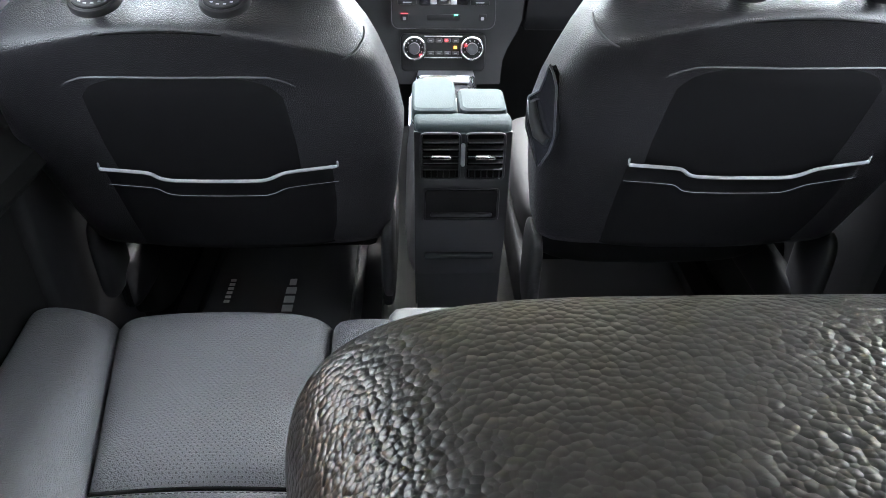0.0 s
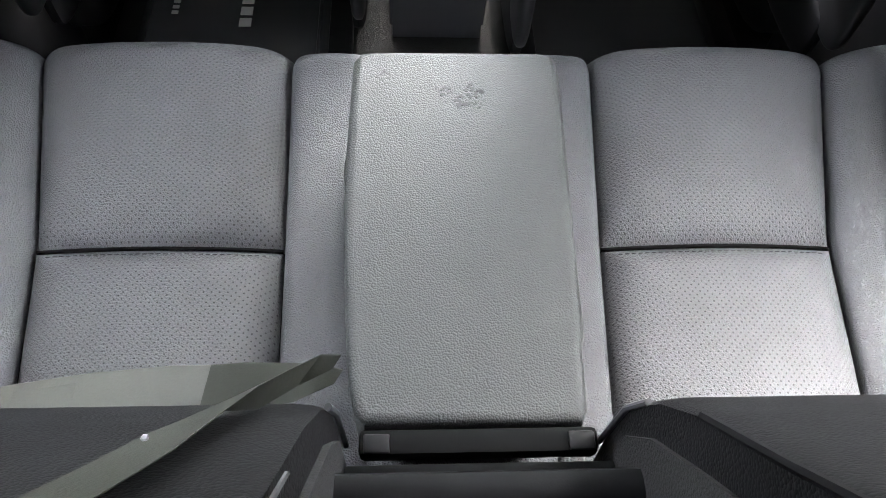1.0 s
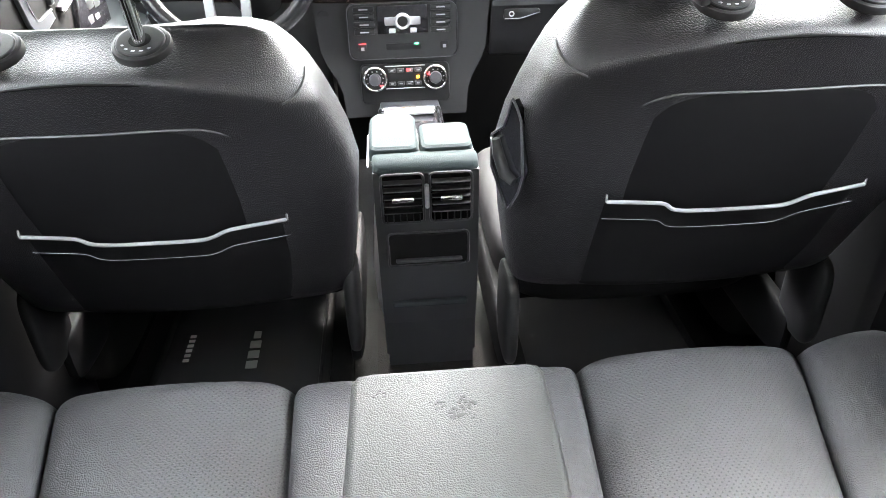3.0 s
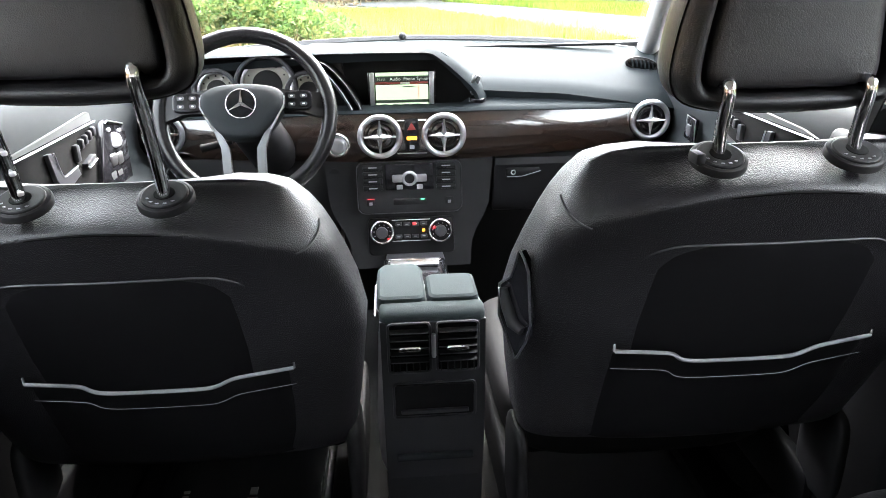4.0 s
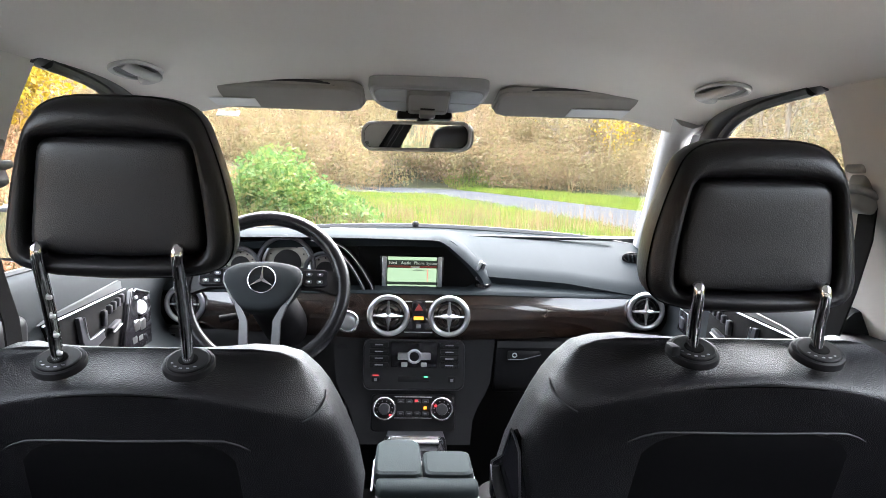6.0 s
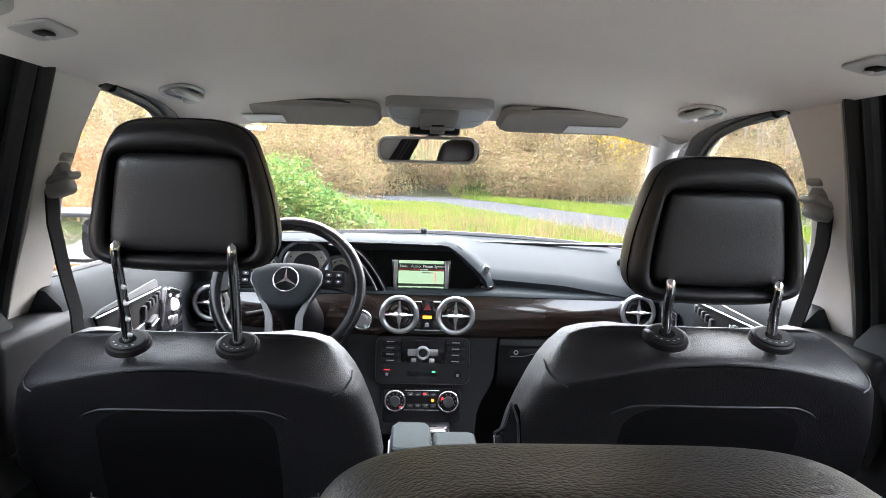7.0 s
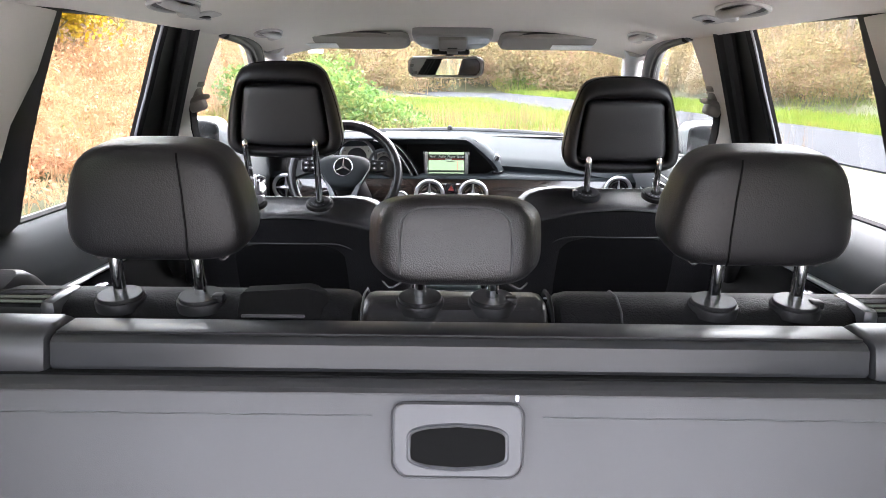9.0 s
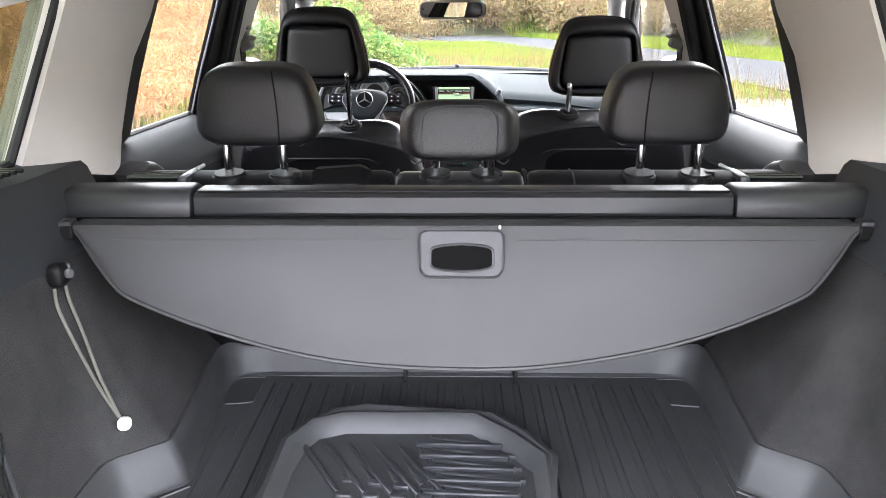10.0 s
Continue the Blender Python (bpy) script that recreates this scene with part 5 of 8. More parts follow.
def rear_headrest(cx, cy, z0, z1, w, d, rods, coarse, wing, label):
    rot = turned('X', 6 if wing is not None else -8)
    cz = (z0 + z1) / 2

    def shape(x, y, z):
        if wing is None:
            k = (0.885 + 0.115 * y) * (1 - 0.09 * max(0, z) ** 3 - 0.05 * max(0, -z) ** 3)
            return x * k, y, z * (1 - 0.07 * x ** 4)
        k = 1.0 - (0.27 if x * wing > 0 else 0.24) * (max(0, z + 0.6) / 1.6) ** 2 - 0.06 * max(0, -z - 0.3) ** 2
        return x * k, y * (1 - 0.2 * max(0, z)), z * (1 - 0.06 * abs(x) ** 3)
    h = part("headrest", pillow((cx, cy, cz), (w, d, z1 - z0), 0.36 if wing is None else 0.32, 0.36 if wing is None else 0.42, 60, 40, shape, rot), LEATHER_BIG if coarse else LEATHER, bench, label)
    if wing is None:
        pts = []
        for x, z in [(-0.061, -0.036), (-0.062, -0.02), (-0.061, 0.012), (-0.056, 0.028), (-0.043, 0.0365), (-0.02, 0.039), (0.02, 0.039), (0.043, 0.0365), (0.056, 0.028), (0.061, 0.012), (0.062, -0.02), (0.061, -0.036)]:
            xn, zn = x / (w / 2) / 0.78, z / ((z1 - z0) / 2)
            cp = abs(math.cos(math.asin(sgnpow(zn, 1 / 0.36)))) ** 0.36
            c2 = min(0.999, abs(xn) / cp) ** (1 / 0.36)
            yn = -cp * math.sqrt(1 - c2 * c2) ** 0.36
            pts.append(Vector((cx, cy, cz)) + rot @ Vector((x, yn * d / 2 - 0.0004, z)))
        part("seam", tube(curve_through(pts, 5), 0.0015, 6), STITCH, h, "raised stitched seam")
    else:
        pts = []
        for i in range(15):
            z = -0.95 + 1.85 * i / 14
            xx = wing * (0.40 + 0.03 * z)
            ph = math.asin(max(-1, min(1, sgnpow(z, 1 / 0.32))))
            cp = abs(math.cos(ph)) ** 0.32
            c2 = min(0.999, abs(xx) / cp) ** (1 / 0.42)
            yy = -cp * math.sqrt(1 - c2 * c2) ** 0.42
            sx, sy, sz = shape(xx, yy, z)
            pts.append(Vector((cx, cy, cz)) + rot @ Vector((sx * w / 2, sy * d / 2 - 0.0006, sz * (z1 - z0) / 2)))
        part("seam", tube(pts, 0.0012, 6), SEAT_BACK, h, "stitched seam")
    for x in rods:
        foot, top = Vector((x, cy + 0.012, 1.20)), Vector((x, cy + 0.002, z0 + 0.02))
        part("rod", tube([foot, top], 0.0075, 14), CHROME, h, "chrome headrest rod")
        bz = part("bezel", disc((x, cy + 0.010, 1.203), (0, -0.12, 1), 0.029, 0.013, bevel=0.004), PLASTIC, h, "black plastic rod collar")
        part("bezel_top", disc((x, cy + 0.0085, 1.2155), (0, -0.12, 1), 0.026, 0.004, bevel=0.0015), PLASTIC, bz)
    part("release_tab", rbox((rods[1] + 0.022, cy + 0.004, 1.2165), (0.014, 0.016, 0.010), 0.003), PLASTIC, h, "black release tab")
    for s in (-1, 1):
        part("cover_loop", tube(curve_through([(cx + s * w * 0.38, cy - 0.02, z0 + 0.004), (cx + s * w * 0.34, cy - 0.022, z0 - 0.003), (cx + s * w * 0.28, cy - 0.02, z0 + 0.003)], 4), 0.0014, 5), STITCH, h)
    return h


rear_headrest(-0.336, 0.105, 1.273, 1.403, 0.204, 0.10, (-0.402, -0.305), False, 1, "black leather outer headrest on chrome rods")
rear_headrest(0.334, 0.105, 1.273, 1.401, 0.204, 0.10, (0.304, 0.401), False, -1, "black leather outer headrest on chrome rods")
rear_headrest(-0.003, 0.108, 1.241, 1.342, 0.218, 0.098, (-0.044, 0.042), True, None, "low grained leather centre headrest")
rb = part("seat_release", loft([[(x, 0.086 + d, 1.198), (x, 0.088 + d, 1.203 + 0.10 * h), (x, 0.100 + d, 1.203 + h), (x, 0.128, 1.203 + 0.95 * h), (x, 0.150, 1.198)] for x, h, d in ((-0.259, 0.010, 0.012), (-0.2565, 0.018, 0.006), (-0.250, 0.0235, 0.001), (-0.176, 0.0285, 0.0), (-0.168, 0.026, 0.002), (-0.158, 0.019, 0.010), (-0.150, 0.006, 0.022))]), BLACK, bench, "gloss black seat-back release box")
part("release_lip", rbox((-0.2135, 0.0858, 1.2022), (0.074, 0.004, 0.0035), 0.001, 1), GRIP, rb, "pale lower lip of the release box")
for s in (-1, 1):
    lt = part("latch", rbox((s * 0.53, 0.12, 1.195), (0.10, 0.06, 0.03), 0.01), PLASTIC, bench, "black plastic seat latch")
    for k in range(3):
        part("latch_bar", tube([(s * 0.485, 0.10 + 0.018 * k, 1.212), (s * 0.575, 0.10 + 0.018 * k, 1.212)], 0.004, 8), GLOSS, lt)
    part("latch_band", rbox((s * 0.475, 0.12, 1.20), (0.02, 0.075, 0.036), 0.008), PLASTIC_GREY, lt)

# seat belt lying over the bench


def ribbon(pts, wid, th=0.0016, twist=None):
    rings = []
    for p, w in zip(pts, wid):
        p, w = Vector(p), Vector(w)
        n = Vector((0, -0.7, 0.7)) * th
        rings.append([p - w, p + w, p + w + n, p - w + n])
    return loft(rings)


belt = thing("seat_belt", (-0.25, 0.37, 0.80), "olive-grey seat belt webbing lying across the rear backrest", "seat belt")
fl = (0.0, 0.024, -0.003)
part("webbing", ribbon([(-0.60, 0.345, 0.79), (-0.50, 0.362, 0.812), (-0.43, 0.366, 0.832), (-0.375, 0.368, 0.849), (-0.30, 0.368, 0.870), (-0.235, 0.367, 0.889), (-0.205, 0.366, 0.899)],
                       [fl, fl, fl, fl, (0.0, 0.024, 0.001), (0.002, 0.022, 0.002), (0.003, 0.019, 0.002)]), WEBBING, belt)
part("webbing", ribbon([(-0.205, 0.366, 0.8992), (-0.18, 0.364, 0.908), (-0.13, 0.360, 0.930), (-0.105, 0.357, 0.947)],
                       [(0.003, 0.019, 0.002), (0.004, 0.018, 0.004), (0.006, 0.012, 0.004), (0.003, 0.004, 0.002)]), WEB_SHADE, belt, "olive webbing near the buckle, darkened for shade")
part("webbing", ribbon([(-0.106, 0.366, 0.951), (-0.125, 0.362, 0.946), (-0.146, 0.348, 0.950), (-0.163, 0.330, 0.985), (-0.172, 0.297, 1.040), (-0.179, 0.268, 1.085), (-0.188, 0.230, 1.152), (-0.192, 0.202, 1.196)],
                       [(0.003, 0.003, 0.004), (0.008, 0.009, 0.005), (0.010, 0.012, 0.004), (0.014, 0.009, -0.004), (0.016, 0.006, -0.004), (0.017, 0.004, -0.003), (0.018, 0.003, -0.002), (0.018, 0.0, 0.0)]), WEB_SHADE, belt, "shoulder webbing running up the backrest, darkened for shade")
part("belt_stop", rbox((-0.176, 0.279, 1.078), (0.0035, 0.003, 0.002), 0.0008, 1), PIPING, belt, "small pale belt stop")

# ---- dashboard ----
dash = thing("dashboard", (0, 2.1, 0.6), "grey-black car dashboard with dark wood veneer and silver round vents", "dashboard")


def pad(u, v):
    x = -0.715 + 1.43 * u
    crown = 1.249 - 0.036 * (abs(x) / 0.7) ** 1.9
    y0 = 2.31 - 0.05 * (abs(x) / 0.7) ** 2
    front_z = 1.163 - 0.07 * max(0.0, x - 0.176) - 0.085 * max(0.0, x - 0.40)
    side = max(0.0, min(1.0, (x - 0.075) / 0.10))
    side = side * side * (3 - 2 * side)
    zl = crown - 0.006 * v
    zr = crown + (front_z - crown) * (0.62 * v + 0.38 * v ** 3)
    z = zl * (1 - side) + zr * side
    if v > 0.9:
        z -= 0.016 * ((v - 0.9) / 0.1) ** 2 * side
    return Vector((x, y0 + (1.972 - y0) * v, z))


part("top_pad", sheet(pad, 160, 40, thick=(0, 0.014, -0.02)), DASH, dash, "soft grey dash pad")
# hood over the instruments and screen: its lip runs flat, then bends down to the ledge
HOOD = curve_through([(-0.62, 0, 1.236), (-0.40, 0, 1.241), (-0.20, 0, 1.243), (-0.02, 0, 1.242), (0.035, 0, 1.240), (0.062, 0, 1.229), (0.103, 0, 1.193), (0.142, 0, 1.157), (0.160, 0, 1.134), (0.166, 0, 1.112)], 6)
rings = []
for i, p in enumerate(HOOD):
    a, b = HOOD[max(0, i - 1)], HOOD[min(len(HOOD) - 1, i + 1)]
    d = (b - a).normalized()
    n = Vector((-d.z, 0, d.x))
    n = n if n.z > 0 or n.x > 0.5 else -n
    th = 0.009 + 0.024 * max(0.0, min(1.0, (p.x - 0.02) / 0.08))
    rings.append([p + Vector((0, 2.06, 0)), p + Vector((0, 1.960, 0)), p + n * th * 0.25 + Vector((0, 1.953, 0)), p + n * th * 0.7 + Vector((0, 1.962, 0)), p + n * th + Vector((0, 1.985, 0)), p + n * (th + 0.006) + Vector((0, 2.10, 0)), p + n * 0.002 + Vector((0, 2.22, 0))])
part("hood", loft(rings), DASH, dash, "soft grey hood above the instruments and the screen")
part("screen_recess", plate([(-0.62, 1.085), (0.185, 1.085), (0.168, 1.125), (0.106, 1.198), (0.064, 1.233), (0.03, 1.242), (-0.62, 1.242)], (0, 2.055, 0), (1, 0, 0), (0, 0, 1), 0.012), PLASTIC, dash, "black recess round the screen")
part("recess_floor", rbox((-0.03, 2.02, 1.098), (0.37, 0.08, 0.012), 0.004), PLASTIC, dash)
for dx, y1, m in ((0.0, 1.948, PLASTIC), (-0.022, 1.940, PLASTIC_GREY)):
    side_line = curve_through([(-0.262 + dx, 0, 1.238), (-0.225 + dx, 0, 1.230), (-0.195 + dx, 0, 1.212), (-0.160 + dx, 0, 1.172), (-0.135 + dx, 0, 1.132), (-0.124 + dx, 0, 1.110)], 6)
    part("binnacle_side", loft([[p + Vector((0, 2.052, 0)), p + Vector((0, y1, 0)), p + Vector((-0.004, y1 - 0.002, 0)), p + Vector((-0.008, y1 + 0.004, -0.002)), p + Vector((-0.008, 2.052, 0))] for p in side_line]), m, dash, "curved black side of the instrument binnacle")
    part("binnacle_edge", tube([p + Vector((-0.002, y1 - 0.003, 0)) for p in side_line[5:]], 0.0012, 6), PIPING, dash, "thin pale edge line")
scr = part("screen", rbox((-0.022, 2.006, 1.150), (0.176, 0.02, 0.092), 0.004), GLOSS, dash, "small colour screen between two grey posts")
for s in (-1, 1):
    part("screen_post", rbox((-0.022 + s * 0.0755, 1.993, 1.150), (0.012, 0.008, 0.088), 0.002, 2), SATIN, scr, "satin grey screen post")
part("status_strip", rbox((-0.022, 1.9945, 1.1885), (0.134, 0.003, 0.009), 0.0008, 1), SCREEN, scr, "pale green status row")
part("screen_head", rbox((-0.022, 1.9945, 1.1765), (0.134, 0.003, 0.013), 0.0008, 1), SCREEN_DARK, scr, "dark menu strip")
part("screen_sub_head", rbox((-0.022, 1.9945, 1.1665), (0.134, 0.003, 0.005), 0.0006, 1), DIM_RED, scr, "dark red strip below the menu")
part("screen_picture", rbox((-0.022, 1.9945, 1.1435), (0.134, 0.003, 0.038), 0.0008, 1), SCREEN, scr, "pale green lit picture")
part("screen_gap", rbox((-0.022, 1.9945, 1.1205), (0.134, 0.003, 0.006), 0.0006, 1), SCREEN_DARK, scr)
part("screen_foot", rbox((-0.022, 1.9945, 1.1125), (0.134, 0.003, 0.008), 0.0006, 1), SCREEN, scr, "pale green key row")


def words(name, body, c, size, ax, ay, material, parent, label=""):
    """A line of lettering, centred at c, as a thin mesh."""
    cu = bpy.data.curves.new(name, 'FONT')
    cu.body = body
    cu.size = size
    cu.align_x, cu.align_y = 'CENTER', 'CENTER'
    cu.resolution_u = 2
    cu.extrude = 0.0002
    tmp = bpy.data.objects.new(name, cu)
    scene.collection.objects.link(tmp)
    dg = bpy.context.evaluated_depsgraph_get()
    me = bpy.data.meshes.new_from_object(tmp.evaluated_get(dg))
    bpy.data.objects.remove(tmp)
    bpy.data.curves.remove(cu)
    bm = bmesh.new()
    bm.from_mesh(me)
    bpy.data.meshes.remove(me)
    ax, ay = Vector(ax).normalized(), Vector(ay).normalized()
    az = ax.cross(ay)
    m = Matrix((ax, ay, az)).transposed().to_4x4()
    bmesh.ops.transform(bm, matrix=Matrix.Translation(c) @ m, verts=bm.verts)
    return part(name, bm, material, parent, label)


for k, w in enumerate(("Navi", "Audio", "Phone", "System")):
    words("menu_word", w, (-0.074 + 0.0355 * k, 1.9922, 1.1765), 0.0115, (1, 0, 0), (0, 0, 1), LABEL, scr, "pale menu word")
part("text_bar", rbox((-0.014, 1.9922, 1.1665), (0.024, 0.001, 0.004), 0.0003, 1), LABEL, scr)
part("text_bar", rbox((-0.006, 1.9922, 1.1575), (0.028, 0.001, 0.0026), 0.0003, 1), PLASTIC_GREY, scr)
for k in range(4):
    part("text_bar", rbox((-0.068 + 0.028 * k, 1.9922, 1.1125), (0.014, 0.001, 0.003), 0.0003, 1), PLASTIC_GREY, scr)
part("cursor_line", rbox((0.020, 1.9922, 1.1435), (0.0012, 0.001, 0.036), 0.0002, 1), RED, scr, "thin red line")

# instrument cluster
part("instrument_panel", rbox((-0.37, 2.03, 1.16), (0.40, 0.02, 0.17), 0.006), PLASTIC, dash, "black instrument panel")
for x, z, r in ((-0.482, 1.160, 0.043), (-0.358, 1.170, 0.060), (-0.256, 1.150, 0.043)):
    dl = part("dial", disc((x, 1.995, z), (0, -1, 0.15), r, 0.006, 40), DIAL, dash, "round pale instrument dial")
    part("dial_centre", disc((x, 1.989, z), (0, -1, 0.15), r * 0.62, 0.003, 32), PLASTIC, dl)
    part("dial_ring", ring_torus((x, 1.985, z), (0, -1, 0.15), r * 1.05, 0.004), SATIN, dl, "satin dial ring")
    for k in range(9):
        a = radians(-30 + 240 * k / 8)
        part("mark", rbox((x + r * 0.84 * math.cos(a), 1.987, z + r * 0.84 * math.sin(a)), (0.004, 0.002, 0.004), 0.0005, 1), PLASTIC, dl)
    part("dial_hood", tube([(x + r * 1.22 * math.cos(radians(a)), 1.965, z + r * 1.22 * math.sin(radians(a))) for a in range(-20, 201, 11)], 0.006, 6), PLASTIC_GREY, dl, "arched dial hood")

# ledge and wood strip
def ledge(u, v):
    """The pale ledge above the wood: highest beside the recess, dying out to the end."""
    x = -0.70 + 1.40 * u
    back = 1.113 + 0.023 * max(0.0, min(1.0, (x - 0.13) / 0.04)) - 0.055 * max(0.0, x - 0.17)
    front = 1.1065 - 0.010 * max(0.0, abs(x) - 0.2) / 0.5
    bow = 0.05 * (abs(x) / 0.69) ** 2.5
    y = 1.938 + bow + (0.062 - 0.6 * bow) * v
    z = front + (back - front) * v ** 0.8 - (0.006 * (1 - v / 0.08) ** 2 if v < 0.08 else 0.0)
    return Vector((x, y, z))


part("ledge", sheet(ledge, 140, 14, thick=(0, 0.006, -0.006)), DASH, dash, "pale soft ledge above the wood")
# Black sheet standing for the shadow between dash pad and ledge.
part("pad_gap_shade", sheet(lambda u, v: Vector((0.165 + 0.53 * u, 1.994 + 0.012 * v, 1.10 + 0.066 * v - 0.075 * max(0.0, u - 0.1) * v)), 30, 4, thick=(0, 0.006, 0)), BLACK, dash, "black sheet for the shade in the gap below the dash pad")


def wood(u, v):
    x = -0.69 + 1.38 * u
    zt = 1.106 - 0.012 * max(0, abs(x) - 0.2) / 0.5
    zb = 0.972 + 0.026 * min(1, abs(x) / 0.69)
    z = zb + (zt - zb) * v
    return Vector((x, 1.944 - 0.016 * math.sin(math.pi * v) + 0.05 * (abs(x) / 0.69) ** 2.5, z))


part("wood_strip", sheet(wood, 60, 12, thick=(0, 0.03, 0)), WOOD, dash, "glossy dark burr wood veneer")


def vent(x, y, z, r):
    v = part("vent", disc((x, y + 0.014, z), (0, -1, 0), r * 0.95, 0.006, 40), GLOSS, dash, "round silver air vent")
    part("vent_rim", ring_torus((x, y - 0.004, z), (0, -1, 0), r * 0.93, r * 0.14, 48, 12), SATIN, v, "satin silver vent ring")
    for rr in (0.35, 0.6):
        part("vent_ring", ring_torus((x, y + 0.004, z), (0, -1, 0), r * rr, 0.0022, 32, 6), PLASTIC, v)
    for a in range(0, 360, 90):
        d = Vector((math.cos(radians(a)), 0, math.sin(radians(a))))
        q = Vector((-d.z, 0, d.x))
        rings = []
        for t, w in ((0.0, 0.16), (0.25, 0.11), (0.5, 0.06), (0.75, 0.05)):
            c = Vector((x, y - 0.010, z)) + d * r * t
            rings.append([c + q * r * w, c + Vector((0, -0.006, 0)), c - q * r * w, c + Vector((0, 0.006, 0))])
        part("vent_vane", loft(rings), SATIN, v, "silver cross vane")
    return v


vent(-0.083, 1.925, 1.045, 0.053)
vent(0.078, 1.925, 1.045, 0.053)
vent(0.620, 1.958, 1.061, 0.050)
vent(-0.620, 1.958, 1.061, 0.050)
pn = part("hazard_panel", rbox((-0.003, 1.926, 1.045), (0.036, 0.012, 0.084), 0.003), GLOSS, dash, "black switch strip between the vents")
part("hazard_switch", plate([(-0.011, -0.008), (0.011, -0.008), (0, 0.011)], (-0.003, 1.9195, 1.068), (1, 0, 0), (0, 0, 1), 0.002), DIM_RED, pn, "red hazard triangle")
part("amber_text_bar", rbox((-0.003, 1.9195, 1.039), (0.026, 0.002, 0.009), 0.0005, 1), AMBER, pn, "amber airbag warning light")
part("lock_switch", rbox((-0.003, 1.9195, 1.017), (0.012, 0.002, 0.010), 0.0005, 1), PIPING, pn)
for z in (1.083, 1.0):
    part("bright_line", rbox((-0.003, 1.924, z), (0.075, 0.005, 0.0025), 0.0008, 1), SATIN, dash)
st = part("start_switch", ring_torus((-0.190, 1.928, 1.025), (0, -1, 0), 0.026, 0.005), CHROME, dash, "chrome ring of the ignition switch")
part("start_knob", disc((-0.190, 1.935, 1.025), (0, -1, 0), 0.022, 0.014, bevel=0.007), SATIN, st, "satin ignition knob")
# lower dash and glovebox
part("lower_dash", sweep_x([(1.972, 0.965), (1.975, 0.99), (2.08, 0.99), (2.10, 0.82), (2.02, 0.82), (1.99, 0.86)], 0.19, 0.69, 0.01, steps=8), LOWER, dash, "dark grey lower dashboard")
part("knee_cover", sweep_x([(1.968, 0.975), (1.975, 0.99), (2.08, 0.99), (2.12, 0.66), (2.05, 0.65), (1.99, 0.76)], -0.69, -0.20, 0.02, steps=8), LOWER, dash, "dark grey knee cover below the wheel")
gb = part("glovebox_lid", sweep_x([(1.964, 0.978), (1.954, 0.972), (1.950, 0.955), (1.957, 0.944), (1.972, 0.870), (1.984, 0.826), (1.996, 0.818), (2.02, 0.82), (2.02, 0.978)], 0.212, 0.682, 0.005, steps=6), LOWER, dash, "dark glovebox lid with a rolled upper edge")
lt = part("glovebox_latch", plate([(-0.046, -0.010), (-0.046, 0.009), (-0.040, 0.012), (0.040, 0.012), (0.046, 0.006), (0.020, -0.008), (0.0, -0.012), (-0.038, -0.013)], (0.289, 1.9605, 0.933), (1, 0, 0), (0, 0.1, 1), 0.008, 0.002), PLASTIC, gb, "black glovebox latch")
part("latch_edge", tube([(0.245, 1.951, 0.9225), (0.285, 1.951, 0.9225), (0.334, 1.951, 0.936)], 0.0011, 6), PIPING, lt)
part("latch_lock", ring_torus((0.262, 1.951, 0.934), (0, -1, 0), 0.0055, 0.0016, 20, 8), SATIN, gb, "small bright lock")
part("side_switch", rbox((0.715, 1.93, 1.03), (0.02, 0.03, 0.05), 0.004), PLASTIC, dash)
part("light_switch", ring_torus((-0.60, 1.955, 0.955), (0, -1, 0), 0.026, 0.004), CHROME, dash, "chrome ring of the light switch")
part("light_knob", disc((-0.60, 1.962, 0.955), (0, -1, 0), 0.022, 0.014), PLASTIC, dash)
part("small_switch", rbox((-0.66, 1.96, 0.965), (0.028, 0.01, 0.028), 0.003), PLASTIC, dash)
part("round_socket", disc((-0.205, 1.956, 0.945), (0, -1, 0), 0.016, 0.006), PLASTIC, dash, "black round blanking cap")
cg = part("corner_grille", pillow((0.640, 2.116, 1.184), (0.088, 0.026, 0.034), 0.85, 0.85, 32, 12, None, turned('Y', 10)), BLACK, dash, "black slatted demister vent")
part("grille_rim", tube([(0.640 + 0.043 * math.cos(a), 2.105, 1.186 + 0.017 * math.sin(a) - 0.0075 * math.cos(a)) for a in [2 * math.pi * k / 28 for k in range(28)]], 0.0022, 6, closed=True), PLASTIC, cg)
for k in range(6):
    part("slat", rbox((0.612 + 0.0115 * k, 2.1015, 1.1905 - 0.002 * k), (0.0035, 0.006, 0.022 + 0.004 * (k in (2, 3))), 0.001, 1, turned('Y', -14)), DASH, cg, "grey grille slat")
part("sensor", pillow((-0.01, 2.27, 1.262), (0.022, 0.02, 0.022), 1, 1, 14, 10), PLASTIC, dash, "small black light sensor")
for x0, x1 in ((-0.27, -0.13), (0.13, 0.60)):
    part("demist_slot", rbox(((x0 + x1) / 2, 2.235, 1.245 if x0 < 0 else 1.232), (x1 - x0, 0.02, 0.008), 0.002), PLASTIC, dash, "black demister slot")
mt = thing("phone_mount", (0.171, 1.99, 1.122), "small black clamp mount standing on the dash ledge", "phone mount")
part("mount_foot", disc((0.171, 1.975, 1.119), (0, -0.1, 1), 0.022, 0.010), GLOSS, mt)
part("mount_ball", pillow((0.173, 1.972, 1.138), (0.026, 0.026, 0.026), 1, 1, 16, 12), PLASTIC, mt)
part("mount_arm", rbox((0.164, 1.97, 1.160), (0.012, 0.014, 0.05), 0.004, 2, turned('Y', 22)), PLASTIC_GREY, mt)
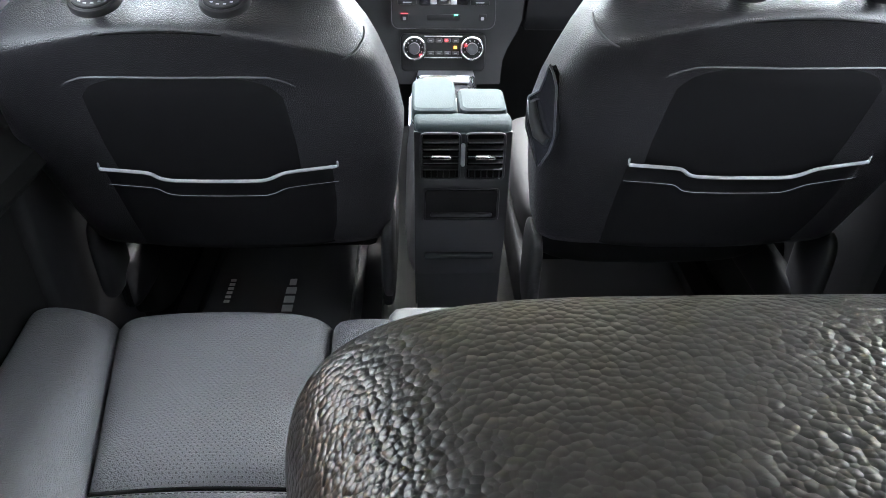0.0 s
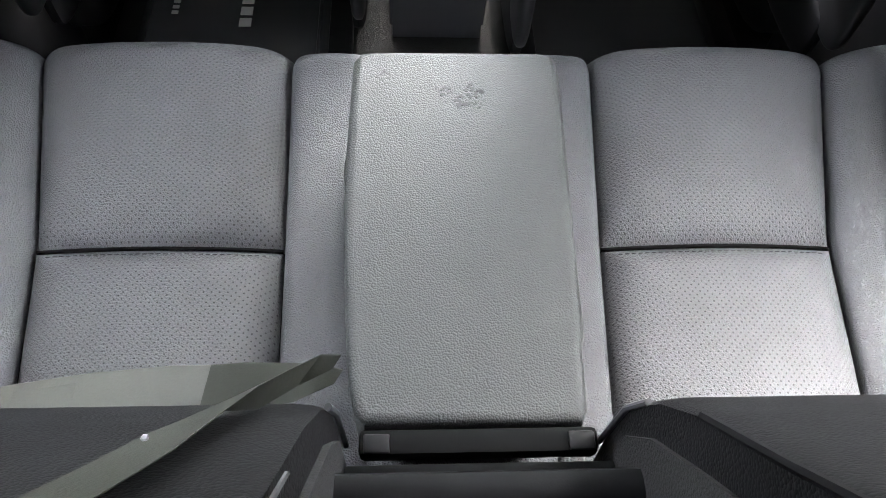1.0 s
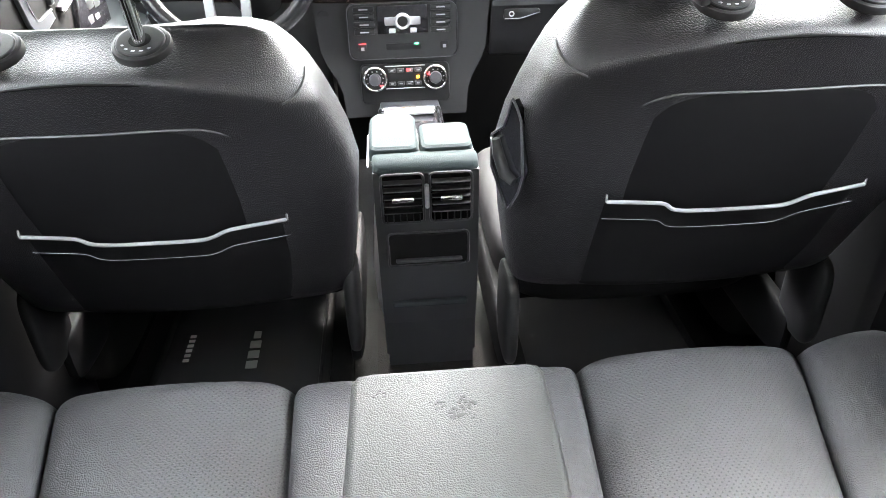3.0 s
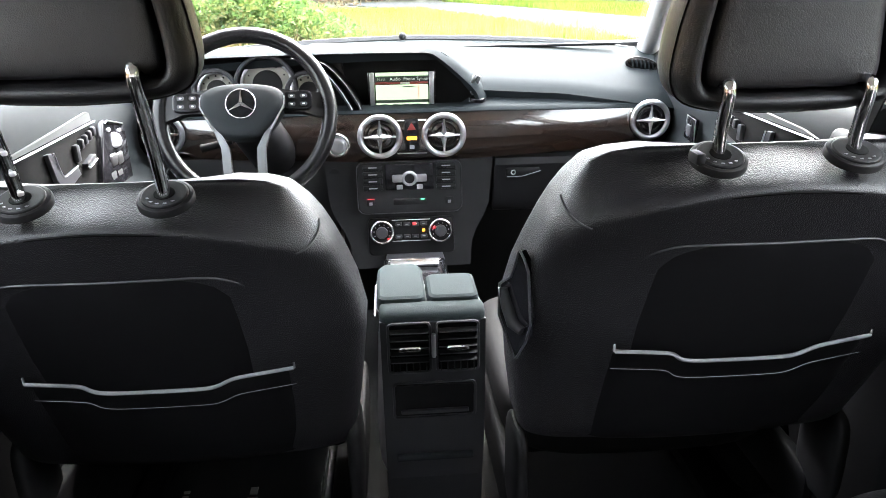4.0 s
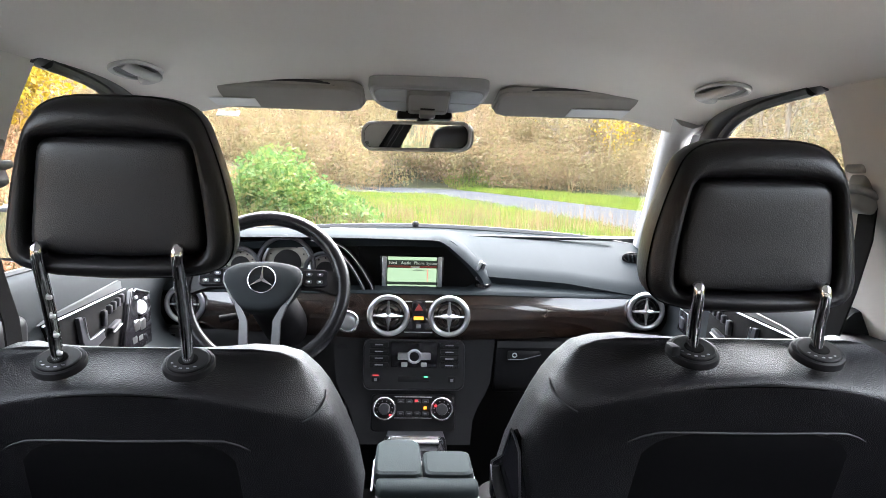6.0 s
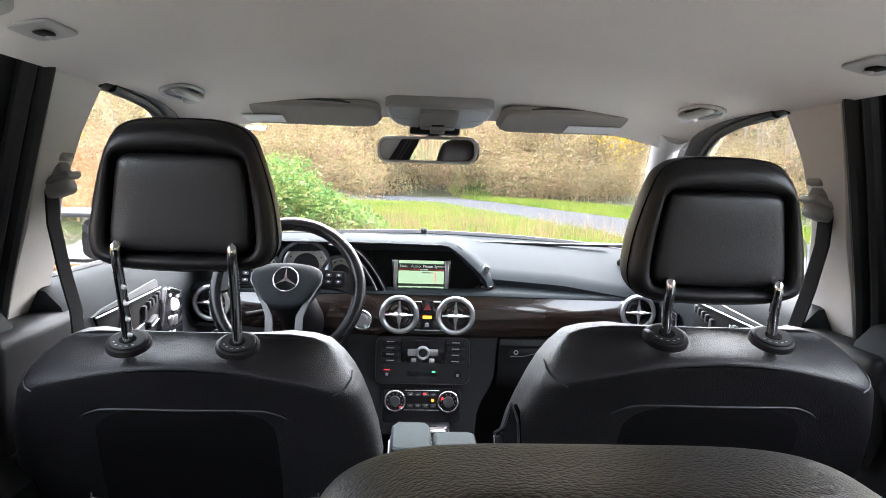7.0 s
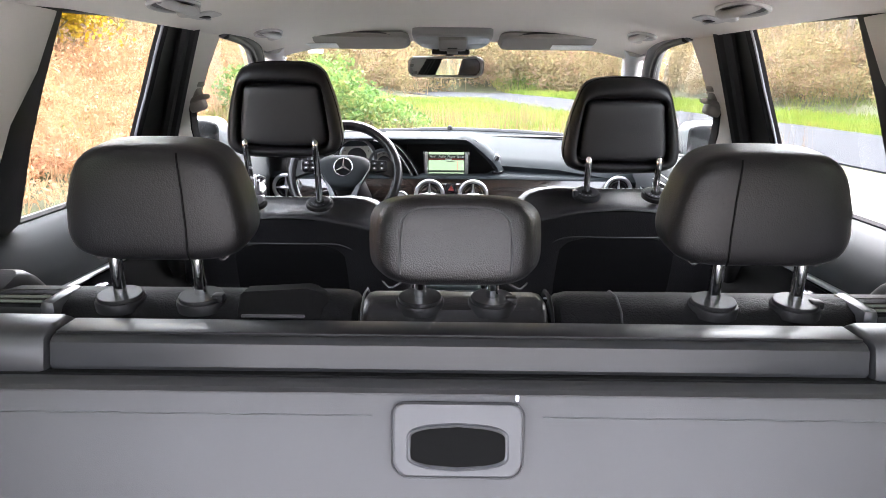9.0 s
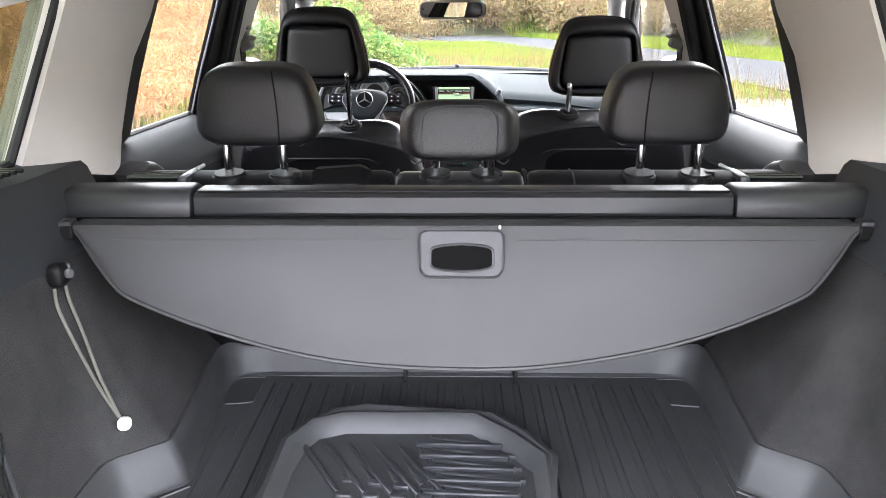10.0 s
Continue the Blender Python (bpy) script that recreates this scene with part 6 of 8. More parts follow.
part("mount_clip", rbox((0.158, 1.966, 1.176), (0.008, 0.02, 0.03), 0.003, 2, turned('Y', 30)), SATIN, mt)

# centre stack
stack = thing("centre_stack", (-0.012, 1.95, 0.70), "dark grey centre stack with radio keys and climate dials", "control panel")
part("stack_body", loft([[(-0.012 - w, y0, z), (-0.012 + w, y0, z), (-0.012 + w, 2.05, z), (-0.012 - w, 2.05, z)] for w, y0, z in [(0.154, 1.900, 0.70), (0.160, 1.918, 0.76), (0.172, 1.928, 0.79), (0.196, 1.938, 0.83), (0.208, 1.942, 0.86), (0.213, 1.948, 0.92), (0.219, 1.953, 0.987)]]), LOWER, stack)
rd = part("radio", plate(rounded_rect(0.272, 0.135, 0.02), (-0.012, 1.938, 0.910), (1, 0, 0), (0, 0.10, 1), 0.010, 0.004), LOWER, stack, "dark grey radio panel")
part("radio_rim", tube([(-0.012 + x, 1.9275 + 0.10 * (z - 0.0), 0.910 + z) for x, z in rounded_rect(0.270, 0.133, 0.02)], 0.0010, 6, closed=True), PLASTIC_GREY, rd)
part("radio_window", rbox((-0.012, 1.929, 0.938), (0.125, 0.006, 0.070), 0.003), GLOSS, rd, "gloss black radio display")
for sx in (-1, 1):
    for k in range(4):
        part("key", rbox((-0.012 + sx * 0.094, 1.928 - 0.001 * k, 0.965 - 0.018 * k), (0.05, 0.006, 0.013), 0.002), PLASTIC, rd, "black radio key")
        part("key_mark", rbox((-0.012 + sx * 0.094, 1.9245 - 0.001 * k, 0.965 - 0.018 * k), (0.022, 0.001, 0.003), 0.0003, 1), PIPING, rd)
part("menu_bar", rbox((-0.012, 1.924, 0.935), (0.088, 0.006, 0.020), 0.006, 2), SATIN, rd, "silver menu bar")
part("menu_ring", ring_torus((-0.012, 1.921, 0.935), (0, -1, 0), 0.016, 0.004), SATIN, rd, "silver menu ring")
part("menu_knob", disc((-0.012, 1.924, 0.935), (0, -1, 0), 0.013, 0.006), PLASTIC, rd)
for sx in (-1, 1):
    part("phone_key", rbox((-0.012 + sx * 0.026, 1.924, 0.912), (0.016, 0.004, 0.012), 0.003), SATIN, rd, "silver telephone key")
part("switch_row", rbox((-0.012, 1.926, 0.872), (0.088, 0.006, 0.018), 0.003), PLASTIC, rd)
part("green_light", rbox((0.020, 1.9225, 0.879), (0.010, 0.001, 0.004), 0.0004, 1), GREEN, rd, "green indicator")
part("red_light", rbox((-0.114, 1.9245, 0.880), (0.018, 0.001, 0.006), 0.0004, 1), RED, rd, "red seat heating light")
for sx in (-1, 1):
    part("seat_heat_key", rbox((-0.012 + sx * 0.102, 1.926, 0.872), (0.022, 0.006, 0.020), 0.003), PLASTIC, rd)
    part("key_mark", rbox((-0.012 + sx * 0.102, 1.9225, 0.870), (0.008, 0.001, 0.008), 0.0003, 1), PIPING, rd)
cl = part("climate_panel", plate(rounded_rect(0.226, 0.098, 0.012), (-0.012, 1.926, 0.779), (1, 0, 0), (0, 0.18, 1), 0.010, 0.004), PLASTIC, stack, "black climate panel")
for sx in (-1, 1):
    kx = -0.012 + sx * 0.0765
    part("climate_ring", ring_torus((kx, 1.905, 0.797), (0, -1, 0.15), 0.0285, 0.0035), CHROME, cl, "chrome ring of the climate dial")
    part("climate_knob", disc((kx, 1.914, 0.797), (0, -1, 0.15), 0.027, 0.008), PLASTIC, cl)
    part("knob_cap", disc((kx, 1.905, 0.797), (0, -1, 0.15), 0.015, 0.010), PLASTIC_GREY, cl)
    for k in range(10):
        a = radians(-60 + 300 * k / 9)
        part("temp_mark", rbox((kx + 0.021 * math.cos(a), 1.9045, 0.797 + 0.021 * math.sin(a)), (0.0028, 0.001, 0.0028), 0.0003, 1), PIPING, cl)
part("temp_light", rbox((-0.0765 + 0.004, 1.904, 0.779), (0.008, 0.002, 0.006), 0.0006, 1), RED, cl, "red temperature mark")
part("temp_light", rbox((0.0475, 1.904, 0.806), (0.006, 0.002, 0.006), 0.0006, 1), RED, cl, "red temperature mark")
part("red_light", rbox((-0.004, 1.910, 0.817), (0.008, 0.001, 0.006), 0.0005, 1), RED, cl, "red indicator")
part("amber_light", rbox((0.020, 1.913, 0.797), (0.008, 0.001, 0.008), 0.0005, 1), AMBER, cl, "amber indicator")
for row, z in ((0, 0.815), (1, 0.781)):
    for k in range(4):
        part("climate_key", rbox((-0.045 + 0.022 * k, 1.914, z), (0.018, 0.004, 0.010), 0.0015, 1), PLASTIC_GREY, cl)
        part("key_mark", rbox((-0.045 + 0.022 * k, 1.9115, z), (0.008, 0.001, 0.003), 0.0003, 1), PIPING, cl)
for z in (0.827, 0.769):
    part("bright_line", rbox((-0.012, 1.912, z), (0.10, 0.002, 0.0016), 0.0005, 1), SATIN, cl)

# steering wheel
wc = Vector((-0.356, 1.66, 1.150))
ax_w = Vector((0, -0.90, 0.43)).normalized()
wheel = thing("steering_wheel", tuple(wc), "black leather steering wheel with silver spokes and a round badge", "steering wheel")
part("rim", ring_torus(wc, ax_w, 0.174, 0.0165, 72, 16, 0.95), RIM, wheel, "black leather rim")
qx = Vector((1, 0, 0))
qy = ax_w.cross(qx).normalized()
if qy.z < 0:
    qy = -qy


def on_wheel(x, y, h=0.0):
    return wc + qx * x + qy * y + ax_w * h


hub = [(1.1 * a, 0.86 * b) for a, b in [(-0.075, 0.045), (-0.05, 0.062), (0, 0.068), (0.05, 0.062), (0.075, 0.045), (0.078, 0.01), (0.05, -0.045), (0.03, -0.062), (0, -0.066), (-0.03, -0.062), (-0.05, -0.045), (-0.078, 0.01)]]
hub = [(p.x, p.y) for p in curve_through([(x, y, 0) for x, y in hub + hub[:1]], 5)][:-1]
part("airbag_cover", loft([[on_wheel(x * k, y * k, h) for x, y in hub] for k, h in ((0.98, 0.0), (1.0, 0.022), (0.985, 0.032), (0.95, 0.039), (0.88, 0.0435), (0.72, 0.0455), (0.40, 0.046))]), PLASTIC_SOFT, wheel, "dark soft airbag cover")
bd = part("badge", ring_torus(on_wheel(0, 0.012, 0.047), ax_w, 0.030, 0.0013), CHROME, wheel, "round chrome badge")
part("badge_disc", disc(on_wheel(0, 0.012, 0.040), ax_w, 0.031, 0.006), PLASTIC, bd)
for a in (90, 210, 330):
    d = (math.cos(radians(a)), math.sin(radians(a)))
    part("badge_ray", plate([(-d[1] * 0.004, d[0] * 0.004), (d[1] * 0.004, -d[0] * 0.004), (d[0] * 0.029, d[1] * 0.029)], on_wheel(0, 0.012, 0.046), qx, qy, 0.003), CHROME, bd)
for s in (-1, 1):
    part("lower_spoke", loft([[on_wheel(s * (x - w), y, h), on_wheel(s * (x + w), y, h), on_wheel(s * (x + w), y, h - 0.012), on_wheel(s * (x - w), y, h - 0.012)]
                              for x, y, w, h in [(0.080, 0.035, 0.0025, 0.036), (0.082, 0.008, 0.003, 0.038), (0.052, -0.040, 0.005, 0.037), (0.036, -0.075, 0.0085, 0.030), (0.033, -0.165, 0.0095, 0.006)]]), SPOKE, wheel, "silver lower spoke running up beside the airbag cover")
    part("side_spoke", loft([[on_wheel(s * x, y0, h), on_wheel(s * x, y1, h), on_wheel(s * x, y1, h - 0.02), on_wheel(s * x, y0, h - 0.02)]
                             for x, y0, y1, h in [(0.06, 0.0, 0.05, 0.03), (0.12, 0.0, 0.042, 0.02), (0.165, -0.012, 0.045, 0.008)]]), PLASTIC, wheel, "black side spoke with keys")
    ks = part("key_pad", plate(rounded_rect(0.058, 0.040, 0.010), on_wheel(s * 0.112, 0.022, 0.022), qx, qy, 0.008, 0.003), GLOSS, wheel)
    for k in range(4):
        part("wheel_key", plate(rounded_rect(0.014, 0.008, 0.003), on_wheel(s * 0.112 + 0.024 * ((k % 2) - 0.5), 0.022 + 0.017 * ((k // 2) - 0.5), 0.0295), qx, qy, 0.002), PLASTIC_GREY, ks)
        part("key_mark", plate(rounded_rect(0.005, 0.003, 0.001), on_wheel(s * 0.112 + 0.024 * ((k % 2) - 0.5), 0.022 + 0.017 * ((k // 2) - 0.5), 0.0316), qx, qy, 0.0006), LABEL, ks)
    part("spoke_edge", tube([on_wheel(s * 0.084, 0.03, 0.034), on_wheel(s * 0.084, 0.01, 0.037), on_wheel(s * 0.058, -0.04, 0.038)], 0.002, 6), SATIN, wheel, "bright edge of the airbag cover")
    if s < 0:
        part("stalk", tube([on_wheel(-0.04, -0.04, -0.05), on_wheel(-0.105, -0.055, -0.05)], [0.007, 0.009], 10), SEAT_BACK, wheel, "black column stalk")
part("column", tube([wc - ax_w * 0.01, wc - ax_w * 0.14, wc - ax_w * 0.34], [0.05, 0.055, 0.06], 20), PLASTIC, wheel, "black steering column cover")

# ---- centre console ----
con = thing("centre_console", (0, 1.5, 0.50), "grey-black centre console with split armrest lid and rear vents", "centre console")
part("console_body", loft([[(-0.082 - t, y, 0.50), (-0.084, y, zt - 0.02), (-0.078, y, zt), (0.068, y, zt), (0.075, y, zt - 0.02), (0.073 + t, y, 0.50)] for y, zt, t in [(1.165, 0.905, 0.0), (1.20, 0.912, 0.002), (1.30, 0.905, 0.004), (1.36, 0.80, 0.02), (1.50, 0.745, 0.03), (1.92, 0.735, 0.03)]]), PLASTIC_GREY, con)
for x0, x1, y0, y1, e in ((-0.090, -0.012, 1.170, 1.335, 0.6), (-0.009, 0.074, 1.170, 1.272, 0.35)):
    out = rounded_rect(x1 - x0, y1 - y0, 0.014, 6, (x0 + x1) / 2, (y0 + y1) / 2)
    if e > 0.5:
        out = [(x, y if y < 1.29 else 1.29 + (y - 1.29) * math.sqrt(max(0.0, 1 - ((x + 0.051) / 0.041) ** 2))) for x, y in out]
    lid = part("armrest_lid", plate(out, (0, 0, 0.910), (1, 0, 0), (0, 1, 0), 0.028, 0.009), LID, con, "grey leather armrest lid")
    part("lid_seam", tube([(x, y, 0.914) for x, y in [(cx0 * 1.0, cy0) for cx0, cy0 in out]], 0.002, 6, closed=True), STITCH, lid)
part("lid_edge", tube([(-0.094, 1.18, 0.905), (-0.094, 1.30, 0.905), (-0.085, 1.34, 0.90)], 0.0016, 6), SATIN, con, "bright edge beside the armrest")
part("lid_edge", tube([(0.079, 1.18, 0.905), (0.079, 1.27, 0.905)], 0.0016, 6), SATIN, con, "bright edge beside the armrest")
part("rear_crown", sweep_x([(1.129, 0.914), (1.131, 0.921), (1.139, 0.928), (1.155, 0.932), (1.174, 0.930), (1.185, 0.924), (1.185, 0.90), (1.140, 0.90)], -0.086, 0.078, 0.010, steps=4), LID, con, "pale lit crown of the console end")
end = part("rear_panel", loft([[(-0.086, y, z), (0.078, y, z), (0.078, 1.20, z), (-0.086, 1.20, z)] for y, z in [(1.175, 0.52), (1.165, 0.60), (1.14, 0.70), (1.133, 0.80), (1.13, 0.916)]]), PLASTIC_GREY, con, "dark grey console end panel")
for sx in (-1, 1):
    vx = -0.004 + sx * 0.0375
    vt = part("rear_vent", rbox((vx, 1.140, 0.873), (0.066, 0.03, 0.086), 0.006), BLACK, con, "black slatted rear air vent")
    part("vent_frame", tube([(vx + x, 1.1245, 0.873 + z) for x, z in rounded_rect(0.0655, 0.0855, 0.007, 4)], 0.0021, 8, closed=True), PLASTIC_GREY, vt, "grey vent frame")
    for k in range(5):
        z = 0.904 - 0.0125 * k
        part("vent_slat", rbox((vx, 1.1225, z), (0.060, 0.013, 0.0026), 0.001, 2, turned('X', 14)), LOWER, vt)
        part("slat_edge", tube([(vx - 0.029, 1.1160, z - 0.0014), (vx + 0.029, 1.1160, z - 0.0014)], 0.0009, 6), PLASTIC_GREY, vt)
    for k in range(6):
        part("vent_fin", rbox((vx - 0.026 + 0.0104 * k, 1.1255, 0.840), (0.0018, 0.008, 0.016), 0.0006, 1), LOWER, vt)
    part("vent_tab", rbox((vx, 1.1125, 0.8775), (0.034, 0.008, 0.0085), 0.002, 2, turned('X', -20)), CHROME, vt, "chrome vent slider")
part("vent_wheel", rbox((-0.004, 1.121, 0.878), (0.007, 0.012, 0.040), 0.003), SATIN, con, "small grey vent wheel")
part("rear_tray", plate(rounded_rect(0.128, 0.062, 0.006), (-0.004, 1.134, 0.777), (1, 0, 0), (0, -0.12, 1), 0.006, 0.002), PLASTIC, con, "black rear storage tray")
part("tray_rim", tube([(-0.004 + x, 1.128, 0.777 + y) for x, y in rounded_rect(0.13, 0.064, 0.006, 4)], 0.0022, 6, closed=True), PLASTIC_GREY, con)
part("tray_lip", rbox((-0.004, 1.122, 0.760), (0.108, 0.008, 0.006), 0.002), PLASTIC_GREY, con, "tray lip")
part("foot_ridge", rbox((-0.004, 1.146, 0.656), (0.13, 0.012, 0.012), 0.004), PLASTIC_SOFT, con)
part("cup_frame", tube([(-0.01 + x, 1.72 + y, 0.755) for x, y in rounded_rect(0.145, 0.17, 0.012, 4)], 0.005, 8, closed=True), CHROME, con, "chrome frame round the cup tray")
part("cup_tray", rbox((-0.01, 1.72, 0.742), (0.14, 0.165, 0.016), 0.004), GLOSS, con, "gloss black cup tray")
part("cup_lid", rbox((-0.01, 1.78, 0.757), (0.12, 0.03, 0.008), 0.003), SATIN, con, "bright tray lid edge")

# ---- headlining fittings ----
for s in (-1, 1):
    vis = thing("sun_visor", (s * 0.345, 1.62, 1.55), "beige fabric sun visor folded up, with a white label", "sun visor", "sun visors")
    pts = rounded_rect(0.46, 0.165, 0.035, 6)
    x0 = s * 0.372
    part("visor_board", plate([(x, y) for x, y in pts], (x0, 1.585, 1.5825), (1, 0, 0), (0, 0.985, -0.175), -0.016, 0.006), VISOR, vis)
    part("visor_edge", tube([Vector((x0, 1.585, 1.580)) + Vector((x, y * 0.985, -0.175 * y)) for x, y in pts], 0.006, 6, closed=True), VISOR, vis)
    part("warning_label", rbox((x0 + s * 0.02 - 0.03, 1.600, 1.5595), (0.125, 0.06, 0.002), 0.0006, 1, turned('X', -10)), LABEL, vis, "white warning label")
    part("visor_arm", tube([(s * 0.53, 1.645, 1.56), (s * 0.545, 1.65, 1.575)], 0.006, 8), BEIGE, vis)
    # The shadow line round the folded visor, laid in as a dark tube.
    part("visor_shadow", tube(curve_through([(x0 + s * 0.17, 1.502, 1.594), (x0, 1.502, 1.595), (x0 - s * 0.12, 1.500, 1.596), (x0 - s * 0.188, 1.508, 1.590), (x0 - s * 0.203, 1.56, 1.578), (x0 - s * 0.205, 1.60, 1.568)], 5), 0.0032, 8), SEAL, vis, "dark tube for the shadow line along the folded visor")
    # grab handles and coat hooks
    for ym, xx in ((1.30, 0.500), (0.56, 0.475)):
        g = thing("grab_handle", (s * xx, ym, 1.57), "pale grey folding grab handle sunk in the roof edge", "grab handle", "grab handles")
        tilt = turned('Y', s * 15)
        o = Vector((s * xx, ym, roof_z(xx, ym) - 0.0015))
        oval = [(0.027 * sgnpow(math.cos(a), 0.8), 0.078 * sgnpow(math.sin(a), 0.8)) for a in [2 * math.pi * k / 32 for k in range(32)]]
        # Flush dark oval that paints the shade inside the handle's hollow.
        part("handle_recess", plate(oval, o, tilt @ Vector((1, 0, 0)), tilt @ Vector((0, 1, 0)), -0.002), PLASTIC_GREY, g, "dark plate for the shade in the hollow behind the handle")
        part("recess_rim", tube([o + tilt @ Vector((x * 1.04, y * 1.02, -0.001)) for x, y in oval], 0.0045, 8, closed=True), GREYLT, g)
        bar = [(-0.004, -0.074, -0.001), (-0.010, -0.055, -0.008), (-0.012, 0.0, -0.011), (-0.010, 0.050, -0.010), (0.0, 0.070, -0.003)]
        part("handle_bar", tube(curve_through([o + tilt @ Vector((s * x, y, z)) for x, y, z in bar], 6), 0.0085, 12), GREYLT, g, "pale grey handle bar")
        part("handle_mount", pillow(o + tilt @ Vector((0, 0.060, -0.006)), (0.040, 0.036, 0.020), 0.6, 0.8, 24, 12, None, tilt), GREYLT, g)
    hk = thing("coat_hook", (s * 0.49, 0.757, 1.565), "grey plastic coat hook with a dark slot on the roof edge", "coat hook", "coat hooks")
    part("hook_plate", pillow((s * 0.49, 0.757, 1.584), (0.05, 0.085, 0.007), 0.5, 0.35, 24, 10, None, turned('Y', s * 12)), GREYLT, hk)
    part("hook_slot", pillow((s * 0.49, 0.757, 1.5805), (0.020, 0.032, 0.006), 0.7, 0.7, 16, 8), PLASTIC, hk, "dark slot")
    part("hook", pillow((s * 0.487, 0.768, 1.578), (0.010, 0.016, 0.006), 0.7, 0.7, 12, 8), GREYLT, hk)

oc = thing("overhead_console", (-0.005, 1.56, 1.54), "grey overhead lamp console with clear lenses", "overhead console")
shell_out = curve_through([(0, -0.078, 0), (0.085, -0.078, 0), (0.112, -0.070, 0), (0.120, -0.04, 0), (0.112, 0.02, 0), (0.095, 0.055, 0), (0.06, 0.072, 0), (0, 0.078, 0)], 5)
shell_out = [(p.x, p.y) for p in shell_out] + [(-p.x, p.y) for p in reversed(shell_out[1:-1])]
drop = Vector((0, 0.97, -0.24)).normalized()
part("console_shell", plate(shell_out, (-0.005, 1.545, 1.598), (1, 0, 0), drop, -0.030, 0.010), OVERHEAD, oc)
for s in (-1, 1):
    lens = [(x * 0.90, y * 0.86) for x, y in shell_out if s * x > 0.048] + [(s * 0.044, -0.066), (s * 0.044, 0.060)]
    lens.sort(key=lambda q: math.atan2(q[1], q[0] - s * 0.075))
    part("lamp_lens", plate(lens, Vector((-0.005, 1.545, 1.569)), (1, 0, 0), drop, -0.003, 0.0012), LENS, oc, "pale milky map light lens")
    part("lens_bar", rbox((-0.005 + s * 0.076, 1.548, 1.5655), (0.060, 0.004, 0.002), 0.0006, 1), OVERHEAD, oc)
mp = part("middle_panel", plate(rounded_rect(0.082, 0.120, 0.010), Vector((-0.005, 1.540, 1.569)), (1, 0, 0), drop, -0.010, 0.003), TAUPE, oc, "taupe centre panel with switches")
for k in (-1, 1):
    part("lamp_switch", rbox((-0.005 + 0.026 * k, 1.574, 1.5505), (0.020, 0.014, 0.004), 0.0015, 2, turned('X', -14)), TAUPE, mp)
part("sensor_slot", rbox((-0.005, 1.560, 1.5535), (0.030, 0.008, 0.003), 0.001, 1, turned('X', -14)), PLASTIC, mp, "dark slot")
part("mirror_socket", rbox((-0.005, 1.580, 1.546), (0.034, 0.03, 0.014), 0.004, 2, turned('X', -14)), TAUPE, mp)
mir = thing("rear_view_mirror", (-0.02, 1.60, 1.475), "black framed rear-view mirror hanging below the roof console", "mirror")
mo = rounded_rect(0.242, 0.058, 0.022, 7)
mx = Vector((1, -0.36, 0)).normalized()
mz = Vector((0, -0.05, 1)).normalized()
part("mirror_shell", plate(mo, (-0.02, 1.612, 1.500), mx, mz, 0.028, 0.008), PLASTIC, mir)
part("mirror_glass", plate([(x * 0.94, y * 0.84) for x, y in mo], Vector((-0.02, 1.612, 1.500)) + mx.cross(mz) * 0.0285, mx, mz, 0.0015), MIRROR, mir, "silver mirror glass")
part("mirror_rim", tube([Vector((-0.02, 1.612, 1.500)) + mx.cross(mz) * 0.027 + mx * x * 0.985 + mz * y * 0.96 for x, y in mo], 0.004, 6, closed=True), GREYLT, mir, "grey mirror rim")
part("mirror_arm", tube([(-0.015, 1.61, 1.51), (-0.012, 1.615, 1.54), (-0.01, 1.60, 1.575)], [0.012, 0.014, 0.02], 10), PLASTIC, mir, "black mirror arm")
part("sensor_box", rbox((-0.01, 1.63, 1.545), (0.12, 0.05, 0.018), 0.006), PLASTIC, mir, "black sensor box")
solid("paper_sticker", rbox((-0.455, 1.742, 1.545), (0.05, 0.002, 0.022), 0.0006, 1, turned('X', -58)), LABEL, "small white sticker on the windscreen", "sticker")

# outside mirrors
for s in (-1, 1):
    om = thing("door_mirror", (s * 0.90, 1.77, 1.15), "silver outside door mirror with dark glass", "door mirror", "door mirrors")
    part("mirror_shell", pillow((s * 0.90, 1.82, 1.255), (0.22, 0.13, 0.145), 0.5, 0.4, 36, 20), SILVER_PAINT, om)
    part("mirror_frame", pillow((s * 0.90, 1.768, 1.255), (0.20, 0.06, 0.128), 0.4, 0.35, 36, 16), PLASTIC, om)
    part("mirror_glass", plate(rounded_rect(0.17, 0.105, 0.02), (s * 0.90, 1.739, 1.255), (1, s * -0.12, 0), (0, 0, 1), 0.003), MIRROR, om, "mirror glass")
    part("mirror_foot", rbox((s * 0.79, 1.83, 1.205), (0.10, 0.06, 0.04), 0.012), PLASTIC, om)

# front floor mat with a print
fm = thing("floor_mat", (-0.40, 1.30, 0.39), "black rubber floor mat with pale printed letters, under the driver seat", "floor mat")
part("mat_sheet", plate(rounded_rect(0.42, 0.62, 0.05, 6), (-0.40, 1.35, 0.383), (1, 0, 0), (0, 1, 0), 0.010, 0.003), RUBBER, fm)
part("mat_ridge", tube([(-0.40 + x, 1.40 + y, 0.394) for x, y in rounded_rect(0.34, 0.40, 0.03, 5)], 0.004, 6, closed=True), RUBBER, fm)
for k, w in enumerate((0.024, 0.024, 0.024, 0.016)):
    part("print_bar", rbox((-0.378, 1.318 + 0.033 * k, 0.394), (w, 0.024, 0.002), 0.0006, 1), PRINT, fm, "pale printed mark")
for k in range(6):
    part("print_bar", rbox((-0.52, 1.345 + 0.016 * k, 0.394), (0.013, 0.009, 0.002), 0.0005, 1), PRINT, fm, "pale printed mark")
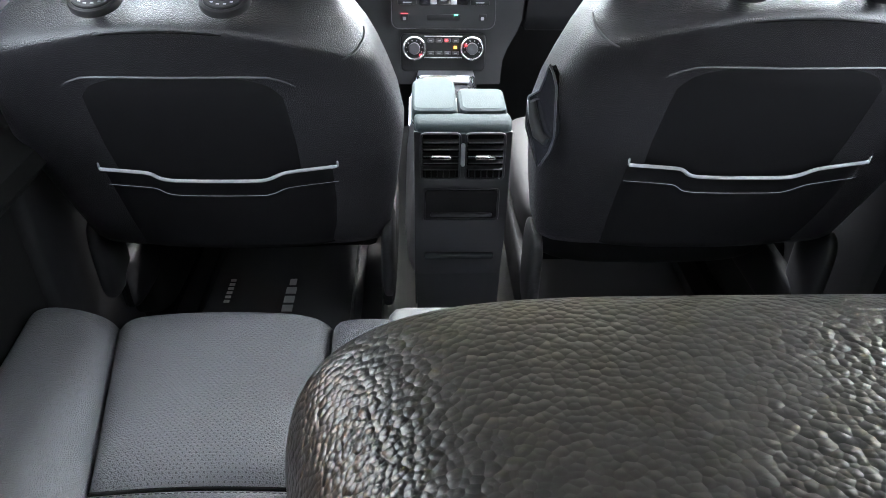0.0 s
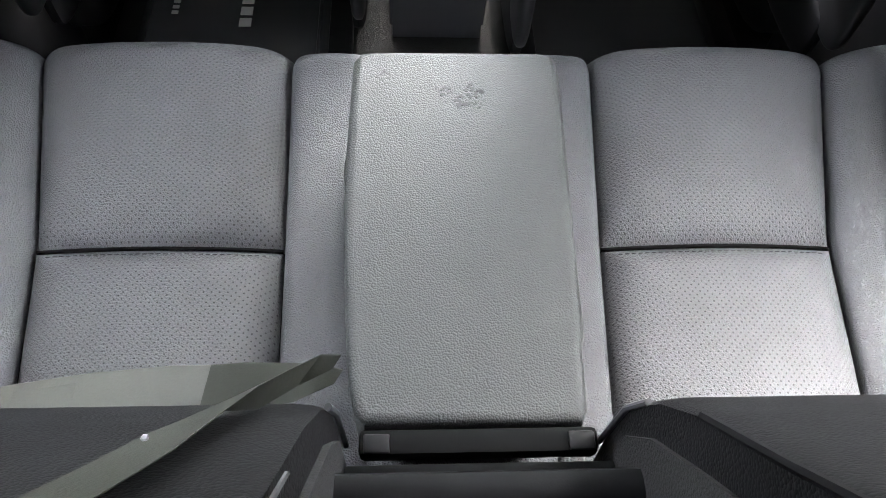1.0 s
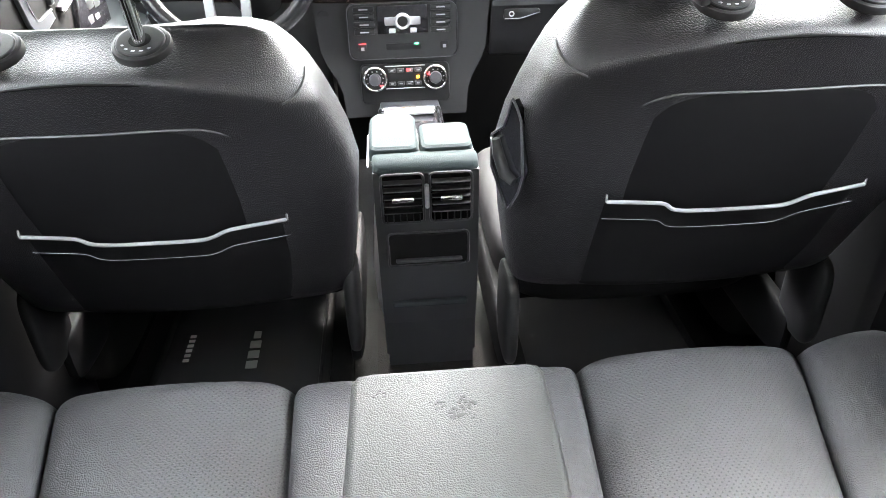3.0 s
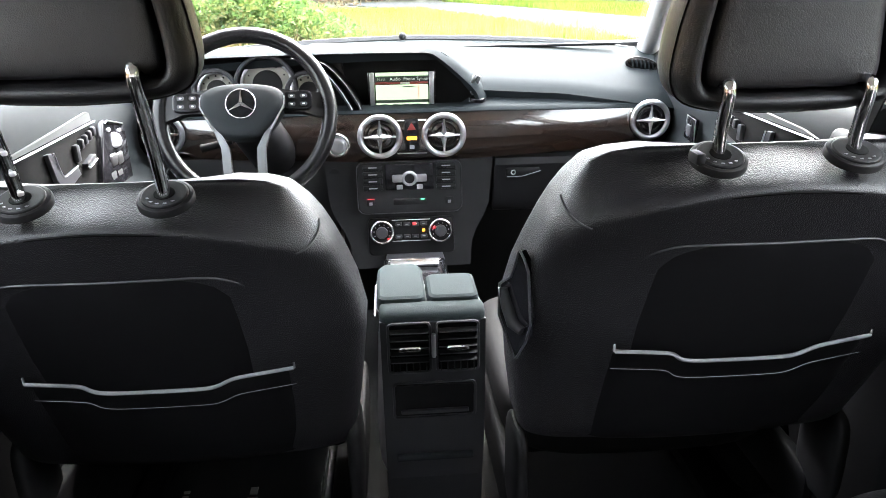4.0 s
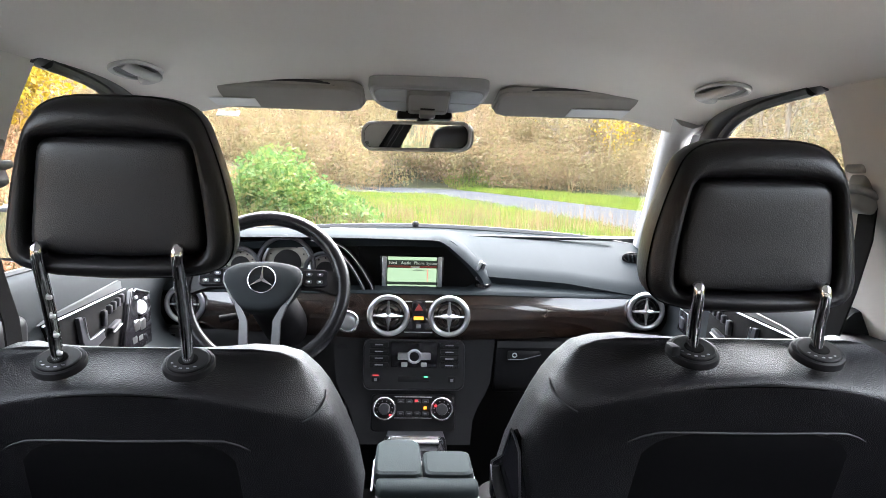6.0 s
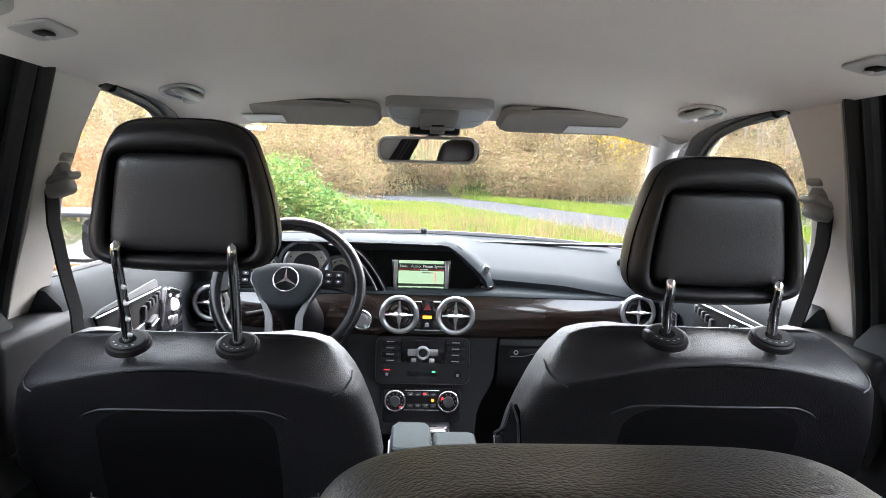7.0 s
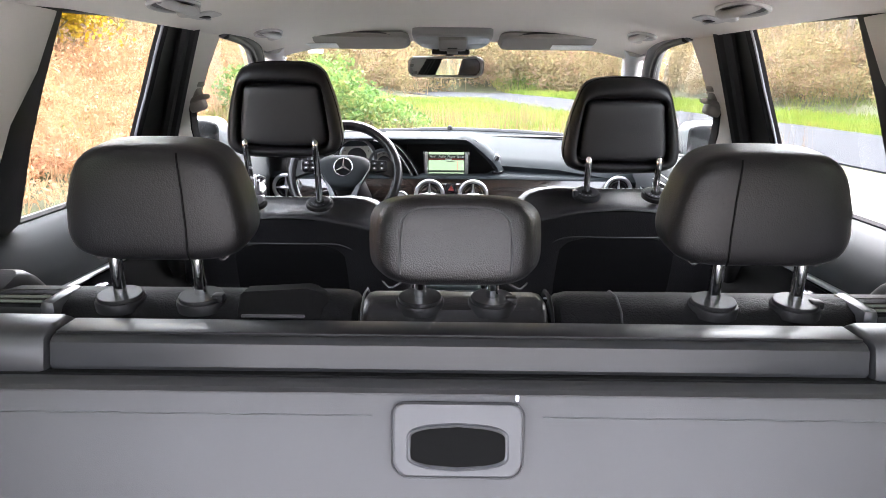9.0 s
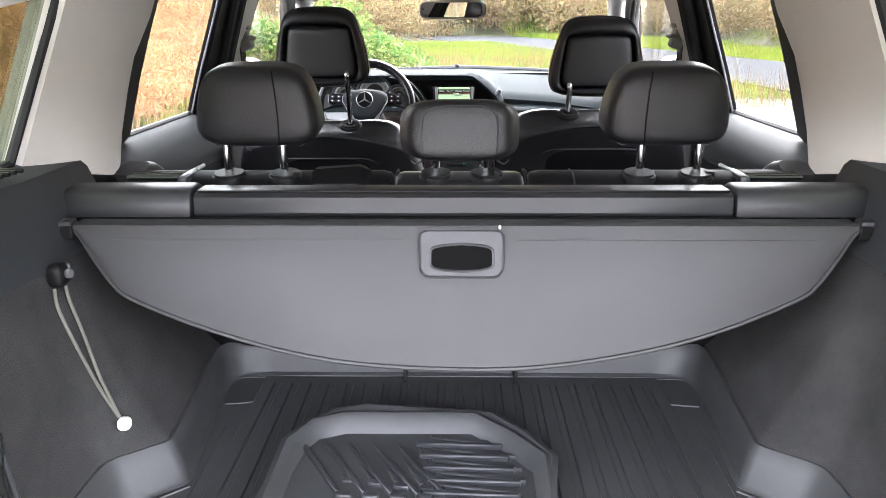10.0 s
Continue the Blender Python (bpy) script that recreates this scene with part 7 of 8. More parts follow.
fm2 = thing("floor_mat", (0.40, 1.20, 0.39), "plain black rubber floor mat under the passenger seat", "floor mat")
part("mat_sheet", plate(rounded_rect(0.42, 0.62, 0.05, 6), (0.40, 1.30, 0.383), (1, 0, 0), (0, 1, 0), 0.010, 0.003), RUBBER, fm2)
for s in (-1, 1):
    fm3 = thing("floor_mat", (s * 0.40, 1.0, 0.384), "black carpet floor mat in the rear footwell", "floor mat")
    part("mat_sheet", plate(rounded_rect(0.44, 0.34, 0.04, 6), (s * 0.41, 0.98, 0.381), (1, 0, 0), (0, 1, 0), 0.006, 0.002), CARPET, fm3)

# ---- load space ----
cov = thing("load_cover", (0, 0, 1.0), "grey roller load cover with hanging end flap behind the rear seat", "load cover")
BARP = [(-0.004, 1.172), (-0.008, 1.178), (-0.004, 1.202), (0.004, 1.207), (0.045, 1.209), (0.056, 1.204), (0.058, 1.18), (0.05, 1.168)]
bar = part("housing", sweep_x(BARP, -0.4255, 0.4255, 0.002, steps=4), BARGREY, cov, "dark grey roller housing")
part("housing_top", rbox((0, 0.0265, 1.2095), (0.845, 0.042, 0.004), 0.0015), BARTOP, bar, "glossy black top strip")
CAPP = [(-0.010, 1.168), (-0.013, 1.176), (-0.006, 1.206), (0.004, 1.213), (0.045, 1.216), (0.060, 1.208), (0.062, 1.18), (0.05, 1.164)]
for s in (-1, 1):
    cp = part("end_cap", sweep_x(CAPP, s * 0.4285, s * 0.66, 0.006, steps=2), BARGREY, cov, "dark grey end piece of the housing")
    part("pin", rbox((s * 0.622, -0.034, 1.166), (0.034, 0.026, 0.018), 0.005, 2), PLASTIC_GREY, cov, "grey guide pin")
    part("pin_tip", rbox((s * 0.612, -0.048, 1.157), (0.02, 0.006, 0.022), 0.002, 1), PLASTIC, cov)
# The slot is blackened to carry the shadow below the housing.
part("housing_slot_shadow", rbox((0, -0.006, 1.167), (1.23, 0.014, 0.012), 0.003), BLACK, cov, "slot under the housing, blackened for the shadow there")


def flap_edge(x):
    """Height of the flap's lower edge."""
    a = min(1.0, abs(x) / 0.605)
    return 0.960 + 0.105 * (a / 0.86) ** 2.2 if a < 0.86 else 1.065 + 0.105 * ((a - 0.86) / 0.14) ** 1.25


def flap(u, v):
    x = -0.605 + 1.21 * u
    zt = 1.168
    z = zt + (min(flap_edge(x), zt - 0.004) - zt) * v
    y = -0.042 - 0.36 * (1.168 - z) - 0.004 * math.sin(math.pi * v) - 0.0012 * math.sin(x * 22) * v
    return Vector((x, y, z))


fp_ = part("end_flap", sheet(flap, 96, 24, thick=(0, 0.006, 0.002)), COVER, cov, "grey vinyl end flap with a curved lower edge")
part("flap_hem", tube([flap(i / 80, 1.0) + Vector((0, 0, 0.001)) for i in range(81)], 0.0035, 6), COVER, fp_, "rolled hem")
for a, b in ((0.02, 0.43), (0.57, 0.98)):
    part("flap_stitch", tube([Vector((-0.605 + 1.21 * (a + (b - a) * k / 20), -0.042 - 0.36 * 0.0205 - 0.0022, 1.1475)) for k in range(21)], 0.0007, 5), GRIP, fp_)
part("cover_web", sheet(lambda u, v: Vector((-0.60 + 1.2 * u, -0.004 - 0.040 * v, 1.168 + 0.003 * math.sin(math.pi * v))), 10, 6, thick=(0, 0, -0.002)), COVER, cov, "grey cover cloth")
gdir = Vector((0, -0.34, -0.94)).normalized()
gout = rounded_rect(0.128, 0.066, 0.012, 6)
gout = [(x * (1.0 if y > 0 else 0.985), y if y > -0.01 else y - 0.013 * (1 - (x / 0.064) ** 2)) for x, y in gout]
grip = part("grip", plate(gout, Vector((0, -0.062, 1.131)), (1, 0, 0), -gdir, 0.007, 0.003), GRIP, cov, "grey pull handle plate")
part("grip_gap", tube([Vector((0, -0.0630, 1.1305)) + Vector((1, 0, 0)) * x * 1.012 - gdir * y * 1.02 for x, y in gout], 0.0011, 6, closed=True), SEAL, grip, "dark gap round the handle plate")
# a lens-shaped opening, bowed above and below
ghole = []
for k in range(48):
    a = 2 * math.pi * k / 48
    x = 0.0470 * sgnpow(math.cos(a), 0.28)
    ghole.append((x, 0.0165 * sgnpow(math.sin(a), 0.30) * (1.22 - 0.34 * (x / 0.0470) ** 2) - 0.004))
# Opening drawn as a black plate, its inner shade in the colour.
part("grip_hole_shade", plate(ghole, Vector((0, -0.0686, 1.1285)), (1, 0, 0), -gdir, 0.0018), BLACK, grip, "black plate for the shade in the handle opening")
part("grip_rim", tube([Vector((0, -0.0690, 1.1285)) + Vector((1, 0, 0)) * x * 1.02 - gdir * (y + 0.004) * 1.05 + gdir * 0.004 for x, y in ghole], 0.0026, 8, closed=True), PLASTIC_GREY, grip, "dark rounded lip of the opening")
part("grip_tab", rbox((0.058, -0.052, 1.168), (0.004, 0.004, 0.006), 0.001, 1), LABEL, grip, "small pale tab")

# rubber load tray
tray = thing("load_tray", (0, -0.25, 0.71), "black rubber load tray with ribs and raised edges", "load tray")
wall = [((0.0, 0.268), (0.0, 0.294)), ((0.40, 0.268), (0.40, 0.294)), ((0.455, 0.263), (0.462, 0.290)), ((0.476, 0.245), (0.496, 0.280)), ((0.482, 0.215), (0.508, 0.255)), ((0.478, 0.16), (0.500, 0.16)), ((0.466, 0.05), (0.487, 0.05)),
        ((0.451, -0.085), (0.475, -0.080)), ((0.450, -0.102), (0.476, -0.088)), ((0.456, -0.112), (0.484, -0.098)), ((0.512, -0.158), (0.541, -0.139)), ((0.524, -0.172), (0.553, -0.155)), ((0.530, -0.20), (0.558, -0.19)), ((0.535, -0.30), (0.563, -0.30)), ((0.545, -0.72), (0.570, -0.72))]
wall = [((-a[0], a[1]), (-b[0], b[1])) for a, b in reversed(wall[1:])] + wall
FLOOR_Z = 0.746
part("tray_floor", plate([a for a, b in reversed(wall)], (0, 0, 0.711), (1, 0, 0), (0, 1, 0), FLOOR_Z - 0.711), RUBBER, tray)
rings = []
for (fx, fy), (rx, ry) in wall:
    back = max(0.0, -0.15 - ry)
    top = FLOOR_Z + 0.069 - 0.03 * min(1.0, back / 0.4)
    o = Vector((rx - fx, ry - fy, 0)).normalized()
    rings.append([Vector((fx, fy, 0.712)), Vector((fx, fy, FLOOR_Z + 0.001)) - o * 0.004, Vector((fx, fy, FLOOR_Z + 0.006)) + o * 0.004, Vector((fx, fy, 0)).lerp(Vector((rx, ry, 0)), 0.55) + Vector((0, 0, FLOOR_Z + 0.7 * (top - FLOOR_Z))),
                  Vector((rx, ry, top - 0.005)) - o * 0.004, Vector((rx, ry, top)), Vector((rx, ry, top)) + o * 0.006, Vector((rx, ry, 0.712)) + o * 0.006])
part("tray_wall", loft(rings), RUBBER, tray, "raised wall round the tray, stepping out behind the wheel arches")
for s in (-1, 1):
    part("moulded_line", tube(curve_through([(s * 0.464, 0.144, FLOOR_Z + 0.001), (s * 0.421, 0.150, FLOOR_Z + 0.001), (s * 0.402, 0.160, FLOOR_Z + 0.001), (s * 0.395, 0.176, FLOOR_Z + 0.001)], 5), 0.0022, 6), RUBBER, tray)
    part("moulded_line", tube([(s * 0.475, 0.253, FLOOR_Z + 0.002), (s * 0.412, 0.254, FLOOR_Z + 0.002)], 0.0016, 6), GRIP, tray)
    part("moulded_line", tube(curve_through([(s * 0.505, -0.172, FLOOR_Z + 0.001), (s * 0.475, -0.145, FLOOR_Z + 0.001), (s * 0.442, -0.118, FLOOR_Z + 0.001)], 4), 0.002, 6), GRIP, tray)
    part("side_groove", tube([(s * 0.440, 0.07, FLOOR_Z), (s * 0.436, -0.13, FLOOR_Z), (s * 0.45, -0.40, FLOOR_Z)], 0.0022, 6), RUBBER, tray)
part("moulded_line", tube([(-0.392, 0.262, FLOOR_Z + 0.002), (0.382, 0.262, FLOOR_Z + 0.002)], 0.0016, 6), GRIP, tray, "pale edge line of the tray step")
for i in range(22):
    part("rib", rbox((-0.399 + 0.038 * i, -0.20, FLOOR_Z + 0.001), (0.026, 0.86, 0.006), 0.002, 1), RUBBER, tray)

# loose rubber foot mats lying in the tray


def foot_mat(name_label, m, flip):
    """A deep-edged rubber foot mat with slanting drain ribs, about 0.44 by 0.6 m."""
    mat = thing("rubber_foot_mat", (0, 0, 0), name_label, "foot mat", "loose foot mats")
    out = [(-0.215, -0.30), (-0.215, 0.12), (-0.185, 0.18), (-0.13, 0.205), (0.10, 0.215), (0.165, 0.16), (0.215, 0.10), (0.215, -0.30)]
    part("mat_floor", plate(out, (0, 0, 0.0), (1, 0, 0), (0, 1, 0), 0.006), RUBBER, mat)
    rr = []
    n = len(out)
    for i in range(n):
        a, b, c = Vector(out[(i - 1) % n]), Vector(out[i]), Vector(out[(i + 1) % n])
        t = ((b - a).normalized() + (c - b).normalized()).normalized()
        nn = Vector((t.y, -t.x))
        rr.append([(b.x + nn.x * d, b.y + nn.y * d, z) for d, z in ((-0.010, 0.004), (0.020, 0.006), (0.007, 0.034), (0.0, 0.038), (-0.010, 0.035))])
    bm = bmesh.new()
    vs = [[bm.verts.new(p) for p in r] for r in rr]
    for i in range(n):
        for j in range(5):
            bm.faces.new((vs[i][j], vs[(i + 1) % n][j], vs[(i + 1) % n][(j + 1) % 5], vs[i][(j + 1) % 5]))
    part("mat_edge", bm, RUBBER, mat, "raised rubber edge")
    for k in range(6):
        y = 0.155 - 0.032 * k
        part("drain_rib", rbox((0.075 + 0.008 * k - 0.012 * (k > 3), y, 0.011), (0.15, 0.010, 0.010), 0.002, 1), PLASTIC_GREY, mat)
    for k in range(5):
        x = -0.155 + 0.042 * k
        part("drain_rib", rbox((x + 0.0, 0.085, 0.010), (0.009, 0.15, 0.009), 0.002, 1, turned('Z', 34)), PLASTIC_GREY, mat)
        part("rib_block", rbox((x + 0.052, 0.012, 0.012), (0.026, 0.012, 0.012), 0.002, 1), PLASTIC_GREY, mat)
    for k in range(6):
        part("drain_rib", rbox((-0.02, -0.05 - 0.035 * k, 0.010), (0.30, 0.010, 0.009), 0.002, 1), PLASTIC_GREY, mat)
    mat.matrix_basis = m
    return mat


fmat = foot_mat("black rubber foot mat with slanting ribs lying in the load tray", pose(-0.080, -0.182, 0.755, 2, 1, -1), 1)
copy_thing(fmat, pose(-0.078, -0.152, 0.7515, 0.5, 0, -9))

# elastic strap on the side wall
st_ = thing("elastic_strap", (-0.60, -0.14, 1.0), "grey elastic strap with white end knob on the side wall", "strap")
part("strap_hook", pillow((-0.596, -0.118, 1.113), (0.026, 0.030, 0.036), 0.6, 0.6, 20, 14), PLASTIC, st_, "black strap hook")
part("hook_plate", pillow((-0.590, -0.104, 1.114), (0.020, 0.012, 0.030), 0.7, 0.7, 16, 12), PLASTIC_GREY, st_, "grey hook plate")
part("hook_pin", disc((-0.582, -0.116, 1.115), (1, -0.3, 0), 0.007, 0.006), SATIN, st_)
for line in ([(-0.594, -0.136, 1.098), (-0.590, -0.142, 1.07), (-0.577, -0.139, 1.015), (-0.556, -0.130, 0.934), (-0.536, -0.1235, 0.878)], [(-0.592, -0.110, 1.098), (-0.588, -0.113, 1.07), (-0.572, -0.120, 1.02), (-0.556, -0.1245, 0.952), (-0.536, -0.1215, 0.877)]):
    part("cord", tube(curve_through(line, 6), 0.0026, 8), CORD, st_, "grey elastic cord")
part("end_knob", pillow((-0.530, -0.122, 0.866), (0.020, 0.022, 0.021), 0.75, 0.75, 18, 14), WHITE, st_, "white plastic knob")
net = thing("side_net", (-0.59, -0.34, 0.80), "black mesh net pocket on the load side wall", "net pocket")
NET_Y = [-0.340 - 0.022 * k for k in range(20)]
bm = bmesh.new()
for k in range(18):
    for a, b in ((k, k + 2), (k + 2, k)):
        pts = []
        for j in range(9):
            z = 0.80 + 0.185 * j / 8
            y = NET_Y[a] + (NET_Y[min(19, b)] - NET_Y[a]) * j / 8
            wob = 0.004 * math.sin(j * 1.9 + k)
            pts.append((-(rim_x(y) + (0.612 - rim_x(y)) * 0.5 * max(0.0, (z - 0.815) / 0.315)) + 0.006, y + wob, z))
        tube(pts, 0.0014, 4, bm=bm)
part("net_mesh", bm, WEB_BLACK, net)
part("net_edge", tube([(-0.580, y, 0.988) for y in NET_Y], 0.004, 8), PLASTIC_GREY, net, "grey upper edge of the net")
part("net_edge", tube([(-0.580, -0.340, 0.988), (-0.566, -0.342, 0.90), (-0.556, -0.344, 0.80)], 0.0035, 8), PLASTIC_GREY, net, "grey front edge of the net")

# ---- outside ----


def height(x, y):
    """Gentle ground, rising on the left and behind the road."""
    z = 0.0
    l = max(0.0, -x - 3.2)
    z += 0.20 * l if l < 30 else 6.0 + 0.12 * (l - 30)
    # bank behind the road
    far = road_far(x, y)
    if far > 6:
        z = max(z, min(22.0, 0.42 * (far - 6)))
    # hillside far ahead
    z = max(z, min(34.0, 0.36 * (y - 62 + 0.15 * x)))
    # unseen rise added behind the car, blocking low sky light
    z = max(z, min(7.0, 0.4 * (-15 - y)))
    return z


def road_mid(y):
    """x of the road's middle line."""
    tab = [(-200, 14), (-20, 10.6), (5, 9.9), (15, 9.2), (22, 8.3), (30, 6.6), (38, 4.6), (48, 2.2), (60, -1.5), (75, -7.5), (95, -17), (130, -40), (200, -90)]
    for a, b in zip(tab, tab[1:]):
        if y <= b[0]:
            k = (y - a[0]) / (b[0] - a[0])
            return a[1] + (b[1] - a[1]) * k
    return tab[-1][1]


def road_wide(y):
    """How much wider the road grows towards the bend."""
    return min(4.0, max(0.0, 0.085 * (y - 18)))


def road_far(x, y):
    """How far a place lies beyond the road's far edge, roughly square to it."""
    d = x - (road_mid(y) + 2.4 + road_wide(y))
    slope = (road_mid(y + 2) - road_mid(y - 2)) / 4
    return d / math.sqrt(1 + slope * slope)


bm = bmesh.new()
xs = [-400, -200, -100, -70, -50] + [-40 + 1.6 * i for i in range(60)] + [58, 64, 75, 90, 130, 200, 400]
ys = [-400, -200, -100, -60, -40, -30, -25, -20, -15] + [-12 + 2.0 * i for i in range(58)] + [108, 115, 130, 160, 200, 400]
vs = [[bm.verts.new((x, y, height(x, y) - 0.02)) for y in ys] for x in xs]
for i in range(len(xs) - 1):
    for j in range(len(ys) - 1):
        bm.faces.new((vs[i][j], vs[i + 1][j], vs[i + 1][j + 1], vs[i][j + 1]))
solid("ground", bm, GROUND, "grassy autumn ground with fallen leaves", "ground", "structure")
rings = []
for k in range(92):
    y = -60 + k * 1.5
    x = road_mid(y)
    sl = (road_mid(y + 2) - road_mid(y - 2)) / 4
    n = Vector((1, -sl, 0)).normalized()
    p = Vector((x, y, 0.0))
    w = 2.5 + road_wide(y)
    rings.append([p - n * 2.5 + Vector((0, 0, 0.012)), p + Vector((0, 0, 0.04)), p + n * w + Vector((0, 0, 0.012)), p + n * w + Vector((0, 0, -0.1)), p - n * 2.5 + Vector((0, 0, -0.1))])
solid("road", loft(rings), ASPHALT, "grey asphalt country road", "road", "structure")
gx = [(-4.5, -13), (-2.6, 0), (-2.6, 4), (-2.2, 9), (0.5, 13.2), (4.0, 12.6), (5.6, 10.2), (7.3, 8), (7.9, 0), (8.4, -13)]
solid("pavement", plate(gx, (0, 0, -0.05), (1, 0, 0), (0, 1, 0), 0.056), GRAVEL, "pale gravel lay-by beside the road", "lay-by", "structure")

# grass, weeds, bush, woods: many small blades and leaves


def blades(name, spots, hmin, hmax, wide, material, label, category, seed, lean=0.35):
    g = np.random.default_rng(seed)
    n = len(spots)
    p = np.array(spots)
    h = g.uniform(hmin, hmax, n)
    a = g.uniform(0, 6.283, n)
    ln = g.uniform(0, lean, n) * h
    b = g.uniform(0, 6.283, n)
    w = wide * g.uniform(0.6, 1.4, n)
    dx, dy = np.cos(a) * w, np.sin(a) * w
    v = np.empty((n, 3, 3))
    v[:, 0] = p - np.stack([dx, dy, 0 * dx], 1)
    v[:, 1] = p + np.stack([dx, dy, 0 * dx], 1)
    v[:, 2] = p + np.stack([np.cos(b) * ln, np.sin(b) * ln, h], 1)
    me = bpy.data.meshes.new(name)
    me.from_pydata(v.reshape(-1, 3).tolist(), [], np.arange(3 * n).reshape(-1, 3).tolist())
    me.materials.append(material)
    return tagged(new(name, me), label, category, "", "stuff")


def leaves(name, centres, size, material, label, category, seed, kind="stuff", squash=0.6):
    """A cloud of small folded leaves at given places."""
    g = np.random.default_rng(seed)
    c = np.array(centres)
    n = len(c)
    a = g.normal(size=(n, 3))
    a /= np.linalg.norm(a, axis=1)[:, None]
    b = g.normal(size=(n, 3))
    b -= (b * a).sum(1)[:, None] * a
    b /= np.linalg.norm(b, axis=1)[:, None]
    s = (size * g.uniform(0.5, 1.5, n))[:, None]
    v = np.empty((n, 4, 3))
    v[:, 0] = c - a * s
    v[:, 1] = c + b * s * squash
    v[:, 2] = c + a * s
    v[:, 3] = c - b * s * squash
    me = bpy.data.meshes.new(name)
    me.from_pydata(v.reshape(-1, 3).tolist(), [], np.arange(4 * n).reshape(-1, 4).tolist())
    me.materials.append(material)
    return me


g = np.random.default_rng(21)
spots = []
while len(spots) < 110000:
    x, y = g.uniform(-9, 14), g.uniform(8.0, 46)
    if g.random() > (12 / y) ** 0.7:
        continue
    f = road_far(x, y)
    if -5.2 < f < 0.1:
        continue
    if -2.6 < x < 7.6 and y < 13.4 - 0.1 * x:
        continue
    spots.append((x, y, height(x, y) - 0.03))
blades("grass", spots, 0.06, 0.26, 0.011, GRASS, "uneven green and yellow verge grass", "grass", 1)
spots = []
while len(spots) < 22000:
    x, y = g.uniform(6, 40), g.uniform(-6, 40)
    f = road_far(x, y)
    if 0.2 < f < 8:
        spots.append((x, y, height(x, y) - 0.03))
blades("grass", spots, 0.1, 0.3, 0.016, GRASS, "green grass beyond the road", "grass", 2)
spots = []
while len(spots) < 15000:
    x, y = g.uniform(-6, 24), g.uniform(38, 66)
    if 0.1 < road_far(x, y) < 6:
        spots.append((x, y, height(x, y) - 0.03))
blades("grass", spots, 0.15, 0.45, 0.03, GRASS, "green grass along the far side of the bend", "grass", 6)
spots = []
while len(spots) < 3400:
    x, y = g.uniform(-6, 7), g.uniform(11.5, 24)
    f = road_far(x, y)
    if f > -5.6:
        continue
    if math.sin(x * 1.7 + y) + math.sin(y * 0.9 - x * 0.6) < 0.1:
        continue
    spots.append((x, y, 0))
blades("dry_weeds", spots, 0.25, 0.85, 0.007, WEED, "brown dry weed stalks in the verge", "weeds", 3, 0.3)
spots = []
while len(spots) < 40000:
    y = g.uniform(-10, 40)
    x = -g.uniform(3.0, 26)
    spots.append((x, y, height(x, y)))
blades("dry_weeds", spots, 0.15, 0.8, 0.010, WEED, "brown dry grass and bracken on the bank", "weeds", 4, 0.7)


def bush(cx, cy, w, h, n, material, label, seed):
    g = np.random.default_rng(seed)
    pts = []
    blobs = [(g.uniform(-0.5, 0.5) * w, g.uniform(-0.4, 0.4) * w, g.uniform(0.25, 0.75) * h, g.uniform(0.18, 0.34) * w) for _ in range(14)]
    for _ in range(n):
        bx, by, bz, br = blobs[g.integers(len(blobs))]
        d = g.normal(size=3)
        d /= np.linalg.norm(d)
        r = br * g.uniform(0.7, 1.05)
        z = bz + d[2] * r * 0.9
        if z > 0.03:
            pts.append((d[0] * r + bx, d[1] * r + by, z))
    t = thing("bush", (cx, cy, height(cx, cy)), label, "bush")
    lf = new("foliage", leaves("foliage", pts, 0.055, material, label, "bush", seed))
    lf.parent = t
    lf["kind"] = "stuff"
    bm = bmesh.new()
    for k in range(7):
        a = g.uniform(0, 6.28)
        tube([(0.1 * math.cos(a), 0.1 * math.sin(a), -0.05), (0.3 * w * math.cos(a) * 0.5, 0.3 * w * math.sin(a) * 0.5, 0.4 * h), (0.4 * w * math.cos(a), 0.4 * w * math.sin(a), 0.75 * h)], [0.02, 0.013, 0.005], 5, bm=bm)
    st = new("stem", mesh_of("stem", bm, BARK))
    st.parent = t
    return t


bush(-3.9, 17.2, 2.5, 1.55, 8000, BUSH, "dense green leafy bush at the edge of the lay-by", 31)
bush(-2.7, 16.8, 2.3, 1.05, 6500, BUSH, "low green bramble bush with yellow leaves", 32)
bush(-1.6, 16.5, 1.9, 0.60, 3600, BUSH, "low spreading green bramble", 33)


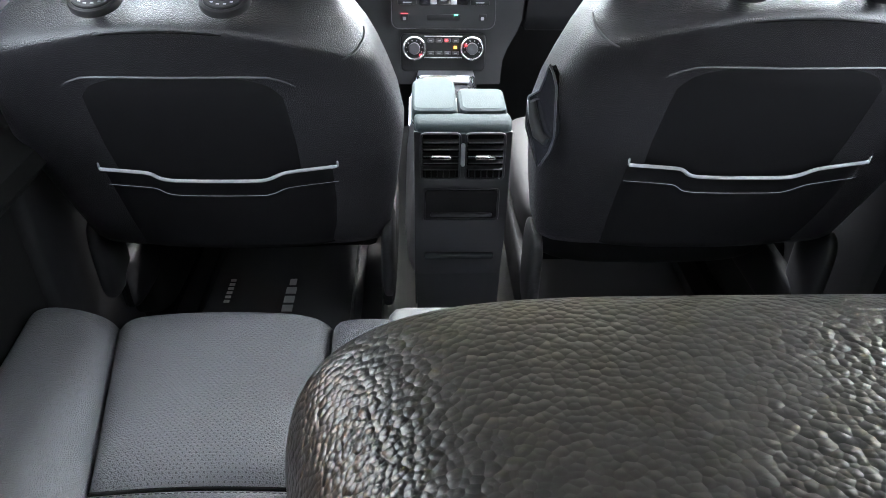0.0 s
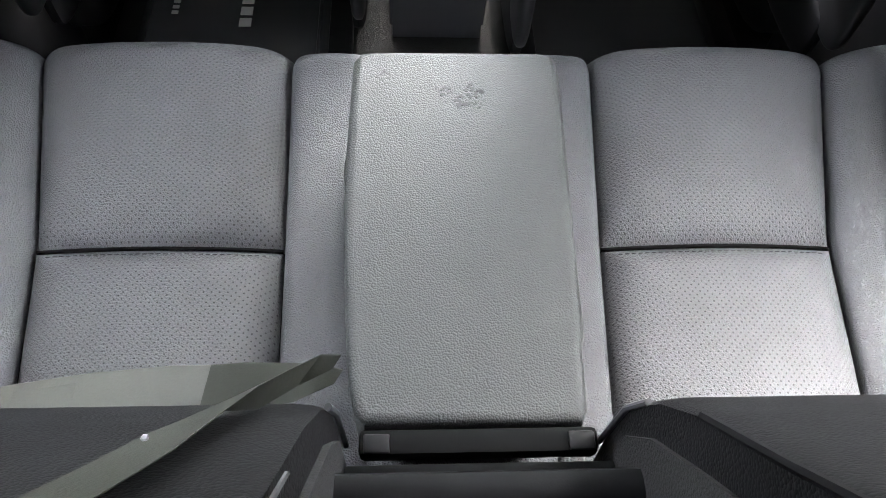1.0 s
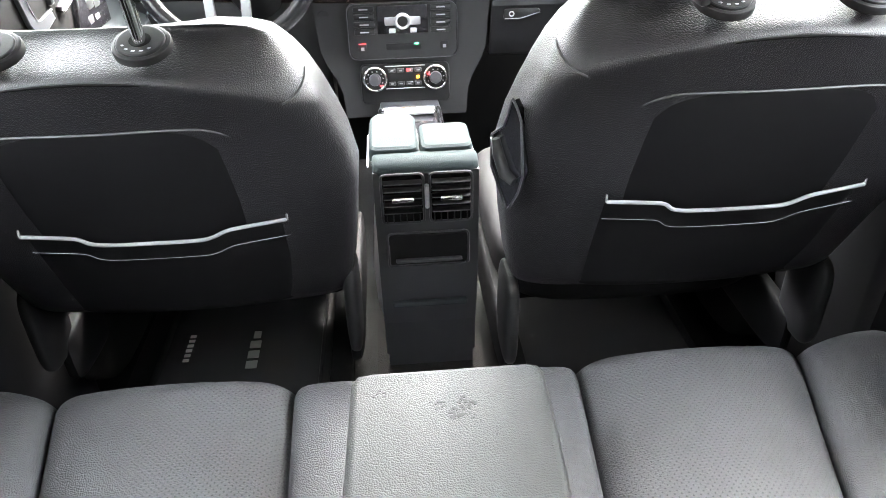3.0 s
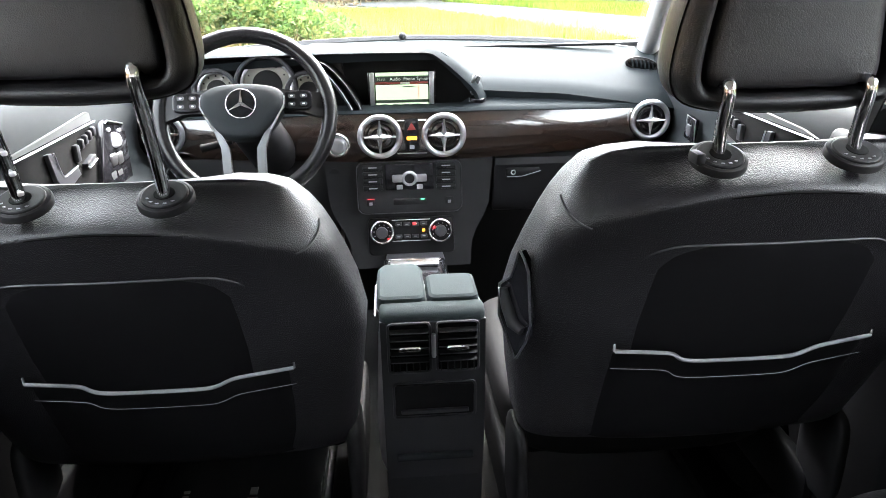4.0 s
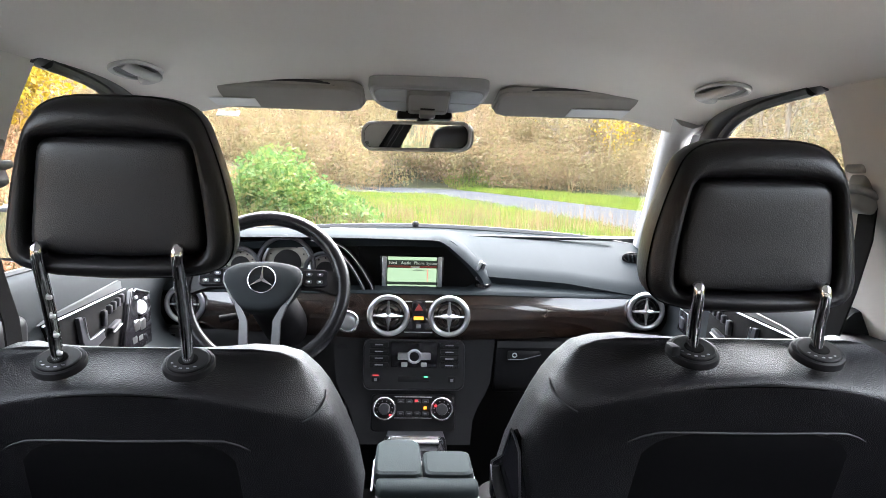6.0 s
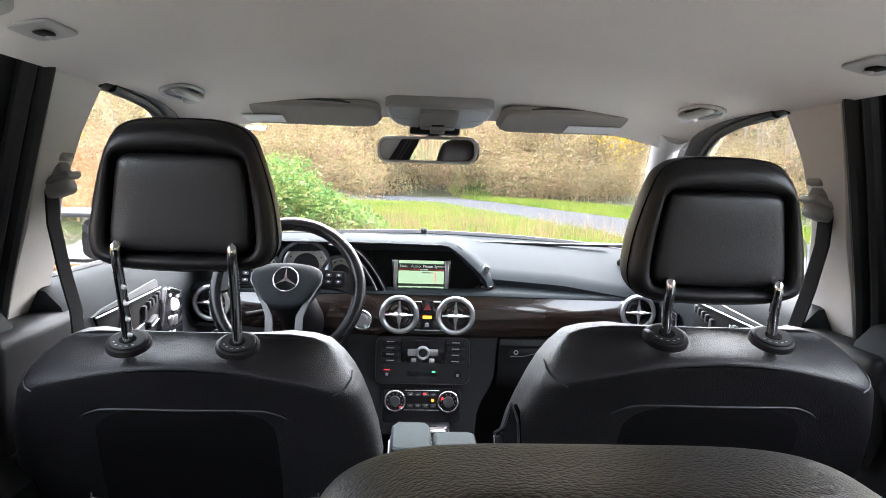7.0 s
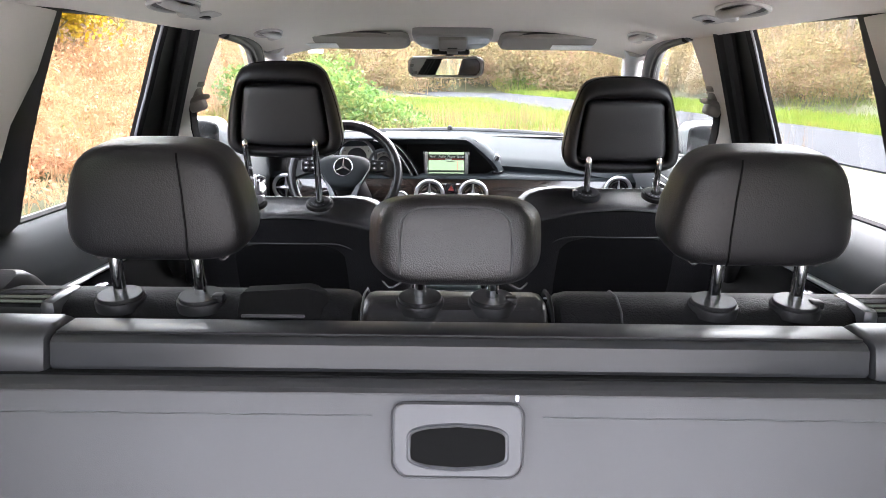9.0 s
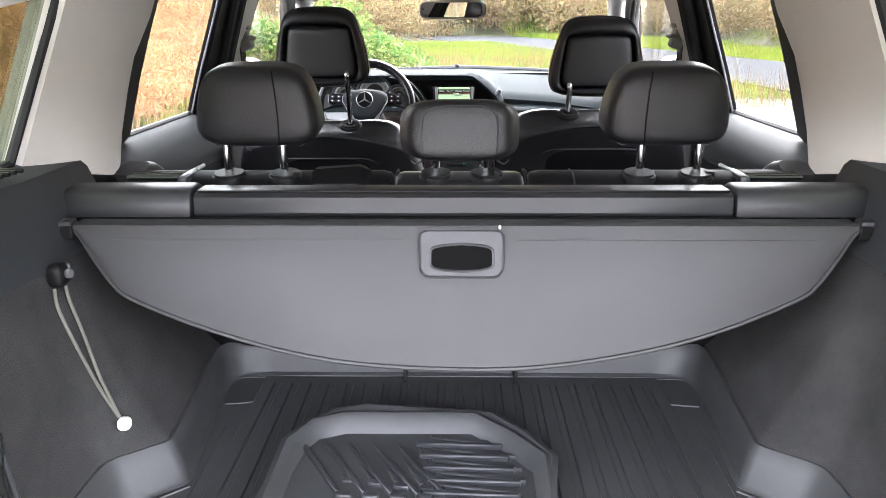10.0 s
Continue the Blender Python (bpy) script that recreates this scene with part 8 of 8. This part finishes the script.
def tree(x, y, h, crown_r, n, leafm, label, seed, leaf=0.09, bare=0.3):
    g = np.random.default_rng(seed)
    t = thing("tree", (x, y, height(x, y) - 0.1), label, "tree", "roadside trees")
    bm = bmesh.new()
    top = Vector((g.uniform(-0.1, 0.1) * h, g.uniform(-0.1, 0.1) * h, h))
    trunk = curve_through([(0, 0, 0), (g.uniform(-0.04, 0.04) * h, g.uniform(-0.04, 0.04) * h, h * 0.4), top], 5)
    r0 = 0.012 * h + 0.03
    tube(trunk, [r0 * (1 - 0.9 * i / (len(trunk) - 1)) for i in range(len(trunk))], 7, bm=bm)
    tips = []
    for k in range(26):
        f = g.uniform(0.22, 0.95)
        p = trunk[0].lerp(trunk[-1], f)
        a = g.uniform(0, 6.28)
        ln = crown_r * (1.15 - 0.7 * f) * g.uniform(0.6, 1.2)
        e = p + Vector((math.cos(a) * ln, math.sin(a) * ln, ln * g.uniform(0.2, 0.9)))
        m = p.lerp(e, 0.5) + Vector((0, 0, 0.08 * ln))
        tube([p, m, e], [r0 * 0.35 * (1 - f * 0.6), r0 * 0.2 * (1 - f * 0.6), 0.006], 4, bm=bm)
        for q in range(4):
            b = p.lerp(e, g.uniform(0.4, 1.0))
            c = b + Vector(g.normal(size=3)) * 0.22 * crown_r
            tube([b, c], [0.010, 0.004], 3, bm=bm)
            tips += [b, c]
    tk = new("trunk", mesh_of("trunk", bm, BARK))
    tk.parent = t
    pts = []
    for _ in range(n):
        b = tips[g.integers(len(tips))]
        pts.append(tuple(b + Vector(g.normal(size=3)) * 0.16 * crown_r))
    if n:
        lf = new("crown", leaves("crown", pts, leaf, leafm, label, "tree", seed))
        lf.parent = t
        lf["kind"] = "stuff"
    return t


tree(-9.9, 17.6, 3.3, 1.5, 9000, YELLOW, "small roadside tree with bright yellow autumn leaves", 41, 0.07)
tree(-11.5, 17, 6.5, 2.2, 1800, YELLOW, "small tree with yellow autumn leaves on the bank", 42, 0.10)
g = np.random.default_rng(77)
kinds = (WOODS, WOODS, YELLOW, WOODS, BUSH)
for k in range(34):
    y = g.uniform(20, 70)
    f = g.uniform(9, 22)
    x = road_mid(y) + 2.4 + road_wide(y) + f
    tree(x, y, g.uniform(6, 12), g.uniform(1.6, 2.8), int(g.uniform(100, 900)), kinds[int(g.integers(3)) if g.random() < 0.6 else 0], "thin half-bare autumn tree in the wood", 100 + k, 0.12)
for k in range(10):
    y = g.uniform(-6, 45)
    x = -g.uniform(9, 24)
    tree(x, y, g.uniform(5, 9), g.uniform(1.5, 2.4), int(g.uniform(100, 700)), WOODS, "thin half-bare autumn tree on the bank", 200 + k, 0.1)

# thicket: brown brushwood behind the verge, behind the car and on the left bank
def thicket(seed, count, place, per, size, rmin, rmax, hmin, hmax, twig_n, twig_w, label, material=WOODS):
    g = np.random.default_rng(seed)
    clump = []
    while len(clump) < count:
        xy = place(g)
        if xy:
            clump.append((xy[0], xy[1], height(*xy), g.uniform(rmin, rmax), g.uniform(hmin, hmax)))
    cl = np.array(clump)
    d = g.normal(size=(count, per, 3))
    d /= np.linalg.norm(d, axis=2)[:, :, None]
    q = d * g.uniform(0.5, 1.0, (count, per))[:, :, None]
    pts = np.empty((count, per, 3))
    pts[:, :, 0] = cl[:, None, 0] + q[:, :, 0] * cl[:, None, 3]
    pts[:, :, 1] = cl[:, None, 1] + q[:, :, 1] * cl[:, None, 3]
    pts[:, :, 2] = cl[:, None, 2] + np.maximum(0, cl[:, None, 4] * (0.5 + 0.55 * q[:, :, 2]))
    me = leaves("thicket", pts.reshape(-1, 3), size, material, "", "", seed, squash=0.35)
    tagged(new("thicket", me), label, "undergrowth", "", "stuff")
    k = g.integers(count, size=twig_n)
    base = np.stack([cl[k, 0] + g.normal(size=twig_n) * cl[k, 3] * 0.6, cl[k, 1] + g.normal(size=twig_n) * cl[k, 3] * 0.6, cl[k, 2]], 1)
    blades("twigs", base, 0.4 * hmax, 1.25 * hmax, twig_w, WEED, "thin bare twigs rising from the thicket", "twigs", seed + 50, 0.5)


def beyond_road(g):
    y = g.uniform(-12, 85)
    return road_mid(y) + 2.4 + road_wide(y) + 7.0 + 26 * g.random() ** 1.6, y


def far_ahead(g):
    x, y = g.uniform(-40, 14), g.uniform(48, 100)
    return None if y < 60 and -8 < road_far(x, y) < 4.0 else (x, y)


def left_bank(g):
    y = g.uniform(-4, 30)
    x = -4.2 - 6 * g.random()
    return None if x > -4.8 - 0.05 * y and y > 12 else (x, y)


def left_mid(g):
    y = g.uniform(2, 36)
    return -7.5 - 9 * g.random() - 0.12 * max(0.0, y - 12), y


def left_far(g):
    return -g.uniform(10, 34), g.uniform(-10, 85)


def behind(g):
    return g.uniform(-24, 24), -g.uniform(14, 30)


thicket(8, 900, beyond_road, 270, 0.10, 0.8, 2.0, 1.0, 3.4, 12000, 0.010, "brown autumn thicket of shrubs beyond the road")
thicket(9, 760, far_ahead, 280, 0.16, 0.9, 2.2, 1.8, 6.0, 5000, 0.02, "brown autumn thicket of shrubs ahead of the lay-by")
def hill_ahead(g):
    x, y = g.uniform(-48, 34), 58 + 72 * g.random() ** 1.3
    return None if y < 62 and -8 < road_far(x, y) < 3 else (x, y)


thicket(13, 800, hill_ahead, 220, 0.19, 1.4, 3.2, 2.0, 5.0, 3000, 0.02, "olive and brown shrubs on the hillside ahead")
thicket(10, 560, left_bank, 420, 0.04, 0.3, 0.8, 0.2, 0.6, 9000, 0.006, "low orange-brown bracken and litter on the bank", BRACKEN)
thicket(14, 520, left_mid, 300, 0.06, 0.5, 1.2, 0.5, 1.5, 7000, 0.008, "orange bracken and low scrub up the bank", BRACKEN)
thicket(11, 480, left_far, 240, 0.11, 0.7, 1.8, 1.2, 3.4, 6000, 0.016, "brown autumn thicket of shrubs on the bank")
# Unseen; added to dim and neutralise the sky light from behind.
thicket(12, 300, behind, 120, 0.2, 1.2, 2.6, 1.6, 3.2, 1500, 0.03, "unseen thicket behind the parked car, grey to dim and neutralise the rear light", BAREWOOD)
